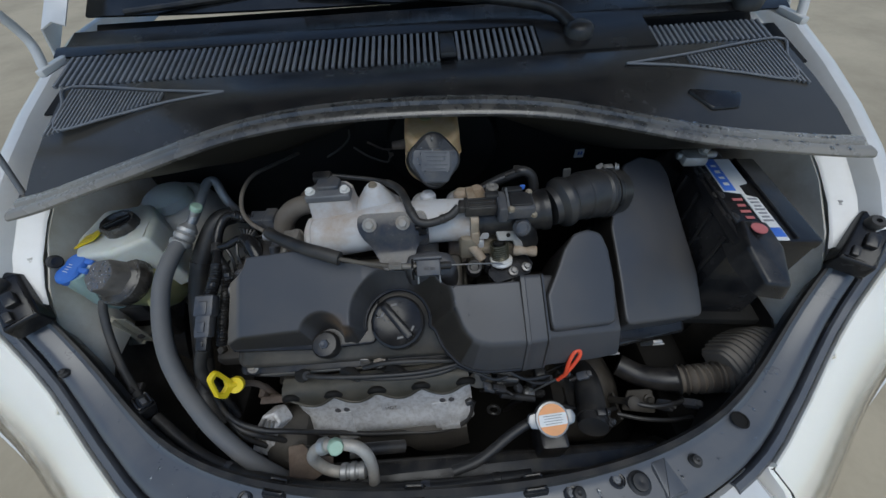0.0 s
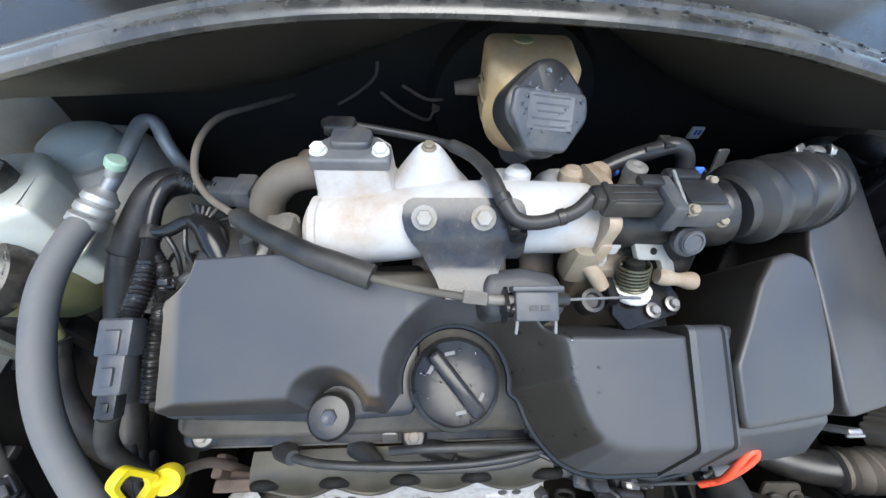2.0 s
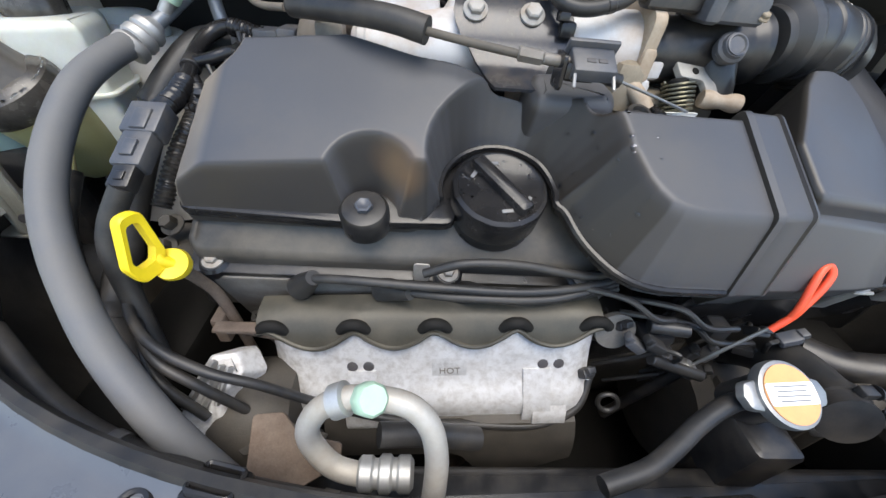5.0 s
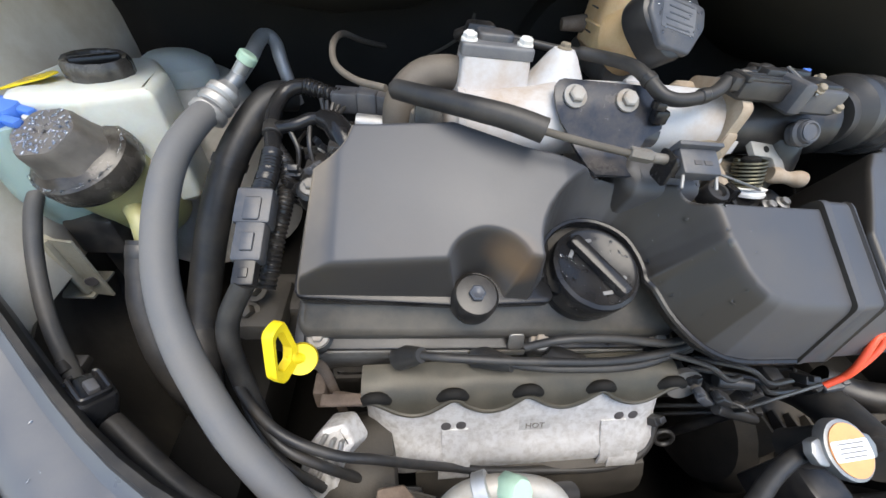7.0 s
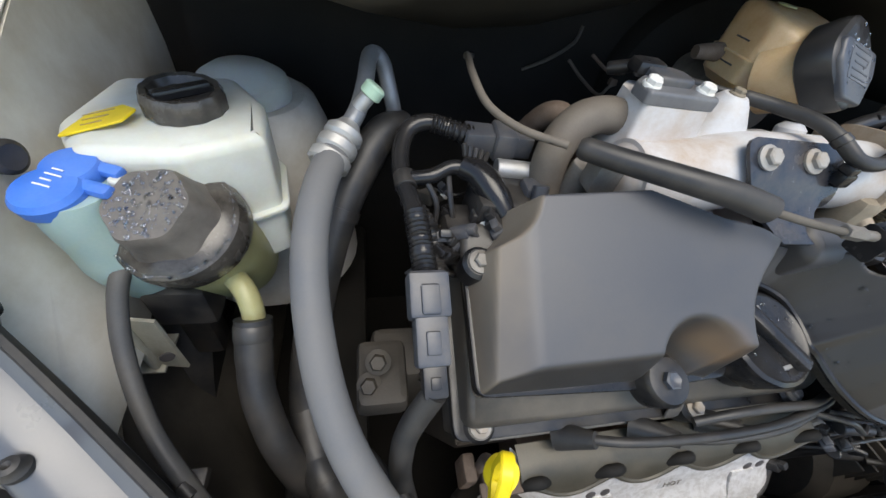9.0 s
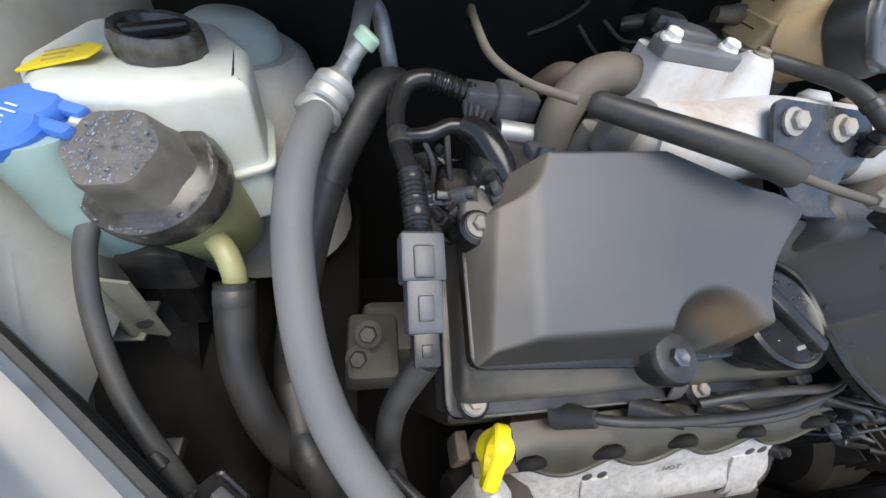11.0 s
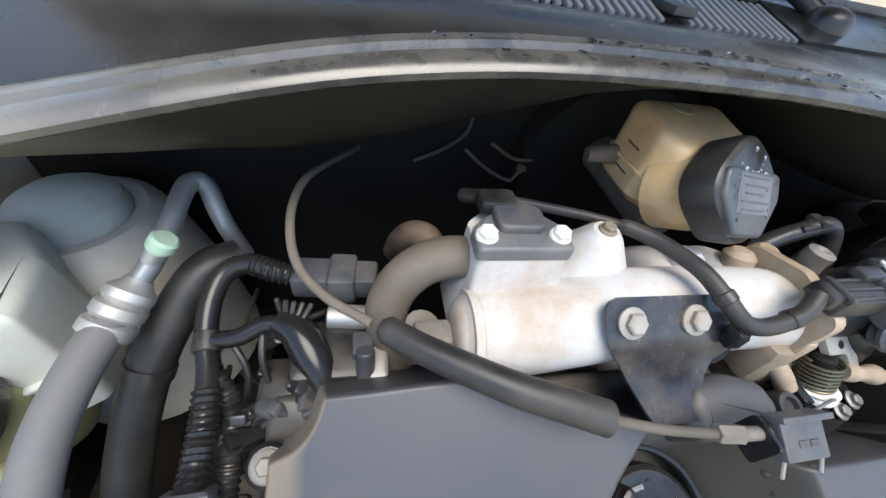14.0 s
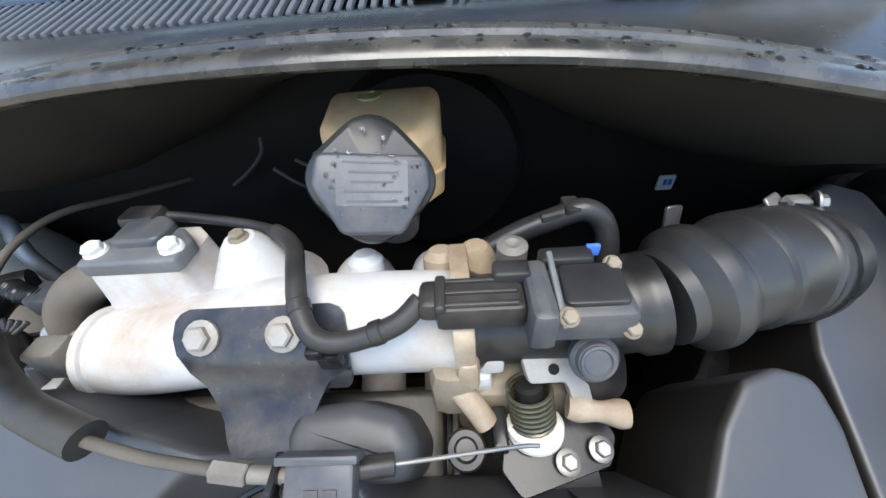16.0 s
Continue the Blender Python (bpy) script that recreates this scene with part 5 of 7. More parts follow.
part("blue_mark", lathe([(0.0088, 0), (0.0096, 0.002), (0.0088, 0.005)], 16, frame_at((0.092, 0.658, 0.810), (0.8, 0.3, 0.25))), M["label_blue"], throttle)
pul = part("pulley", lathe([(0, -0.004), (0.0175, -0.004), (0.018, -0.001), (0.0165, 0.0015), (0.018, 0.004), (0.015, 0.005), (0, 0.005)], 32, frame_at((0.101, 0.546, 0.751), (-0.05, 0.34, 0.94))), M["white_plastic"], throttle, "white nylon cable pulley")
sm_ = frame_at((0.100, 0.549, 0.756), (-0.12, 0.40, 0.9))
part("spring", tube([sm_ @ Vector((0.0135 * math.cos(a), 0.0135 * math.sin(a), a * 0.0006)) for a in (i * 0.35 for i in range(126))], 0.0013, 6, raw=True), M["spring"], pul, "coiled return spring")
part("spring_post", lathe([(0.0085, 0), (0.0085, 0.027), (0.006, 0.029), (0, 0.029)], 18, sm_), M["dark"], pul)
part("lever", prism([(-0.020, 0.018), (0.018, 0.016), (0.019, -0.020), (0.014, -0.026), (0.007, -0.022), (0.005, -0.004), (-0.018, -0.001)], -0.003, 0.003, 0.0012, 2, frame_at((0.114, 0.564, 0.783), (0.1, -0.62, 0.78)), r=0.004), M["lever"], pul, "dusty grey hooked lever")
part("lever_hole", lathe([(0.0035, 0.0), (0.0035, 0.0038), (0, 0.0038)], 12, frame_at((0.112, 0.568, 0.786), (0.1, -0.62, 0.78))), M["dark"], pul)
part("lower_lever", join(plate([(-0.026, -0.022), (0.034, -0.024), (0.046, -0.010), (0.042, 0.008), (-0.022, 0.014), (-0.032, -0.004)], 0.006, frame_at((0.106, 0.538, 0.744), (0.1, -0.3, 1)), r=0.006), plate([(-0.024, -0.026), (0.028, -0.028), (0.030, -0.012), (-0.024, -0.010)], 0.005, frame_at((0.108, 0.536, 0.733), (0.1, -0.4, 1)), r=0.004), box(0.078, 0.545, 0.748, 0.010, 0.026, 0.022, 0.002)), M["gloss_black"], pul, "wet black cable quadrant")
part("rod_end", tube([(0.120, 0.552, 0.769), (0.134, 0.549, 0.768), (0.146, 0.547, 0.768), (0.155, 0.546, 0.768)], lambda s: 0.0075 + 0.0012 * math.sin(9 * s), 14), M["stained"], pul, "brown stained rod end")
for x, y in ((0.118, 0.527), (0.140, 0.534)):
    part("screw", bolt((x, y, 0.746), (0.1, -0.3, 1), 0.005, 0.006), M["steel"], pul)
part("cap_bolt", lathe([(0.0125, -0.01), (0.0125, 0.004), (0.0110, 0.007), (0.0075, 0.0075), (0.006, 0.004), (0, 0.004)], 22, frame_at((0.056, 0.534, 0.752), (0, -0.35, 0.94))), M["black"], throttle, "black round cap with a recessed bolt")
part("flange_lug", join(box(0.075, 0.577, 0.786, 0.017, 0.014, 0.020, 0.004), box(0.066, 0.574, 0.768, 0.020, 0.016, 0.018, 0.005)), M["plenum"], throttle)
part("flange_foot", join(box(0.060, 0.566, 0.790, 0.014, 0.014, 0.030, 0.005), tube([(0.050, 0.566, 0.775), (0.062, 0.556, 0.765), (0.070, 0.548, 0.755)], 0.008, 12)), M["stained"], throttle)
part("lower_casting", join(box(0.10, 0.585, 0.735, 0.10, 0.05, 0.06, 0.012), box(0.050, 0.572, 0.768, 0.03, 0.03, 0.05, 0.010)), M["tan"], throttle)

# ---- throttle cable ----
cable = thing("throttle_cable", (-0.20, 0.56, 0.80), "grey throttle cable in a thick foam sleeve", "cable")
part("outer_cable", tube([(-0.27, 0.90, 0.760), (-0.292, 0.84, 0.778), (-0.312, 0.79, 0.794), (-0.326, 0.735, 0.813), (-0.331, 0.690, 0.814), (-0.324, 0.650, 0.806), (-0.302, 0.620, 0.803), (-0.272, 0.596, 0.806)], 0.0034, 10), M["brown"], cable)
part("sleeve", tube([(-0.266, 0.592, 0.808), (-0.240, 0.572, 0.811), (-0.195, 0.545, 0.814), (-0.168, 0.534, 0.813), (-0.142, 0.525, 0.809)], lambda s: 0.0088 + 0.0016 * s - 0.003 * (s < 0.02), 18), M["dark_rubber"], cable, "thick black foam sleeve")
part("rod_section", tube([(-0.144, 0.525, 0.809), (-0.108, 0.517, 0.805), (-0.071, 0.512, 0.801)], 0.0032, 10), M["sooty"], cable)
part("adjuster", join(rod((-0.071, 0.512, 0.8015), (-0.052, 0.510, 0.800), 0.0058, 6), rod((-0.052, 0.510, 0.800), (-0.025, 0.509, 0.798), 0.0044, 10)), M["dark_alloy"], cable, "hexagon adjuster nut")
spm = frame_at((-0.014, 0.5045, 0.799), (0, -0.50, 0.87))
stop_box = part("support_plate", join(box(0, 0, 0, 0.034, 0.024, 0.012, 0.002, spm), box(0, 0.013, 0.004, 0.040, 0.004, 0.014, 0.001, spm)), M["connector"], cable, "blue-black stop bracket")
part("slot", join(box(-0.003, -0.002, 0.0062, 0.007, 0.004, 0.001, 0.0004, spm), box(0.006, -0.002, 0.0062, 0.007, 0.004, 0.001, 0.0004, spm)), M["ink"], stop_box)
for q in (-0.015, 0.015):
    part("wire_leg", rod(spm @ Vector((q, -0.010, 0.002)), spm @ Vector((q * 1.05, -0.022, -0.002)), 0.0014, 8), M["steel"], stop_box)
part("support", join(box(-0.022, 0.508, 0.794, 0.026, 0.018, 0.014, 0.003), plate([(-0.011, -0.016), (0.011, -0.016), (0.011, 0.010), (-0.011, 0.010)], 0.003, frame_at((-0.037, 0.508, 0.796), (1, 0, 0)))), M["gloss_black"], cable)
part("inner_wire", tube([(-0.025, 0.509, 0.798), (0.03, 0.519, 0.783), (0.085, 0.530, 0.766), (0.10, 0.532, 0.761)], 0.0013, 8), M["steel"], cable)
part("ferrule", rod((0.000, 0.5135, 0.791), (0.018, 0.517, 0.786), 0.006, 10), M["black"], cable)

# ---- exhaust side ----
exhaust = thing("exhaust_heat_shield", (-0.13, 0.40, 0.46), "pitted pressed steel heat shield over the exhaust manifold", "heat shield")
xs = [-0.285 + 0.325 * i / 64 for i in range(65)]


def scallop(x):
    f = (x + 0.272) / 0.0765
    return max(0.0, math.sin(math.pi * (f - math.floor(f)))) if 0 <= f <= 4 else 0.0


rows = []
for y, z, k in ((0.420, 0.578, 1), (0.412, 0.570, 0.95), (0.407, 0.558, 0.4), (0.402, 0.536, 0), (0.395, 0.518, 0), (0.386, 0.507, 0), (0.378, 0.500, 0), (0.374, 0.490, 0), (0.374, 0.472, 0)):
    row = []
    for x in xs:
        e = max(0, abs(x + 0.118) - 0.128) / 0.028
        row.append((x, y + 0.012 * e * e + 0.006 * k * scallop(x), z - 0.016 * k * scallop(x) - 0.004 * e))
    rows.append(row)
part("shield_face", sheet(rows, 0.0016), M["shield"], exhaust)
# scalloped collar behind
rows = []
for y, z, k in ((0.442, 0.588, 0), (0.426, 0.587, 0), (0.416, 0.583, 0.25), (0.411, 0.578, 0.8), (0.4095, 0.575, 1)):
    rows.append([(x, y - 0.007 * k * scallop(x), z - 0.017 * k * scallop(x)) for x in xs])
part("gasket_plate", sheet(rows, 0.0020), M["collar"], exhaust, "olive-brown manifold plate rolled into swags")
part("collar_lip", tube([(x, 0.4085 - 0.007 * scallop(x), 0.575 - 0.0175 * scallop(x)) for x in xs[::2]], 0.0024, 8, 2), M["collar"], exhaust, "olive-brown scalloped edge")
for i in range(5):
    cx = -0.272 + 0.0765 * i
    # Dark tube painted in as the shade of each gap between swags.
    part("gap_shade", tube([(cx - 0.013, 0.4125, 0.572), (cx - 0.006, 0.4110, 0.580), (cx, 0.4105, 0.582), (cx + 0.006, 0.4110, 0.580), (cx + 0.013, 0.4125, 0.572)], 0.0056, 10, 4), M["dark"], exhaust, "dark tube drawn as the shade in the gap between swags")
for x in (-0.1935, -0.0035):
    t = part("shield_tab", join(plate([(-0.019, -0.03), (0.019, -0.03), (0.019, 0.020), (-0.019, 0.020)], 0.0025, frame_at((x, 0.3965, 0.519), (0, -0.92, 0.38)), r=0.003), sheet([[(x + s, y, z) for s in (-0.017, 0, 0.017)] for y, z in ((0.384, 0.500), (0.371, 0.488), (0.366, 0.474), (0.368, 0.462))], 0.0025)), M["shield"], exhaust)
    for s in (-0.008, 0.008):
        part("rivet_hole", lathe([(0.0055, 0), (0.0055, 0.0014), (0.004, 0.002), (0, 0.002)], 16, frame_at((x + s, 0.4000, 0.530), (0, -0.92, 0.38))), M["ink"], t)
stamp = part("stamped_panel", join(box(0, 0, 0, 0.036, 0.030, 0.002, 0.0008, frame_at((-0.105, 0.4005, 0.532), (0, -0.93, 0.36)))), M["shield"], exhaust, "stamped warning panel")
for f in ("HOT",):
    cu = bpy.data.curves.new("stamp_text", "FONT")
    cu.body, cu.size, cu.align_x, cu.extrude = f, 0.010, "CENTER", 0.0004
    ob = new("stamp_text", cu)
    ob.matrix_world = frame_at((-0.105, 0.3952, 0.5215), (0, -0.93, 0.36))
    dg = bpy.context.evaluated_depsgraph_get()
    me = bpy.data.meshes.new_from_object(ob.evaluated_get(dg))
    m4 = ob.matrix_world.copy()
    bpy.data.objects.remove(ob)
    tb = bmesh.new()
    tb.from_mesh(me)
    tb.transform(m4)
    part("stamped_letters", tb, M["dark_alloy"], stamp)
part("manifold_log", tube([(-0.27, 0.450, 0.515), (-0.12, 0.448, 0.505), (0.03, 0.450, 0.515)], 0.030, 18), M["rust"], exhaust, "rusty iron exhaust manifold")
part("downpipe", tube([(-0.12, 0.44, 0.48), (-0.10, 0.42, 0.42), (-0.10, 0.41, 0.30)], 0.030, 18), M["rust"], exhaust)
part("lower_shield", sheet([[(x, y - 0.006 * (x > -0.08), z - 0.04 * k * max(0, math.sin((x + 0.10) * 26)) * (x > -0.10)) for x in [-0.235 + 0.26 * i / 20 for i in range(21)]] for y, z, k in ((0.385, 0.478, 0), (0.372, 0.474, 0), (0.364, 0.462, 0.3), (0.358, 0.445, 0.7), (0.356, 0.425, 1))], 0.002), M["grime"], exhaust, "sooty lower heat shield half")
for x in (-0.192, -0.017):
    part("strap", sheet([[(x + d, y, z) for d in (-0.014, 0, 0.014)] for y, z in ((0.3965, 0.526), (0.3890, 0.514), (0.3800, 0.503), (0.3715, 0.490), (0.3690, 0.474), (0.3740, 0.462))], 0.0025), M["shield"], exhaust, "folded steel strap")
lift = part("lifting_eye", lathe([(0.011, -0.003), (0.020, -0.003), (0.020, 0.003), (0.011, 0.003)], 24, frame_at((0.060, 0.419, 0.557), (0, -0.95, 0.3))), M["dark_alloy"], exhaust, "grimy lifting eye")

# spark leads along the front of the cover
LEADS = [[(-0.245, 0.432, 0.598), (-0.235, 0.425, 0.612), (-0.20, 0.416, 0.622), (-0.13, 0.412, 0.622), (-0.04, 0.414, 0.618), (0.03, 0.425, 0.622), (0.06, 0.44, 0.63)],
         [(-0.165, 0.430, 0.597), (-0.15, 0.418, 0.608), (-0.10, 0.410, 0.612), (-0.02, 0.412, 0.612), (0.045, 0.428, 0.62)],
         [(-0.09, 0.430, 0.597), (-0.075, 0.42, 0.606), (-0.03, 0.414, 0.606), (0.05, 0.43, 0.612)],
         [(-0.135, 0.425, 0.625), (-0.10, 0.424, 0.640), (-0.05, 0.424, 0.641), (0.01, 0.426, 0.630), (0.05, 0.436, 0.628)]]
for i, pts in enumerate(LEADS):
    pts = [(x, y + 0.006, z + 0.013) for x, y, z in pts]
    lead = thing("ignition_lead", pts[0], "black rubber ignition lead clipped along the engine front", "ignition lead", "ignition leads")
    part("lead", tube(pts, 0.0042, 10), M["dark_rubber"], lead)
    if i < 3:
        a, b = Vector(pts[0]), Vector(pts[1])
        part("boot", tube([a + (a - b) * 0.6, a, b + (b - a) * 0.3], lambda s: 0.013 - 0.006 * s, 14), M["dark_rubber"], lead, "thick rubber plug boot")

# ---- battery side ----
battery = thing("battery", (0.552, 0.60, 0.60), "black car battery with a blue and white label on its lid", "battery")
bm4 = Matrix.Translation((0.534, 0.604, 0)) @ Matrix.Rotation(radians(-6), 4, "Z")
part("case", box(0.0125, 0, 0.695, 0.113, 0.196, 0.190, 0.006, bm4), M["gloss_black"], battery)
lid = part("lid", prism([(-0.045, -0.100), (0.070, -0.100), (0.070, 0.100), (-0.045, 0.100)], 0.788, 0.803, 0.004, 2, bm4, r=0.006), M["gloss_black"], battery)
lab = part("lid_label", prism([(0.002, -0.099), (0.022, -0.099), (0.022, -0.008), (0.008, -0.002), (0.008, 0.022), (0.024, 0.028), (0.024, 0.094), (-0.022, 0.094), (-0.022, 0.008), (0.002, 0.002)], 0.8035, 0.8050, 0.0004, 1, bm4, r=0.002), M["label"], lid, "pale printed battery label")
part("label_band", box(-0.012, 0.050, 0.8056, 0.018, 0.084, 0.0010, 0.0003, bm4), M["label_blue"], lab)
part("label_corner", box(0.012, -0.084, 0.8056, 0.016, 0.018, 0.0010, 0.0003, bm4), M["label_blue"], lab)
for i in range(6):
    part("red_print", box(-0.010, -0.012 - 0.0135 * i, 0.8042, 0.015 - 0.003 * (i % 2), 0.0055, 0.0010, 0.0003, bm4), M["red_print"], lid)
for i in range(7):
    part("print_line", box(0.012, -0.012 - 0.008 * i, 0.8056, 0.014 - 0.002 * (i % 3), 0.0035, 0.0010, 0.0002, bm4), M["grey_ink"], lab)
for i in range(4):
    part("print_mark", box(-0.012, 0.024 + 0.016 * i, 0.8063, 0.008, 0.007 - 0.002 * (i % 2), 0.0008, 0.0002, bm4), M["label"], lab)
for i in range(3):
    part("vent_plug", lathe([(0.009, 0.80), (0.009, 0.8045), (0.007, 0.8055), (0, 0.8055)], 18, bm4 @ Matrix.Translation((-0.033, -0.05 + 0.05 * i, 0))), M["black"], lid)
clampm = part("terminal_clamp", join(box(-0.045, 0.086, 0.814, 0.040, 0.030, 0.020, 0.006, bm4), rod(bm4 @ Vector((-0.07, 0.09, 0.815)), bm4 @ Vector((-0.01, 0.085, 0.822)), 0.006), bolt(bm4 @ Vector((-0.03, 0.09, 0.824)), (0.2, -0.3, 1), 0.007, 0.01)), M["alloy"], battery, "dull lead terminal clamp")
tcap = part("terminal_cover", prism([(-0.042, -0.172), (-0.004, -0.178), (0.008, -0.115), (0.002, -0.066), (-0.042, -0.062), (-0.050, -0.115)], 0.77, lambda x, y: 0.815 + 0.25 * min(0, y + 0.09), 0.006, 3, bm4, r=0.012, taper=0.004), M["black"], battery, "black hinged terminal cover")
tm_ = bm4 @ Matrix.Translation((-0.020, -0.086, 0.8148))
part("plus_sign", join(lathe([(0.0085, 0), (0.0105, 0), (0.0105, 0.0012), (0.0085, 0.0012)], 24, tm_), box(0, 0, 0.0006, 0.016, 0.0022, 0.001, 0.0002, tm_), box(0, 0, 0.0006, 0.0022, 0.016, 0.001, 0.0002, tm_)), M["red_print"], tcap, "red plus mark in a ring")
for i in range(4):
    part("case_rib", box(-0.0455, -0.075 + 0.05 * i, 0.70, 0.006, 0.008, 0.17, 0.002, bm4), M["gloss_black"], battery)
part("lid_ridge", join(box(-0.036, 0, 0.8045, 0.005, 0.17, 0.005, 0.0015, bm4), box(0.034, 0, 0.8045, 0.005, 0.19, 0.005, 0.0015, bm4)), M["gloss_black"], lid)
part("tray", box(0, 0, 0.596, 0.19, 0.23, 0.02, 0.006, bm4), M["dark"], battery)
part("tray_leg", box(0, 0, 0.52, 0.10, 0.12, 0.15, 0.006, bm4), M["dark"], battery)

reson = thing("intake_resonator", (0.53, 0.44, 0.46), "ribbed grey-brown plastic intake resonator with a corrugated neck", "resonator")
rz = Vector((0.10, -0.42, 0.90)).normalized()
rx = (Vector((0.94, 0.34, 0)) - rz * rz.dot(Vector((0.94, 0.34, 0)))).normalized()
ry = rz.cross(rx)
rm = Matrix(((rx.x, ry.x, rz.x, 0.560), (rx.y, ry.y, rz.y, 0.428), (rx.z, ry.z, rz.z, 0.560), (0, 0, 0, 1))) @ Matrix.Scale(0.80, 4)


def dome(u, lift=0.0):
    """Cross-section of the resonator's shell at u along its length."""
    f = max(0.0, 1 - (u / 0.085) ** 2) ** 0.5
    w, h = 0.030 + 0.032 * f + lift, 0.010 + 0.034 * f + lift
    loop_ = [(w * math.cos(math.pi * k / 18), h * math.sin(math.pi * k / 18)) for k in range(19)]
    return [rm @ Vector((u, v, z)) for v, z in loop_ + [(-w, -0.05), (w, -0.05)]]


rb = part("resonator_body", rings(bmesh.new(), [dome(-0.078 + 0.156 * i / 26) for i in range(27)]), M["rib"], reson)
for i in range(9):
    u = -0.070 + 0.0135 * i
    part("rib", rings(bmesh.new(), [dome(u - 0.0034, -0.003), dome(u - 0.0022, 0.0040), dome(u + 0.0022, 0.0040), dome(u + 0.0034, -0.003)]), M["rib"], rb)
part("grid_plate", box(0.024, -0.030, 0.040, 0.078, 0.050, 0.010, 0.003, rm), M["rib"], rb)
for i in range(4):
    for j in range(6):
        part("grid_block", box(-0.006 + 0.0125 * j, -0.047 + 0.0115 * i, 0.046, 0.0085, 0.0072, 0.007, 0.0014, rm), M["sooty"], rb)
part("tongue", prism([(-0.062, -0.075), (-0.020, -0.080), (-0.012, -0.036), (-0.052, -0.030)], 0.0, 0.034, 0.005, 3, rm, r=0.008), M["rib"], reson)
part("fixing_screw", join(bolt(rm @ Vector((-0.072, -0.062, 0.022)), rz, 0.008, 0.008, 1.4), bolt(rm @ Vector((0.072, 0.020, 0.030)), rz, 0.006, 0.008, 1.3)), M["steel"], reson)
part("neck", tube([rm @ Vector((-0.055, -0.02, 0.0)), (0.478, 0.408, 0.540), (0.448, 0.408, 0.538), (0.420, 0.412, 0.530)], 0.024, 24, ridge=0.0035, pitch=0.010), M["brown"], reson, "corrugated dusty neck")
part("inlet_hose", tube([(0.424, 0.411, 0.531), (0.395, 0.418, 0.522), (0.365, 0.432, 0.512), (0.335, 0.455, 0.510)], 0.021, 20), M["black"], reson)
part("foot", rod(rm @ Vector((0, 0, -0.04)), (0.50, 0.45, 0.30), 0.02), M["dark"], reson)

# gearbox and small lines in the dark below the housing
gear = thing("gearbox", (0.30, 0.42, 0.30), "grimy alloy gearbox casing with black selector cables", "gearbox")
part("casing", lathe([(0.02, 0), (0.085, 0.004), (0.10, 0.02), (0.105, 0.10), (0.085, 0.13), (0.05, 0.15)], 28, frame_at((0.20, 0.45, 0.39), (1, 0.05, 0))), M["grime"], gear)
for i in range(5):
    part("casing_rib", box(0.225 + 0.022 * i, 0.40 - 0.004 * i, 0.470, 0.005, 0.05, 0.05, 0.0015), M["grime"], gear)
part("selector_bracket", join(plate([(-0.03, -0.02), (0.03, -0.02), (0.022, 0.022), (-0.02, 0.016)], 0.004, frame_at((0.345, 0.385, 0.515), (-0.1, -0.6, 0.8)), r=0.005), bolt((0.335, 0.381, 0.518), (-0.1, -0.6, 0.8), 0.007, 0.008), bolt((0.362, 0.384, 0.520), (-0.1, -0.6, 0.8), 0.006, 0.008)), M["grime"], gear)
part("selector_lever", join(rod((0.30, 0.395, 0.500), (0.318, 0.375, 0.545), 0.006), lathe([(0.010, 0), (0.012, 0.002), (0.012, 0.010), (0.008, 0.013)], 18, frame_at((0.318, 0.374, 0.545), (0, -0.5, 0.9)))), M["grime"], gear)
for pts, r in (([(0.315, 0.372, 0.552), (0.345, 0.362, 0.556), (0.385, 0.366, 0.548), (0.42, 0.38, 0.52), (0.44, 0.41, 0.47)], 0.0042), ([(0.290, 0.360, 0.535), (0.330, 0.348, 0.538), (0.380, 0.345, 0.530), (0.43, 0.352, 0.51)], 0.0036), ([(0.20, 0.385, 0.52), (0.235, 0.372, 0.53), (0.275, 0.370, 0.525), (0.30, 0.375, 0.51)], 0.0040)):
    part("selector_cable", tube(pts, r, 10), M["sleek"], gear)
for x, y, z, k in ((0.385, 0.372, 0.520, 1.0), (0.275, 0.352, 0.520, 0.8), (0.425, 0.368, 0.532, 0.9)):
    m = frame_at((x, y, z), (0.5, -0.4, 0.8))
    part("connector", join(box(0, 0, 0, 0.016 * k, 0.013 * k, 0.026 * k, 0.002, m), box(0, 0.003, 0.016 * k, 0.011 * k, 0.009 * k, 0.010, 0.002, m)), M["connector"], gear, "blue-black plug connector")

# ---- brake fluid tank ----
brake = thing("brake_fluid_tank", (0.0, 0.73, 0.79), "yellowed translucent brake fluid tank with a large black cap", "fluid tank")
part("tank", prism([(-0.044, 0.702), (-0.028, 0.682), (0.030, 0.682), (0.046, 0.700), (0.046, 0.757), (-0.044, 0.757)], 0.815, lambda x, y: 0.893 - 0.35 * max(0, 0.72 - y), 0.010, 4, r=0.013, low=0.010), M["amber"], brake)
part("seam", prism([(-0.0465, 0.700), (-0.030, 0.680), (0.032, 0.680), (0.0485, 0.698), (0.0485, 0.7595), (-0.0465, 0.7595)], 0.846, 0.849, 0.001, 1, r=0.013), M["amber"], brake)
for z in (0.862, 0.838):
    part("level_line", box(-0.0442, 0.724, z, 0.001, 0.018, 0.0015, 0.0003, Matrix()), M["ink"], brake)
part("badge", lathe([(0.0095, 0), (0.0095, 0.0014), (0.008, 0.0018), (0.007, 0.0010), (0, 0.0010)], 20, Matrix.Translation((-0.008, 0.735, 0.8926))), M["fluid"], brake)
bcm = frame_at((0.0005, 0.655, 0.866), (0.22, -0.75, 0.62)) @ Matrix.Rotation(radians(-13), 4, "Z")
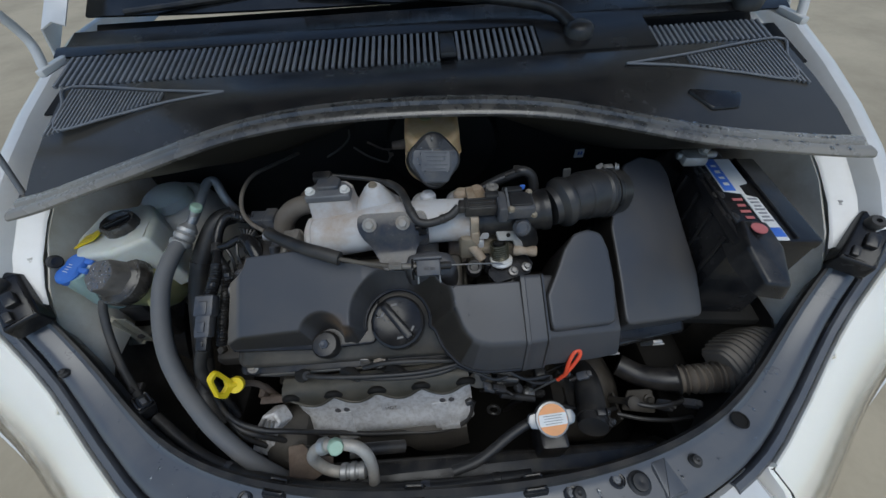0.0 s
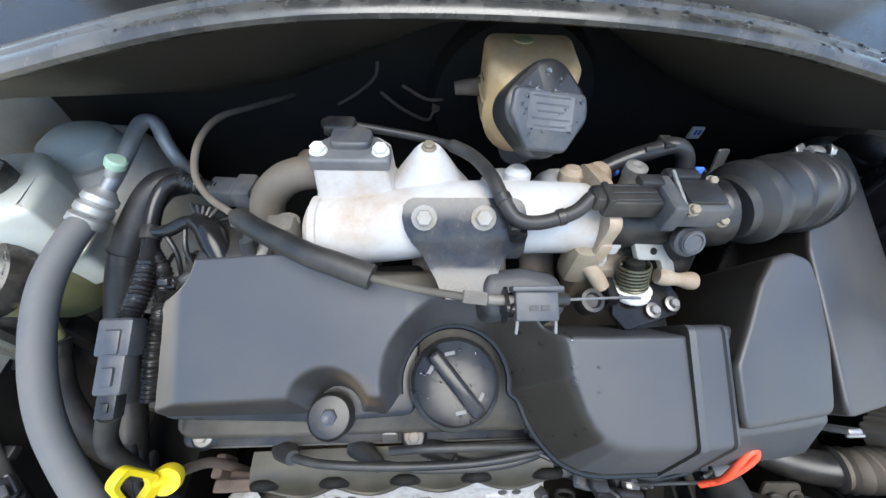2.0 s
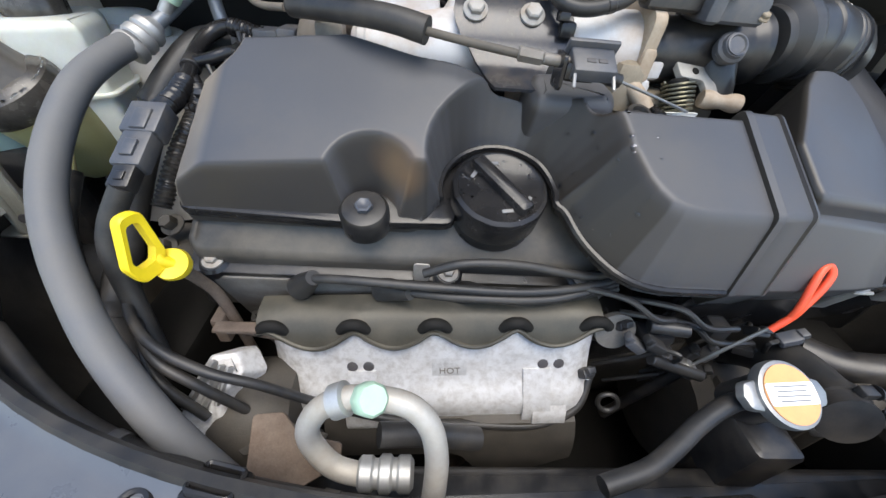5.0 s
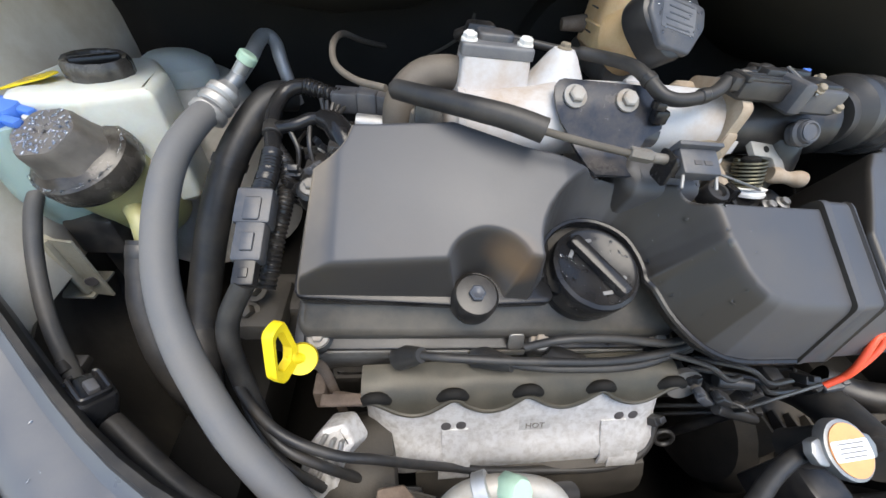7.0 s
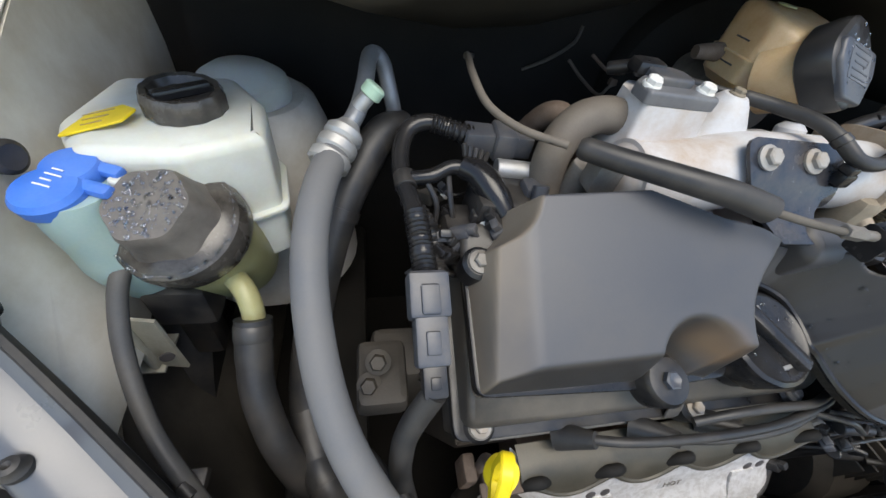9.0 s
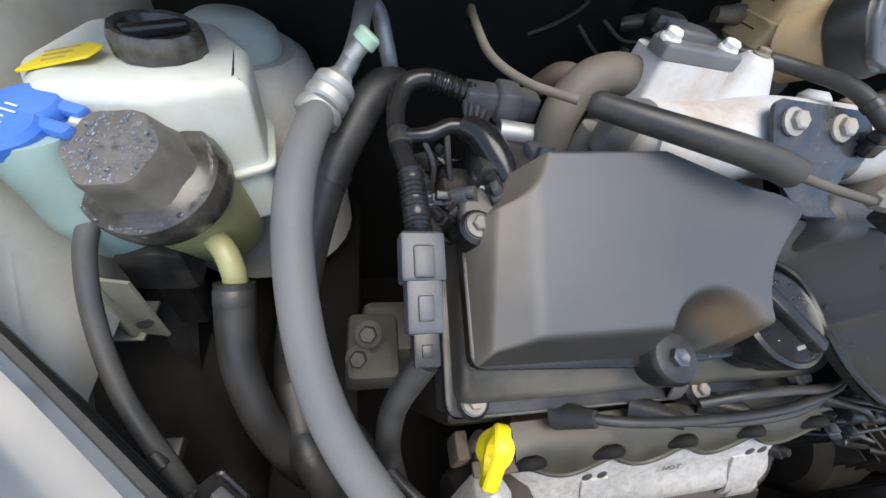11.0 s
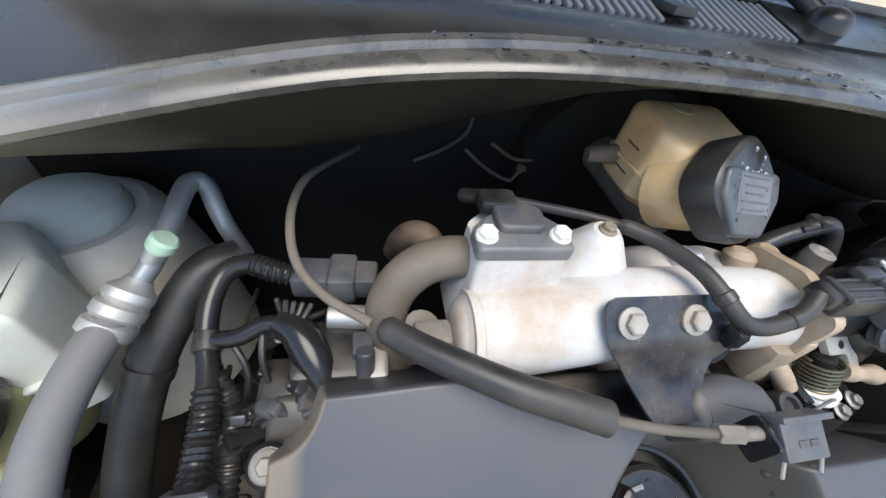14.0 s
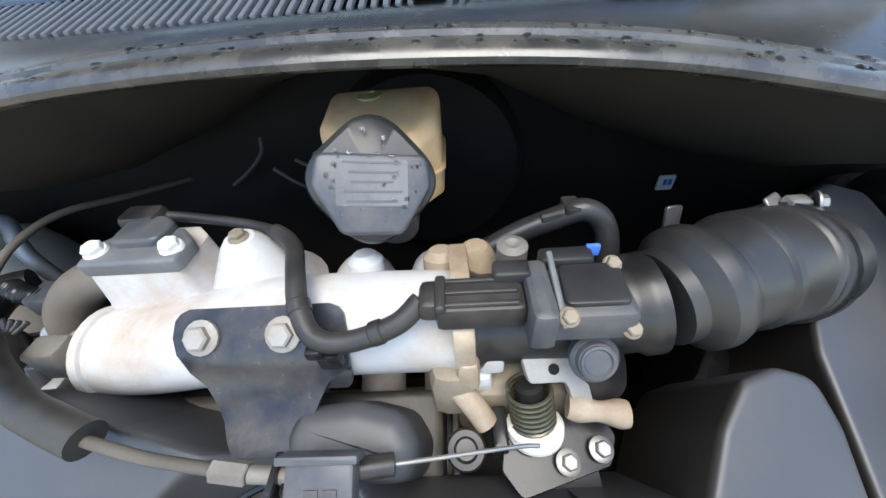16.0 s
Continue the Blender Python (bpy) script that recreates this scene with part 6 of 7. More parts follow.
cap = part("cap", lathe([(0.033, -0.018), (0.0385, -0.015), (0.0395, 0.004), (0.0380, 0.010), (0.034, 0.013), (0, 0.013)], 64, bcm, wob=lambda a: 1 + 0.062 * math.cos(4 * a)), M["sleek"], brake, "large lobed black screw cap, wet")
part("cap_panel", prism([(-0.035, 0.015), (0.035, 0.015), (0.037, -0.006), (0.019, -0.036), (-0.019, -0.036), (-0.037, -0.006)], 0.010, 0.016, 0.003, 3, bcm, r=0.008), M["connector"], cap, "worn grey warning panel")
part("print_field", prism([(-0.022, 0.011), (0.022, 0.011), (0.022, -0.018), (-0.022, -0.018)], 0.0158, 0.0163, 0.0002, 1, bcm, r=0.002), M["cap_grey"], cap)
for i in range(5):
    part("print_bar", box(0.001 * (i % 2), 0.009 - 0.006 * i, 0.0164, 0.036 - 0.005 * (i % 3), 0.0013, 0.0004, 0.0001, bcm), M["connector"], cap)
part("neck", tube([bcm @ Vector((0, 0.004, -0.05)), bcm @ Vector((0, 0, -0.028)), bcm @ Vector((0, 0, -0.01))], lambda s: 0.037 - 0.006 * s, 28), M["amber"], brake)
part("master_cylinder", join(rod((0, 0.69, 0.80), (0, 0.86, 0.80), 0.022, 20)), M["dark_alloy"], brake)
part("tank_stub", tube([(-0.070, 0.745, 0.838), (-0.058, 0.744, 0.840), (-0.042, 0.742, 0.842)], lambda s: 0.007 + 0.003 * s, 14), M["rust"], brake)
part("booster", lathe([(0.06, 0), (0.11, 0.012), (0.118, 0.03), (0.118, 0.05)], 36, frame_at((0.02, 0.815, 0.77), (0, 1, 0))), M["dark"], brake, "dark round brake servo")

tag = solo("wiring_tag", join(box(0.322, 0.842, 0.733, 0.020, 0.004, 0.020, 0.001)), M["label"], "small pale tag on dark wiring at the bulkhead", "tag")
part("tag_print", join(box(0.320, 0.8395, 0.735, 0.004, 0.001, 0.008, 0.0002), box(0.326, 0.8395, 0.735, 0.004, 0.001, 0.008, 0.0002)), M["label_blue"], tag)

# ---- tanks on the wing ----
coolant = thing("coolant_tank", (-0.575, 0.66, 0.60), "milky white coolant expansion tank with a dark cap", "coolant tank")
part("tank", prism([(-0.655, 0.655, 0.02), (-0.618, 0.600, 0.02), (-0.545, 0.598, 0.015), (-0.492, 0.632, 0.012), (-0.502, 0.690, 0.015), (-0.535, 0.735, 0.02), (-0.640, 0.735, 0.02)], 0.64, lambda x, y: 0.772 - 0.28 * max(0, -0.592 - x), 0.010, 4, r=0.015, taper=0.006, low=0.01), M["bottle"], coolant)
part("tank_seam", prism([(-0.657, 0.655, 0.02), (-0.619, 0.597, 0.02), (-0.544, 0.595, 0.015), (-0.489, 0.631, 0.012), (-0.499, 0.691, 0.015), (-0.534, 0.738, 0.02), (-0.642, 0.738, 0.02)], 0.700, 0.704, 0.001, 1, r=0.015), M["bottle"], coolant)
ccm = Matrix.Translation((-0.560, 0.668, 0.768))
ccap = part("cap", lathe([(0.024, 0), (0.0285, 0.002), (0.0285, 0.014), (0.026, 0.019), (0.022, 0.018), (0.019, 0.013), (0, 0.012)], 72, ccm, wob=lambda a: 1 + 0.018 * math.sin(a * 12)), M["wet_cap"], coolant, "glossy dark cap")
part("cap_bar", box(0, 0, 0.016, 0.042, 0.009, 0.009, 0.003, ccm @ Matrix.Rotation(radians(40), 4, "Z")), M["gloss_black"], ccap)
ylm = Matrix.Translation((-0.6095, 0.648, 0.7680)) @ Matrix.Rotation(radians(-15.6), 4, "Y") @ Matrix.Rotation(radians(8), 4, "Z")
part("warning_label", prism([(-0.024, -0.018), (0.018, -0.015), (0.024, 0.000), (0.012, 0.013), (-0.012, 0.010)], 0, 0.0015, 0.0004, 1, ylm, r=0.003), M["yellow"], coolant, "bright yellow warning label")
for i in range(3):
    part("print_line", box(-0.003, 0.007 - 0.008 * i, 0.0018, 0.022 - 0.004 * i, 0.0008, 0.0006, 0.0001, ylm), M["brass"], coolant)

washer = thing("washer_filler", (-0.615, 0.57, 0.56), "turquoise washer filler neck under a bright blue cap", "washer filler")
part("neck", tube([(-0.620, 0.586, 0.752), (-0.620, 0.586, 0.735), (-0.616, 0.590, 0.71), (-0.614, 0.594, 0.685), (-0.614, 0.605, 0.655)], lambda s: 0.021 + 0.010 * min(1, s * 1.6), 24), M["turquoise"], washer)
wcm = frame_at((-0.624, 0.590, 0.754), (-0.05, -0.15, 1)) @ Matrix.Rotation(radians(70), 4, "Z") @ Matrix.Scale(0.90, 4)
wcap = part("cap", join(lathe([(0.019, -0.008), (0.0215, -0.006), (0.022, 0.003), (0.019, 0.007), (0, 0.009)], 32, wcm @ Matrix.Translation((-0.010, 0, 0))), lathe([(0.017, -0.008), (0.019, -0.006), (0.0195, 0.003), (0.017, 0.007), (0, 0.009)], 32, wcm @ Matrix.Translation((0.013, 0.002, 0))),
                        box(0.001, 0, 0.0, 0.022, 0.033, 0.012, 0.004, wcm)), M["blue"], washer, "blue snap-on cap with a forked tab")
for tx, ty, tw in ((0.020, -0.016, 0.028), (0.002, -0.022, 0.026)):
    part("cap_tab", box(tx, ty, 0.001, 0.0105, tw, 0.008, 0.003, wcm), M["blue"], wcap)
part("cap_emblem", join(*[box(-0.010 + 0.005 * i, 0.001 * (i % 2), 0.0088, 0.0013, 0.012 - 0.004 * (i % 2), 0.0010, 0.0004, wcm) for i in range(4)]), M["label"], wcap)
part("cap_post", rod((-0.597, 0.592, 0.735), (-0.595, 0.594, 0.757), 0.005), M["bottle"], washer)

steering = thing("steering_fluid_tank", (-0.555, 0.575, 0.62), "olive power steering tank with a dusty wet black cap", "fluid tank")
sm = frame_at((-0.5615, 0.579, 0.7165), (-0.15, -0.40, 0.90), (0, 1, 0)) @ Matrix.Translation((0, 0, -0.722))
part("tank", lathe([(0.018, 0.612), (0.031, 0.616), (0.037, 0.630), (0.0405, 0.70), (0.041, 0.722)], 40, sm), M["fluid"], steering)
scap = part("cap", lathe([(0.043, 0.706), (0.0455, 0.710), (0.046, 0.722), (0.044, 0.731), (0.036, 0.737), (0.028, 0.739), (0.027, 0.742), (0.0265, 0.756), (0.024, 0.760), (0, 0.760)], 48, sm), M["wet_cap"], steering, "two-step black cap, wet and dusty")
part("cap_grip", lathe([(0.0335, 0.736), (0.030, 0.744), (0.0285, 0.752), (0.0275, 0.759), (0.0255, 0.763), (0, 0.764)], 48, sm, wob=lambda a: 1 + 0.045 * math.cos(6 * a)), M["dusty_cap"], scap, "fluted dusty grip")
part("port", tube([(-0.540, 0.572, 0.672), (-0.526, 0.556, 0.667), (-0.520, 0.545, 0.657), (-0.519, 0.540, 0.648)], 0.0092, 16), M["fluid"], steering)
part("mount", join(box(-0.585, 0.585, 0.63, 0.05, 0.05, 0.05, 0.006), box(-0.60, 0.60, 0.56, 0.03, 0.03, 0.12, 0.006)), M["black"], steering)

shelf = thing("wing_bracket", (-0.615, 0.545, 0.55), "dusty cream steel bracket under the washer neck", "bracket")
part("bracket_plate", join(sheet([[(x, y, z) for x, y in ((-0.648, 0.572), (-0.622, 0.552), (-0.600, 0.541), (-0.580, 0.538))] for z in (0.665, 0.62, 0.578)], 0.003), sheet([[(x, 0.545 - d, 0.578) for x in (-0.645, -0.60)] for d in (-0.03, 0.0, 0.012)], 0.003), box(-0.608, 0.540, 0.622, 0.008, 0.010, 0.085, 0.003)), M["cream_steel"], shelf)
part("hole_rim", lathe([(0.004, 0), (0.0065, 0), (0.006, 0.0015), (0.004, 0.0015)], 16, frame_at((-0.590, 0.536, 0.605), (0.35, -0.9, 0.1))), M["ink"], shelf)

# ---- air conditioning line ----
ac = thing("air_conditioning_hose", (-0.43, 0.50, 0.55), "thick grey rubber air conditioning hose crimped to a bright alloy pipe", "hose")
part("hose", tube([(-0.449, 0.640, 0.7575), (-0.458, 0.606, 0.750), (-0.463, 0.567, 0.738), (-0.4625, 0.531, 0.720), (-0.456, 0.492, 0.698), (-0.446, 0.459, 0.676), (-0.431, 0.430, 0.654), (-0.410, 0.402, 0.634), (-0.376, 0.365, 0.606), (-0.325, 0.325, 0.570), (-0.28, 0.300, 0.52)], 0.0130, 24), M["rubber"], ac)
part("crimp", lathe([(0.0150, -0.022), (0.0175, -0.020), (0.0175, -0.012), (0.0145, -0.009), (0.0170, -0.006), (0.0170, 0.001), (0.0140, 0.004), (0.0165, 0.007), (0.0160, 0.013), (0.011, 0.018), (0.009, 0.022)], 28, frame_at((-0.446, 0.647, 0.760), (0.40, 0.72, 0.45))), M["alloy"], ac, "bright crimped collar")
pipe = part("pipe", tube([(-0.441, 0.656, 0.766), (-0.430, 0.676, 0.778), (-0.424, 0.704, 0.789), (-0.421, 0.730, 0.798), (-0.418, 0.742, 0.8005), (-0.412, 0.747, 0.7985), (-0.406, 0.743, 0.792), (-0.402, 0.735, 0.781), (-0.396, 0.728, 0.762), (-0.388, 0.726, 0.73)], 0.0078, 16), M["dull_pipe"], ac)
part("service_valve", rod((-0.430, 0.674, 0.780), (-0.420, 0.676, 0.793), 0.0068, 14), M["alloy"], pipe)
part("valve_cap", lathe([(0.008, 0), (0.0095, 0.001), (0.0095, 0.009), (0.0075, 0.011), (0, 0.011)], 20, frame_at((-0.421, 0.676, 0.791), (0.55, 0.15, 0.75)), wob=lambda a: 1 + 0.03 * math.sin(10 * a)), M["green"], pipe, "pale green ribbed cap")

loop = thing("condenser_pipe", (-0.18, 0.30, 0.45), "bent bright alloy condenser pipe with a pale green cap", "pipe")
part("pipe", tube([(-0.160, 0.300, 0.552), (-0.180, 0.300, 0.553), (-0.198, 0.304, 0.558), (-0.212, 0.312, 0.576), (-0.213, 0.317, 0.594), (-0.202, 0.322, 0.612), (-0.184, 0.324, 0.622), (-0.160, 0.323, 0.624), (-0.139, 0.319, 0.620), (-0.126, 0.310, 0.608), (-0.121, 0.299, 0.590), (-0.121, 0.288, 0.570), (-0.123, 0.277, 0.548), (-0.126, 0.268, 0.48)], 0.0085, 18), M["pipe_alloy"], loop)
part("union", join(lathe([(0.010, -0.006), (0.0125, -0.004), (0.0125, 0.004), (0.0105, 0.006), (0.0105, 0.009), (0.0135, 0.011), (0.0135, 0.018), (0.0110, 0.020), (0.0110, 0.023), (0.0130, 0.025), (0.0130, 0.033), (0.009, 0.036)], 24, frame_at((-0.172, 0.300, 0.5525), (1, 0.0, 0.0)))), M["alloy"], loop, "grooved pipe union")
part("green_cap", lathe([(0.0100, -0.010), (0.0110, -0.008), (0.0110, 0.006), (0.009, 0.009), (0, 0.009)], 26, frame_at((-0.168, 0.319, 0.631), (0.40, -0.42, 0.8)), wob=lambda a: 1 + 0.03 * math.sin(8 * a)), M["green"], loop, "pale green service cap")
part("cap_collar", lathe([(0.0095, -0.006), (0.0120, -0.005), (0.0120, 0.005), (0.0095, 0.006)], 22, frame_at((-0.189, 0.3235, 0.620), (0.9, 0.1, 0.45))), M["alloy"], loop)
part("rusty_bracket", join(plate([(-0.030, -0.022), (0.010, -0.026), (0.040, -0.010), (0.040, 0.006), (0.005, 0.012), (-0.010, 0.028), (-0.034, 0.026)], 0.004, frame_at((-0.235, 0.318, 0.545), (0.0, -0.45, 0.9)), r=0.004), box(-0.255, 0.330, 0.535, 0.03, 0.02, 0.02, 0.003)), M["rust"], loop, "flaking rusty bracket plate")
part("line", tube([(-0.165, 0.325, 0.56), (-0.13, 0.33, 0.55), (-0.08, 0.335, 0.53)], 0.010, 12), M["dark_rubber"], loop)

# ---- radiator ----
rad = thing("radiator", (0.0, 0.285, 0.30), "black radiator top tank behind the front panel", "radiator")
part("core", box(0, 0.295, 0.37, 0.80, 0.03, 0.20, 0.004), M["dark"], rad)
part("top_tank", prism([(-0.38, 0.280), (0.36, 0.280), (0.36, 0.325), (-0.38, 0.325)], 0.455, 0.500, 0.010, 3, r=0.012), M["black"], rad)
part("filler_neck", rod((0.158, 0.357, 0.56), (0.158, 0.344, 0.605), 0.019, 24), M["black"], rad)
part("filler_box", box(0.166, 0.330, 0.525, 0.045, 0.045, 0.08, 0.006), M["black"], rad)
rcm = Matrix.Translation((0.157, 0.343, 0.604)) @ Matrix.Rotation(radians(4), 4, "Z") @ Matrix.Rotation(radians(24), 4, "X")
rcap = part("filler_cap", lathe([(0.024, 0), (0.026, 0.001), (0.0265, 0.006), (0.0255, 0.0105), (0.022, 0.0115), (0, 0.0115)], 40, rcm), M["steel"], rad, "steel pressure cap with two ears and an orange label")
for s in (-1, 1):
    part("ear", prism([(s * 0.020, -0.013), (s * 0.034, -0.010), (s * 0.038, 0.0), (s * 0.034, 0.010), (s * 0.020, 0.013)][::s], 0.0, 0.008, 0.003, 2, rcm, r=0.005), M["steel"], rcap)
part("orange_label", lathe([(0.0225, 0.0114), (0.0225, 0.0124), (0, 0.0124)], 40, rcm), M["orange"], rcap)
part("label_band", prism([(-0.0215, -0.0085), (0.0215, -0.0085), (0.0215, 0.0085), (-0.0215, 0.0085)], 0.0124, 0.0131, 0.0002, 1, rcm, r=0.003), M["label"], rcap)
for i in range(4):
    part("print_line", box(0, 0.0055 - 0.0036 * i, 0.0132, 0.030 - 0.004 * (i % 2), 0.0007, 0.0004, 0.0001, rcm), M["cap_grey"], rcap)
part("overflow_hose", tube([(0.142, 0.346, 0.592), (0.120, 0.340, 0.590), (0.092, 0.327, 0.584), (0.064, 0.310, 0.580), (0.037, 0.296, 0.577), (0.0, 0.286, 0.574)], 0.0075, 12), M["dark_rubber"], rad)
rh = solo("radiator_hose", tube([(0.225, 0.33, 0.585), (0.235, 0.36, 0.575), (0.245, 0.40, 0.56), (0.25, 0.44, 0.53), (0.24, 0.48, 0.48), (0.22, 0.52, 0.42)], 0.023, 22), M["dark_rubber"], "thick black radiator hose running down behind the radiator", "hose")

part("clamp", lathe([(0.0235, -0.005), (0.025, -0.005), (0.025, 0.005), (0.0235, 0.005)], 26, frame_at((0.230, 0.347, 0.580), (0.3, 0.9, -0.3))), M["black"], rh)
part("clamp_screw", join(box(0.236, 0.345, 0.607, 0.014, 0.010, 0.008, 0.002), bolt((0.244, 0.345, 0.607), (1, 0, 0), 0.004, 0.006)), M["black"], rh)

dip2 = thing("gearbox_dipstick", (0.13, 0.40, 0.55), "thin steel gearbox dipstick with a red loop handle", "dipstick")
part("rod_part", tube([(0.146, 0.402, 0.548), (0.164, 0.399, 0.590), (0.184, 0.396, 0.634)], 0.0018, 8), M["steel"], dip2)
part("handle", tube([(0.178, 0.395, 0.622), (0.186, 0.396, 0.638), (0.190, 0.398, 0.648), (0.199, 0.404, 0.664), (0.206, 0.411, 0.676), (0.204, 0.416, 0.682), (0.196, 0.413, 0.680), (0.189, 0.404, 0.666), (0.187, 0.398, 0.650), (0.186, 0.396, 0.637)], 0.0031, 10), M["red"], dip2, "red looped handle")
part("plug", join(lathe([(0.009, 0), (0.011, 0.002), (0.011, 0.008), (0.007, 0.012), (0, 0.012)], 18, frame_at((0.142, 0.402, 0.540), (0.4, -0.1, 0.8)))), M["steel"], dip2)
part("guide_tube", rod((0.143, 0.402, 0.542), (0.115, 0.42, 0.40), 0.006), M["black"], dip2)

dip = thing("oil_dipstick", (-0.331, 0.412, 0.59), "bright yellow plastic oil dipstick with an open loop handle", "dipstick")
dm4 = frame_at((-0.331, 0.412, 0.655), (0.20, -0.60, 0.78), (0, 1, 0))
part("ring", lathe([(0.0042, -0.004), (0.0120, -0.005), (0.0130, 0.0), (0.0120, 0.005), (0.0042, 0.004)], 26, dm4), M["yellow"], dip)
part("ring_eye", lathe([(0.0040, -0.003), (0.0046, 0.0025), (0.0025, 0.0030), (0, 0.0020)], 14, dm4), M["rust"], dip)
hm = frame_at((-0.342, 0.404, 0.684), (0.93, -0.30, 0.12), (0, 0, 1))
outer = rounded([(-0.012, -0.030, 0.006), (0.006, -0.030, 0.006), (0.0135, -0.016, 0.008), (0.0135, 0.020, 0.009), (-0.003, 0.021, 0.008), (-0.0165, -0.014, 0.008)], 0.006, 5)
hole = rounded([(-0.0075, -0.019, 0.004), (0.003, -0.019, 0.004), (0.0080, -0.010, 0.005), (0.0080, 0.0130, 0.005), (-0.001, 0.0135, 0.005), (-0.0110, -0.012, 0.005)], 0.005, 5)
part("handle", rings(bmesh.new(), [[hm @ Vector((x, y, z)) for x, y in lp] for lp, z in ((hole, -0.0038), (inset(outer, 0.0012), -0.0045), (outer, -0.003), (outer, 0.003), (inset(outer, 0.0012), 0.0045), (hole, 0.0038), (hole, -0.0038))], False, False), M["yellow"], dip, "open yellow loop")
part("neck", tube([hm @ Vector((0.008, -0.018, 0)), Vector((-0.336, 0.409, 0.662)), Vector((-0.331, 0.412, 0.656))], 0.0048, 10), M["yellow"], dip)
part("tube", tube([(-0.331, 0.413, 0.651), (-0.328, 0.425, 0.625), (-0.322, 0.432, 0.59), (-0.312, 0.43, 0.50)], 0.005, 10), M["rust"], dip)

# ---- looms and hoses on the tank side ----
loom = thing("wiring_loom", (-0.37, 0.56, 0.66), "black taped wiring loom with corrugated sleeves and grey connectors", "wiring loom")
part("main_loom", tube([(-0.326, 0.668, 0.766), (-0.345, 0.670, 0.770), (-0.366, 0.678, 0.771), (-0.384, 0.674, 0.765), (-0.392, 0.655, 0.755), (-0.392, 0.630, 0.744), (-0.386, 0.606, 0.737), (-0.382, 0.580, 0.733), (-0.381, 0.555, 0.727), (-0.380, 0.530, 0.724)], 0.0082, 14), M["gloss_black"], loom)
part("ribbed_sleeve", tube([(-0.383, 0.592, 0.735), (-0.381, 0.565, 0.729), (-0.380, 0.532, 0.725)], 0.0095, 14, ridge=0.0010, pitch=0.0045), M["gloss_black"], loom)
part("ribbed_sleeve", tube([(-0.326, 0.668, 0.766), (-0.345, 0.670, 0.770), (-0.362, 0.677, 0.771)], 0.0090, 14, ridge=0.0010, pitch=0.0045), M["gloss_black"], loom)
c1 = frame_at((-0.380, 0.518, 0.722), (0.02, -0.90, -0.42), (0, 0, 1))
part("connector", join(box(0, 0, 0.0, 0.030, 0.020, 0.034, 0.003, c1), box(0, 0.008, 0.004, 0.014, 0.008, 0.022, 0.002, c1)), M["connector"], loom, "blue-black plug connector")
part("connector_latch", join(box(0, 0, 0.032, 0.024, 0.017, 0.036, 0.003, c1), box(0, 0.009, 0.034, 0.010, 0.004, 0.016, 0.001, c1)), M["connector"], loom)
part("connector_tail", join(box(0, 0, 0.058, 0.017, 0.013, 0.024, 0.002, c1), box(0, 0.007, 0.060, 0.007, 0.002, 0.008, 0.0006, c1)), M["black"], loom)
part("tail_cable", tube([c1 @ Vector((0, 0, 0.066)), (-0.394, 0.445, 0.665), (-0.398, 0.435, 0.64), (-0.395, 0.425, 0.60), (-0.38, 0.40, 0.54)], 0.009, 12), M["dark_rubber"], loom)
c2 = frame_at((-0.318, 0.668, 0.764), (1, -0.08, 0.02))
part("coil_plug", join(box(0, 0, 0, 0.026, 0.022, 0.030, 0.003, c2), box(0, 0, 0.024, 0.032, 0.028, 0.022, 0.003, c2), box(0, 0, 0.042, 0.024, 0.022, 0.020, 0.003, c2)), M["connector"], loom, "blue-black three-part plug")
part("branch", tube([(-0.391, 0.626, 0.744), (-0.368, 0.624, 0.750), (-0.350, 0.630, 0.756), (-0.335, 0.628, 0.757)], 0.0068, 12), M["gloss_black"], loom)
part("branch_plug", tube([(-0.340, 0.632, 0.757), (-0.325, 0.622, 0.755), (-0.313, 0.604, 0.747), (-0.304, 0.588, 0.738)], lambda s: 0.010 + 0.004 * math.sin(s * 3.1), 16), M["gloss_black"], loom, "black rubber plug boot")
part("boot_frill", join(*[rod((-0.338 + 0.004 * i, 0.636 - 0.002 * i, 0.764), (-0.340 + 0.006 * i, 0.640, 0.775 - 0.002 * i), 0.0022, 8) for i in range(5)]), M["black"], loom)
for a_, b_, c_ in (((-0.372, 0.622, 0.747), (-0.362, 0.606, 0.730), (-0.366, 0.590, 0.700)), ((-0.352, 0.628, 0.752), (-0.350, 0.606, 0.735), (-0.342, 0.592, 0.705)), ((-0.325, 0.635, 0.752), (-0.300, 0.650, 0.742), (-0.280, 0.650, 0.72))):
    part("thin_wire", tube([a_, b_, c_], 0.0026, 8), M["black"], loom)
part("second_sleeve", tube([(-0.388, 0.610, 0.736), (-0.370, 0.585, 0.724), (-0.366, 0.555, 0.712), (-0.368, 0.520, 0.695), (-0.375, 0.48, 0.66)], 0.0078, 12, ridge=0.0009, pitch=0.0045), M["black"], loom)
part("tape_collar", rod((-0.3905, 0.632, 0.745), (-0.389, 0.618, 0.741), 0.0100, 14), M["black"], loom)
rng = random.Random(8)
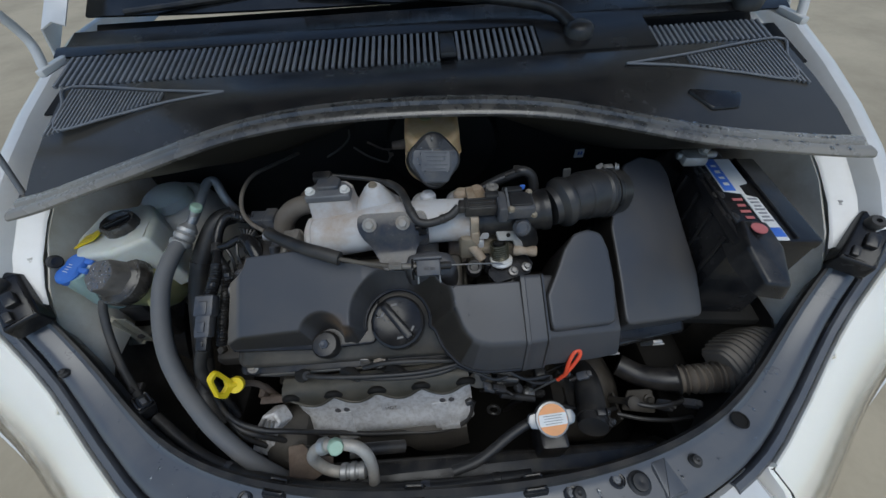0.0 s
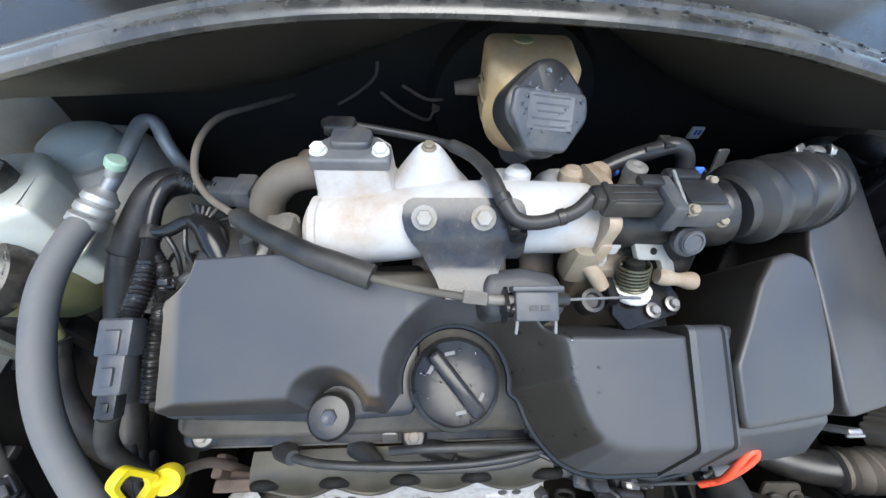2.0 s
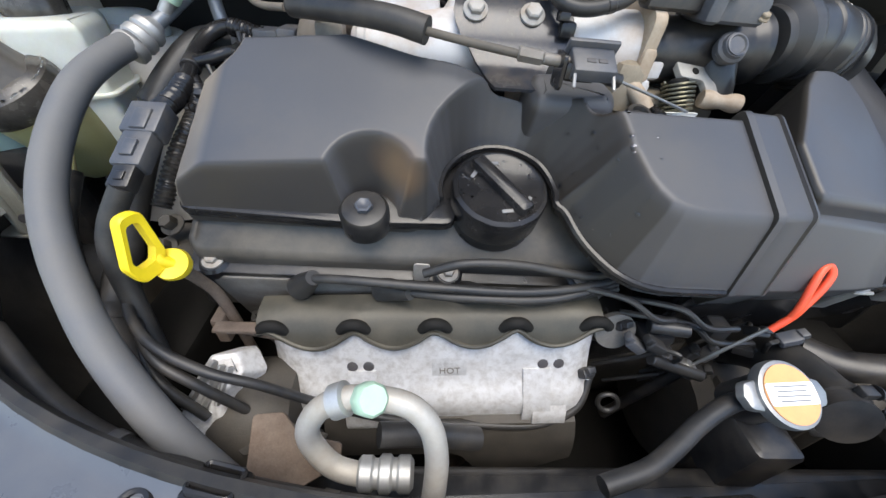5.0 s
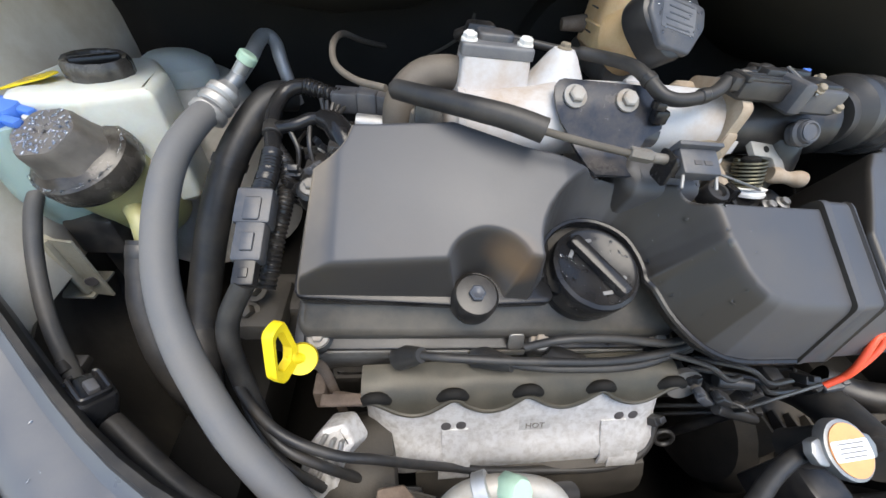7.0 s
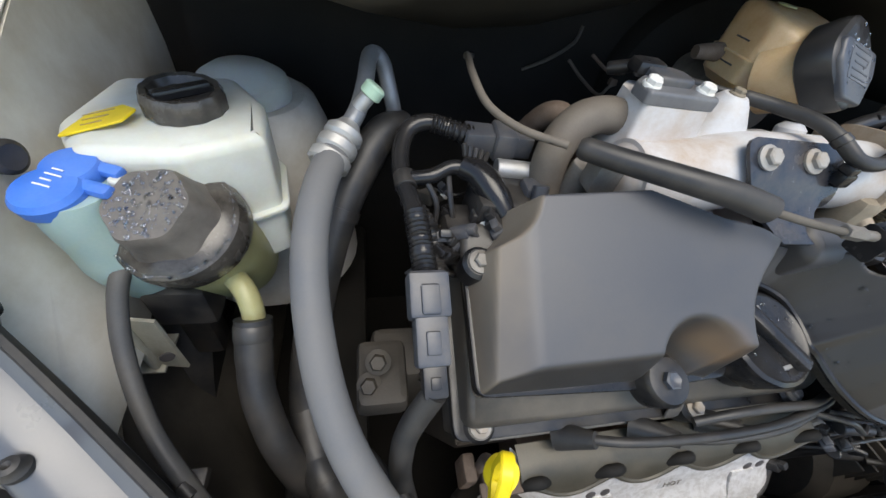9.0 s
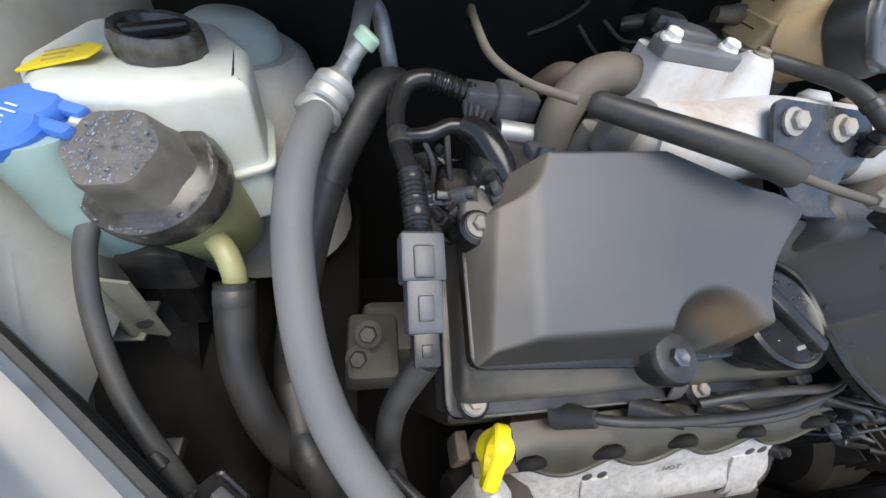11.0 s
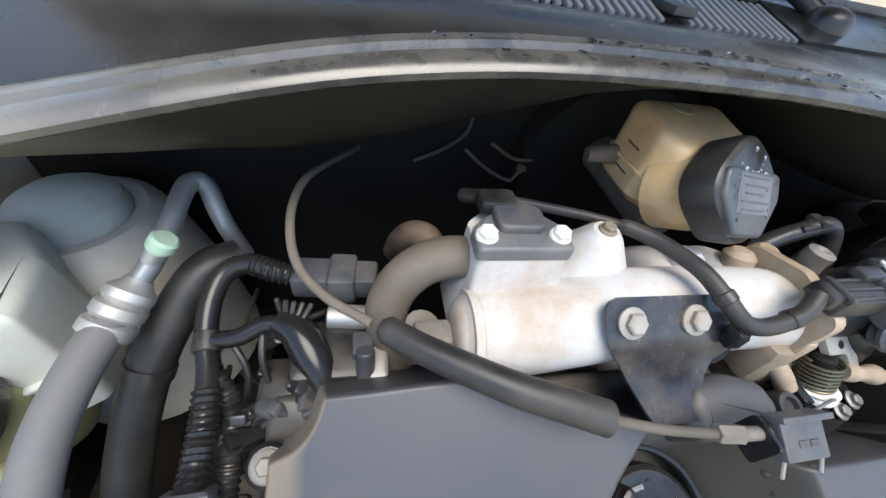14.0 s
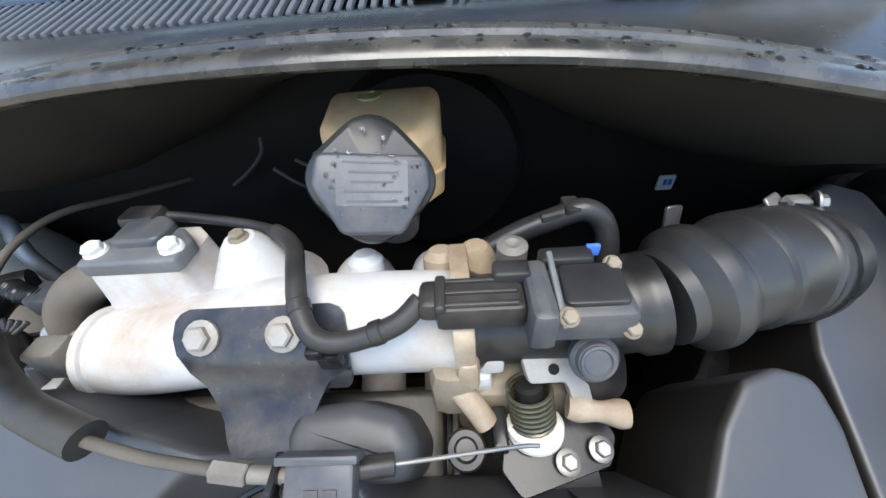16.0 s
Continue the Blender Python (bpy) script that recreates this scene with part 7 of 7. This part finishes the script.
for i in range(15):
    m = frame_at((rng.uniform(-0.375, -0.300), rng.uniform(0.565, 0.655), rng.uniform(0.700, 0.738)), (rng.uniform(-1, 1), rng.uniform(-0.8, 0.3), rng.uniform(0.1, 1)))
    k = rng.uniform(0.7, 1.3)
    bit = part("small_plug", join(box(0, 0, 0, 0.014 * k, 0.010 * k, 0.020, 0.002, m), box(0, 0.002, 0.013, 0.010 * k, 0.007, 0.008, 0.0015, m)), M[("sleek", "gloss_black", "connector")[i % 3]], loom)
    if i % 5 == 2:
        part("white_latch", box(0.003, -0.005 * k, 0.004, 0.005, 0.003, 0.009, 0.0008, m), M["white_plastic"], bit)
    part("thin_wire", tube([m @ Vector((0, 0, -0.008)), m @ Vector((rng.uniform(-0.02, 0.02), 0.010, -0.020)), m @ Vector((rng.uniform(-0.03, 0.03), 0.02, -0.05))], 0.0022, 7), M["black"], loom)
inj = solo("injector_rail_end", join(rod((-0.305, 0.638, 0.752), (-0.262, 0.634, 0.752), 0.010, 16), box(-0.268, 0.600, 0.742, 0.018, 0.030, 0.018, 0.003), box(-0.296, 0.580, 0.738, 0.024, 0.012, 0.014, 0.003)), M["alloy"], "pale alloy fuel rail end behind the top cover", "fuel rail")
part("rail_clip", join(box(-0.278, 0.610, 0.752, 0.016, 0.020, 0.012, 0.003), rod((-0.276, 0.585, 0.735), (-0.276, 0.600, 0.764), 0.007, 12)), M["connector"], inj)
part("rail_spacer", join(box(-0.290, 0.620, 0.742, 0.020, 0.014, 0.010, 0.002), box(-0.318, 0.590, 0.722, 0.016, 0.016, 0.020, 0.003)), M["white_plastic"], inj)

solo("coil_pack", join(box(-0.30, 0.612, 0.715, 0.06, 0.05, 0.07, 0.006), box(-0.34, 0.60, 0.70, 0.03, 0.04, 0.05, 0.005)), M["black"], "black coil and plug cluster beside the cylinder head", "coil pack")

heater = thing("air_hose", (-0.43, 0.52, 0.60), "thick black rubber heater hose beside the air conditioning hose", "hose")
HEAT = [(-0.385, 0.705, 0.748), (-0.405, 0.690, 0.750), (-0.424, 0.665, 0.733), (-0.446, 0.630, 0.698), (-0.464, 0.588, 0.645), (-0.476, 0.545, 0.585), (-0.478, 0.506, 0.545), (-0.468, 0.472, 0.532), (-0.4556, 0.442, 0.528), (-0.43, 0.41, 0.49)]
part("hose", tube(HEAT, 0.0168, 22), M["dark_rubber"], heater)
part("clamp", lathe([(0.0171, -0.005), (0.0186, -0.005), (0.0186, 0.005), (0.0171, 0.005)], 26, frame_at(HEAT[3], (-0.32, -0.62, -0.72))), M["black"], heater)
part("sleeve", tube([HEAT[6], HEAT[7], HEAT[8]], 0.0182, 22), M["dark_rubber"], heater)
sh = solo("steering_hose", tube([(-0.515, 0.549, 0.650), (-0.5145, 0.527, 0.628), (-0.512, 0.505, 0.606), (-0.504, 0.484, 0.580), (-0.494, 0.467, 0.555), (-0.478, 0.450, 0.51), (-0.46, 0.44, 0.42)], lambda s: 0.0148 if s < 0.14 else 0.0142, 20), M["dark_rubber"], "black rubber steering fluid hose bending down", "hose")
vh = solo("vent_hose", tube([(-0.584, 0.590, 0.706), (-0.598, 0.566, 0.692), (-0.602, 0.543, 0.666), (-0.596, 0.513, 0.636), (-0.578, 0.476, 0.608), (-0.545, 0.436, 0.590), (-0.502, 0.390, 0.578), (-0.46, 0.362, 0.57)], 0.0066, 14), M["sleek_grey"], "slim black hose running down to the front panel", "hose")
part("end_band", lathe([(0.0146, -0.007), (0.0153, -0.006), (0.0153, 0.006), (0.0146, 0.007)], 24, frame_at((-0.515, 0.541, 0.642), (0, 0.7, 0.7))), M["sleek"], sh, "flat rubber end band")
part("end_sleeve", rod((-0.586, 0.587, 0.704), (-0.597, 0.569, 0.694), 0.0076, 14, 0.002), M["dark_rubber"], vh)
part("clip", join(rod((-0.556, 0.444, 0.5935), (-0.547, 0.435, 0.590), 0.0078, 14), box(-0.548, 0.448, 0.586, 0.014, 0.014, 0.010, 0.002)), M["black"], vh)
mount = solo("engine_mount", join(bolt((-0.423, 0.492, 0.606), (-0.1, -0.5, 0.85), 0.008, 0.014), bolt((-0.415, 0.505, 0.628), (-0.1, -0.5, 0.85), 0.008, 0.014), box(-0.41, 0.505, 0.594, 0.05, 0.07, 0.03, 0.008), box(-0.39, 0.53, 0.55, 0.06, 0.06, 0.10, 0.01)), M["grime"], "grimy rusty engine mount with two studs", "engine mount")
alt = thing("alternator", (-0.28, 0.35, 0.42), "dusty grey alloy alternator behind the radiator", "alternator")
part("body", lathe([(0.02, 0), (0.052, 0.006), (0.06, 0.02), (0.06, 0.06), (0.052, 0.075), (0.02, 0.08)], 28, frame_at((-0.33, 0.372, 0.475), (1, 0.1, 0))), M["grime"], alt)
cm_ = frame_at((-0.318, 0.374, 0.535), (-0.25, -0.60, 0.76))
part("rear_cover", prism([(-0.020, -0.040), (0.012, -0.046), (0.026, -0.020), (0.020, 0.004), (0.028, 0.026), (0.006, 0.042), (-0.014, 0.032), (-0.026, 0.004)], -0.02, lambda x, y: 0.010 + 0.006 * math.sin(x * 140) * math.cos(y * 110), 0.006, 3, cm_, r=0.009, taper=0.004), M["shield"], alt, "pale dusty ribbed end casting")
for i in range(3):
    part("casting_rib", box(-0.010 + 0.012 * i, 0.004 * i, 0.012, 0.004, 0.05 - 0.008 * i, 0.008, 0.0015, cm_ @ Matrix.Rotation(radians(-12 + 9 * i), 4, "Z")), M["alloy"], alt)
part("serrated_plate", prism([(-0.05 + 0.012 * k, -0.016 + (0.005 if k % 2 else 0)) for k in range(8)] + [(0.040, 0.016), (-0.046, 0.020)], 0, 0.004, 0.001, 1, frame_at((-0.255, 0.335, 0.515), (-0.1, -0.45, 0.88)), r=0.001), M["sooty"], alt, "rusty serrated plate")
part("bracket", join(box(-0.306, 0.412, 0.576, 0.040, 0.012, 0.005, 0.002), rod((-0.318, 0.424, 0.560), (-0.268, 0.418, 0.556), 0.005), box(-0.330, 0.432, 0.556, 0.012, 0.024, 0.034, 0.003)), M["rust"], alt, "dusty brown bracket")
for q in (((-0.42, 0.45, 0.590), (-0.385, 0.405, 0.598), (-0.350, 0.376, 0.597), (-0.307, 0.362, 0.584), (-0.27, 0.362, 0.565), (-0.235, 0.366, 0.532), (-0.195, 0.370, 0.500), (-0.15, 0.368, 0.488), (-0.08, 0.366, 0.486), (-0.01, 0.366, 0.488), (0.03, 0.376, 0.505), (0.045, 0.40, 0.53)), ((-0.42, 0.45, 0.570), (-0.385, 0.405, 0.585), (-0.350, 0.370, 0.588), (-0.317, 0.358, 0.570), (-0.285, 0.357, 0.525), (-0.262, 0.358, 0.485)), ((-0.42, 0.45, 0.55), (-0.385, 0.40, 0.57), (-0.350, 0.362, 0.568), (-0.318, 0.350, 0.53))):
    part("wire", tube(q, 0.0044, 10), M["dark_rubber"], alt)
part("plug", join(box(-0.238, 0.346, 0.490, 0.030, 0.020, 0.022, 0.006), box(-0.226, 0.340, 0.496, 0.012, 0.012, 0.014, 0.003)), M["black"], alt)
part("plug_face", box(-0.236, 0.3345, 0.488, 0.016, 0.003, 0.007, 0.001), M["white_plastic"], alt)
fl = solo("front_loom", tube([(-0.49, 0.392, 0.590), (-0.42, 0.344, 0.572), (-0.36, 0.316, 0.564), (-0.29, 0.295, 0.560), (-0.20, 0.279, 0.558), (-0.10, 0.271, 0.558), (0.0, 0.270, 0.560), (0.12, 0.276, 0.560)], 0.0090, 14), M["dark_rubber"], "black sleeved loom along the front panel", "wiring loom")
solo("pipe_fitting", join(rod((0.085, 0.415, 0.597), (0.12, 0.408, 0.600), 0.0075), box(0.10, 0.42, 0.575, 0.034, 0.024, 0.02, 0.004), rod((0.09, 0.395, 0.57), (0.15, 0.39, 0.55), 0.006), box(0.16, 0.42, 0.59, 0.02, 0.02, 0.02, 0.004)), M["sleek"], "small grimy fitting below the intake elbow", "fitting")

for i, (p, q) in enumerate((((-0.36, 0.316, 0.564), (-0.35, 0.3125, 0.5635)), ((-0.20, 0.279, 0.558), (-0.188, 0.277, 0.558)), ((-0.05, 0.270, 0.559), (-0.036, 0.270, 0.559)), ((0.06, 0.273, 0.560), (0.072, 0.2735, 0.560)))):
    part("tape_band", rod(p, q, 0.0102, 14), M["black"] if i % 2 else M["connector"], fl)

# small wiring and fittings below the intake elbow
harness = thing("engine_front_harness", (0.06, 0.41, 0.50), "tangle of small black connectors and wires below the intake elbow", "wiring loom")
rng = random.Random(21)
for i in range(13):
    x, y, z = 0.015 + 0.018 * i + 0.01 * rng.random(), 0.398 + 0.035 * rng.random(), 0.50 + 0.10 * rng.random()
    m = frame_at((x, y, z), (rng.uniform(-1, 1), rng.uniform(-0.6, 0.2), rng.uniform(0.1, 1)))
    con = part("connector", join(box(0, 0, 0, 0.013, 0.010, 0.020, 0.002, m), box(0, 0.003, 0.012, 0.009, 0.007, 0.008, 0.0015, m)), M["sleek" if i % 3 else "connector"], harness)
    if i % 4 == 1:
        part("pin", box(0, -0.0055, 0.002, 0.004, 0.002, 0.005, 0.0005, m), M["white_plastic"], con)
    part("wire", tube([m @ Vector((0, 0, -0.008)), m @ Vector((rng.uniform(-0.01, 0.01), 0.006, -0.022)), (x + rng.uniform(-0.04, 0.04), y + 0.02, z - 0.05 - 0.04 * rng.random())], 0.0024, 7), M["dark_rubber"], harness)
for x0, x1, z0 in ((0.01, 0.10, 0.632), (0.05, 0.17, 0.622), (0.06, 0.20, 0.600)):
    part("wire", tube([(x0, 0.428, z0), ((x0 + x1) / 2 - 0.01, 0.412, z0 + 0.004), ((x0 + x1) / 2 + 0.02, 0.404, z0 - 0.012), (x1, 0.410, z0 - 0.020)], 0.0030, 8), M["sleek"], harness)
ringm = frame_at((0.085, 0.398, 0.475), (-0.2, -0.9, 0.4))
part("wire_loop", tube([ringm @ Vector((0.011 * math.cos(a), 0.011 * math.sin(a), 0)) for a in (i * 0.42 for i in range(16))], 0.0030, 8), M["sleek"], harness)

# thin wires on the bulkhead behind the manifold
bulk = thing("bulkhead_wiring", (-0.08, 0.83, 0.75), "thin dusty brown wires clipped to the dark bulkhead", "wiring")
for pts, mat in (([(-0.16, 0.838, 0.790), (-0.132, 0.832, 0.770), (-0.097, 0.832, 0.753), (-0.084, 0.832, 0.768), (-0.045, 0.834, 0.775), (-0.001, 0.838, 0.757)], "brown"), ([(-0.13, 0.838, 0.80), (-0.095, 0.832, 0.784), (-0.056, 0.832, 0.788), (-0.02, 0.838, 0.78)], "rust"), ([(-0.22, 0.84, 0.77), (-0.19, 0.834, 0.79), (-0.165, 0.834, 0.812), (-0.16, 0.838, 0.83)], "sooty")):
    part("wire", tube(pts, 0.0022, 7), M[mat], bulk)
part("wire_clip", box(-0.084, 0.834, 0.772, 0.012, 0.008, 0.010, 0.002), M["rust"], bulk)

# heater pipe elbow by the bulkhead
hp = thing("heater_pipe", (-0.22, 0.70, 0.70), "dusty brown heater pipe elbow near the bulkhead", "pipe")
part("elbow", tube([(-0.205, 0.690, 0.74), (-0.214, 0.694, 0.768), (-0.222, 0.700, 0.780), (-0.234, 0.708, 0.776), (-0.242, 0.72, 0.755), (-0.245, 0.74, 0.72)], 0.0125, 16), M["rust"], hp)
part("clamp", lathe([(0.0128, -0.004), (0.0142, -0.004), (0.0142, 0.004), (0.0128, 0.004)], 20, frame_at((-0.212, 0.693, 0.763), (-0.3, 0.15, 1))), M["steel"], hp)

# vertical tab behind the bellows
solo("pipe_bracket", join(plate([(-0.006, -0.02), (0.006, -0.02), (0.007, 0.018), (-0.007, 0.018)], 0.003, frame_at((0.238, 0.690, 0.792), (0.1, -1, 0.3)), r=0.003), rod((0.236, 0.695, 0.70), (0.238, 0.692, 0.78), 0.006)), M["steel"], "small upright steel pipe bracket at the bulkhead", "bracket")

# sensor cable looping over the manifold
sensor_cable = solo("sensor_cable", tube([(0.036, 0.579, 0.844), (0.022, 0.570, 0.836), (-0.005, 0.565, 0.829), (-0.025, 0.568, 0.830), (-0.036, 0.584, 0.838), (-0.043, 0.606, 0.842), (-0.055, 0.636, 0.839), (-0.075, 0.656, 0.837), (-0.10, 0.668, 0.836), (-0.13, 0.674, 0.838), (-0.158, 0.677, 0.841), (-0.178, 0.676, 0.844)], lambda s: 0.0062 if s < 0.62 else 0.0040, 12), M["dark_rubber"], "black taped sensor cable looping over the pale manifold", "cable")
for p, q in (((-0.034, 0.580, 0.8365), (-0.037, 0.587, 0.839)), ((0.015, 0.568, 0.834), (0.008, 0.567, 0.832))):
    part("tape_band", rod(p, q, 0.0072, 12), M["black"], sensor_cable)


def beads(n, where, size, seed):
    """Small standing water drops: where(rng) gives a place and its normal."""
    rng = random.Random(seed)
    bm = bmesh.new()
    for _ in range(n):
        p, nn = where(rng)
        r = size * (0.45 + 1.1 * rng.random() ** 2)
        m = frame_at(p, nn) @ Matrix.Rotation(rng.random() * 6.28, 4, "Z")
        sx_ = 1 + 0.5 * rng.random()
        loops = [[m @ Vector((sx_ * r * k * math.cos(a), r * k * math.sin(a), r * h)) for a in (math.pi * i / 4 for i in range(8))] for k, h in ((1.0, -0.05), (0.92, 0.22), (0.62, 0.42), (0.15, 0.5))]
        rings(bm, loops)
    return bm


def on_seal(rng):
    x = -0.36 + 0.96 * rng.random() ** 0.7
    a = rng.choice((0.003, 0.010, 0.017, 0.017, 0.026, 0.033))
    h = {0.003: 0.0095, 0.010: 0.0104, 0.017: 0.0066, 0.026: 0.0128, 0.033: 0.0124}[a]
    return seal_at(x) + Vector((0, a + 0.001 * rng.random(), h)), (0, -0.1, 1)


tagged(part("water_drops", beads(340, on_seal, 0.0023, 3), M["water"], seal_strip, "clear standing water drops"), kind="stuff")


def on_panel(rng):
    p, nn = ROW[rng.randrange(5, len(ROW) - 5)]
    w = table(abs(p.x), BREADTH)[0]
    f = 0.3 + 0.5 * rng.random()
    return p + nn * (w * f) + Vector((0, 0, 0.0035)), (0, 0, 1)


tagged(part("water_drops", beads(60, on_panel, 0.0017, 5), M["water"], front_panel, "clear standing water drops"), kind="stuff")


def on_disc(m, r0, r1, h):
    def where(rng):
        a, r = rng.random() * 6.283, r0 + (r1 - r0) * rng.random() ** 0.5
        return m @ Vector((r * math.cos(a), r * math.sin(a), h)), m.to_3x3() @ Vector((0, 0, 1))
    return where


tagged(part("water_drops", beads(60, on_disc(om, 0.008, 0.036, 0.0105), 0.0011, 7), M["water"], oil_cap, "small water drops"), kind="stuff")
tagged(part("water_drops", beads(220, on_disc(sm, 0.0, 0.025, 0.7638), 0.0011, 9), M["water"], steering, "small water drops"), kind="stuff")
tagged(part("water_drops", beads(240, on_disc(sm, 0.034, 0.043, 0.7335), 0.0012, 10), M["water"], steering, "small water drops"), kind="stuff")
tagged(part("water_drops", beads(60, on_disc(bcm, 0.0, 0.030, 0.0158), 0.0012, 11), M["water"], brake, "small water drops"), kind="stuff")

def on_elbow(rng):
    x, y = -0.018 + 0.06 * rng.random() ** 1.4, -0.035 + 0.11 * rng.random()
    d = depth_in(x, y, COVER)
    x, y = (x, y) if d > 0.002 else (0.02, 0.02 + 0.05 * rng.random())
    g = [cover_height(x + a, y + b, depth_in(x + a, y + b, COVER)) for a, b in ((-0.002, 0), (0.002, 0), (0, -0.002), (0, 0.002))]
    h = cover_height(x, y, depth_in(x, y, COVER))
    return EM @ Vector((x, y, h)), EM.to_3x3() @ Vector(((g[0] - g[1]) / 0.004, (g[2] - g[3]) / 0.004, 1))


tagged(part("water_drops", beads(34, on_elbow, 0.0016, 13), M["water"], air, "scattered water drops"), kind="stuff")

# final seats of a few things
exhaust.rotation_euler = (0, radians(-4.4), 0)
for ob, step in ((exhaust, (0.006, 0.0, 0.011)), (steering, (0.004, 0.011, 0.000)), (brake, (0.003, 0.005, 0.006)), (washer, (0.010, 0.0, 0.0)), (shelf, (-0.014, 0.020, -0.028)), (mount, (0.005, 0.019, -0.024)), (battery, (-0.042, 0.0, 0.0))):
    ob.location += Vector(step)
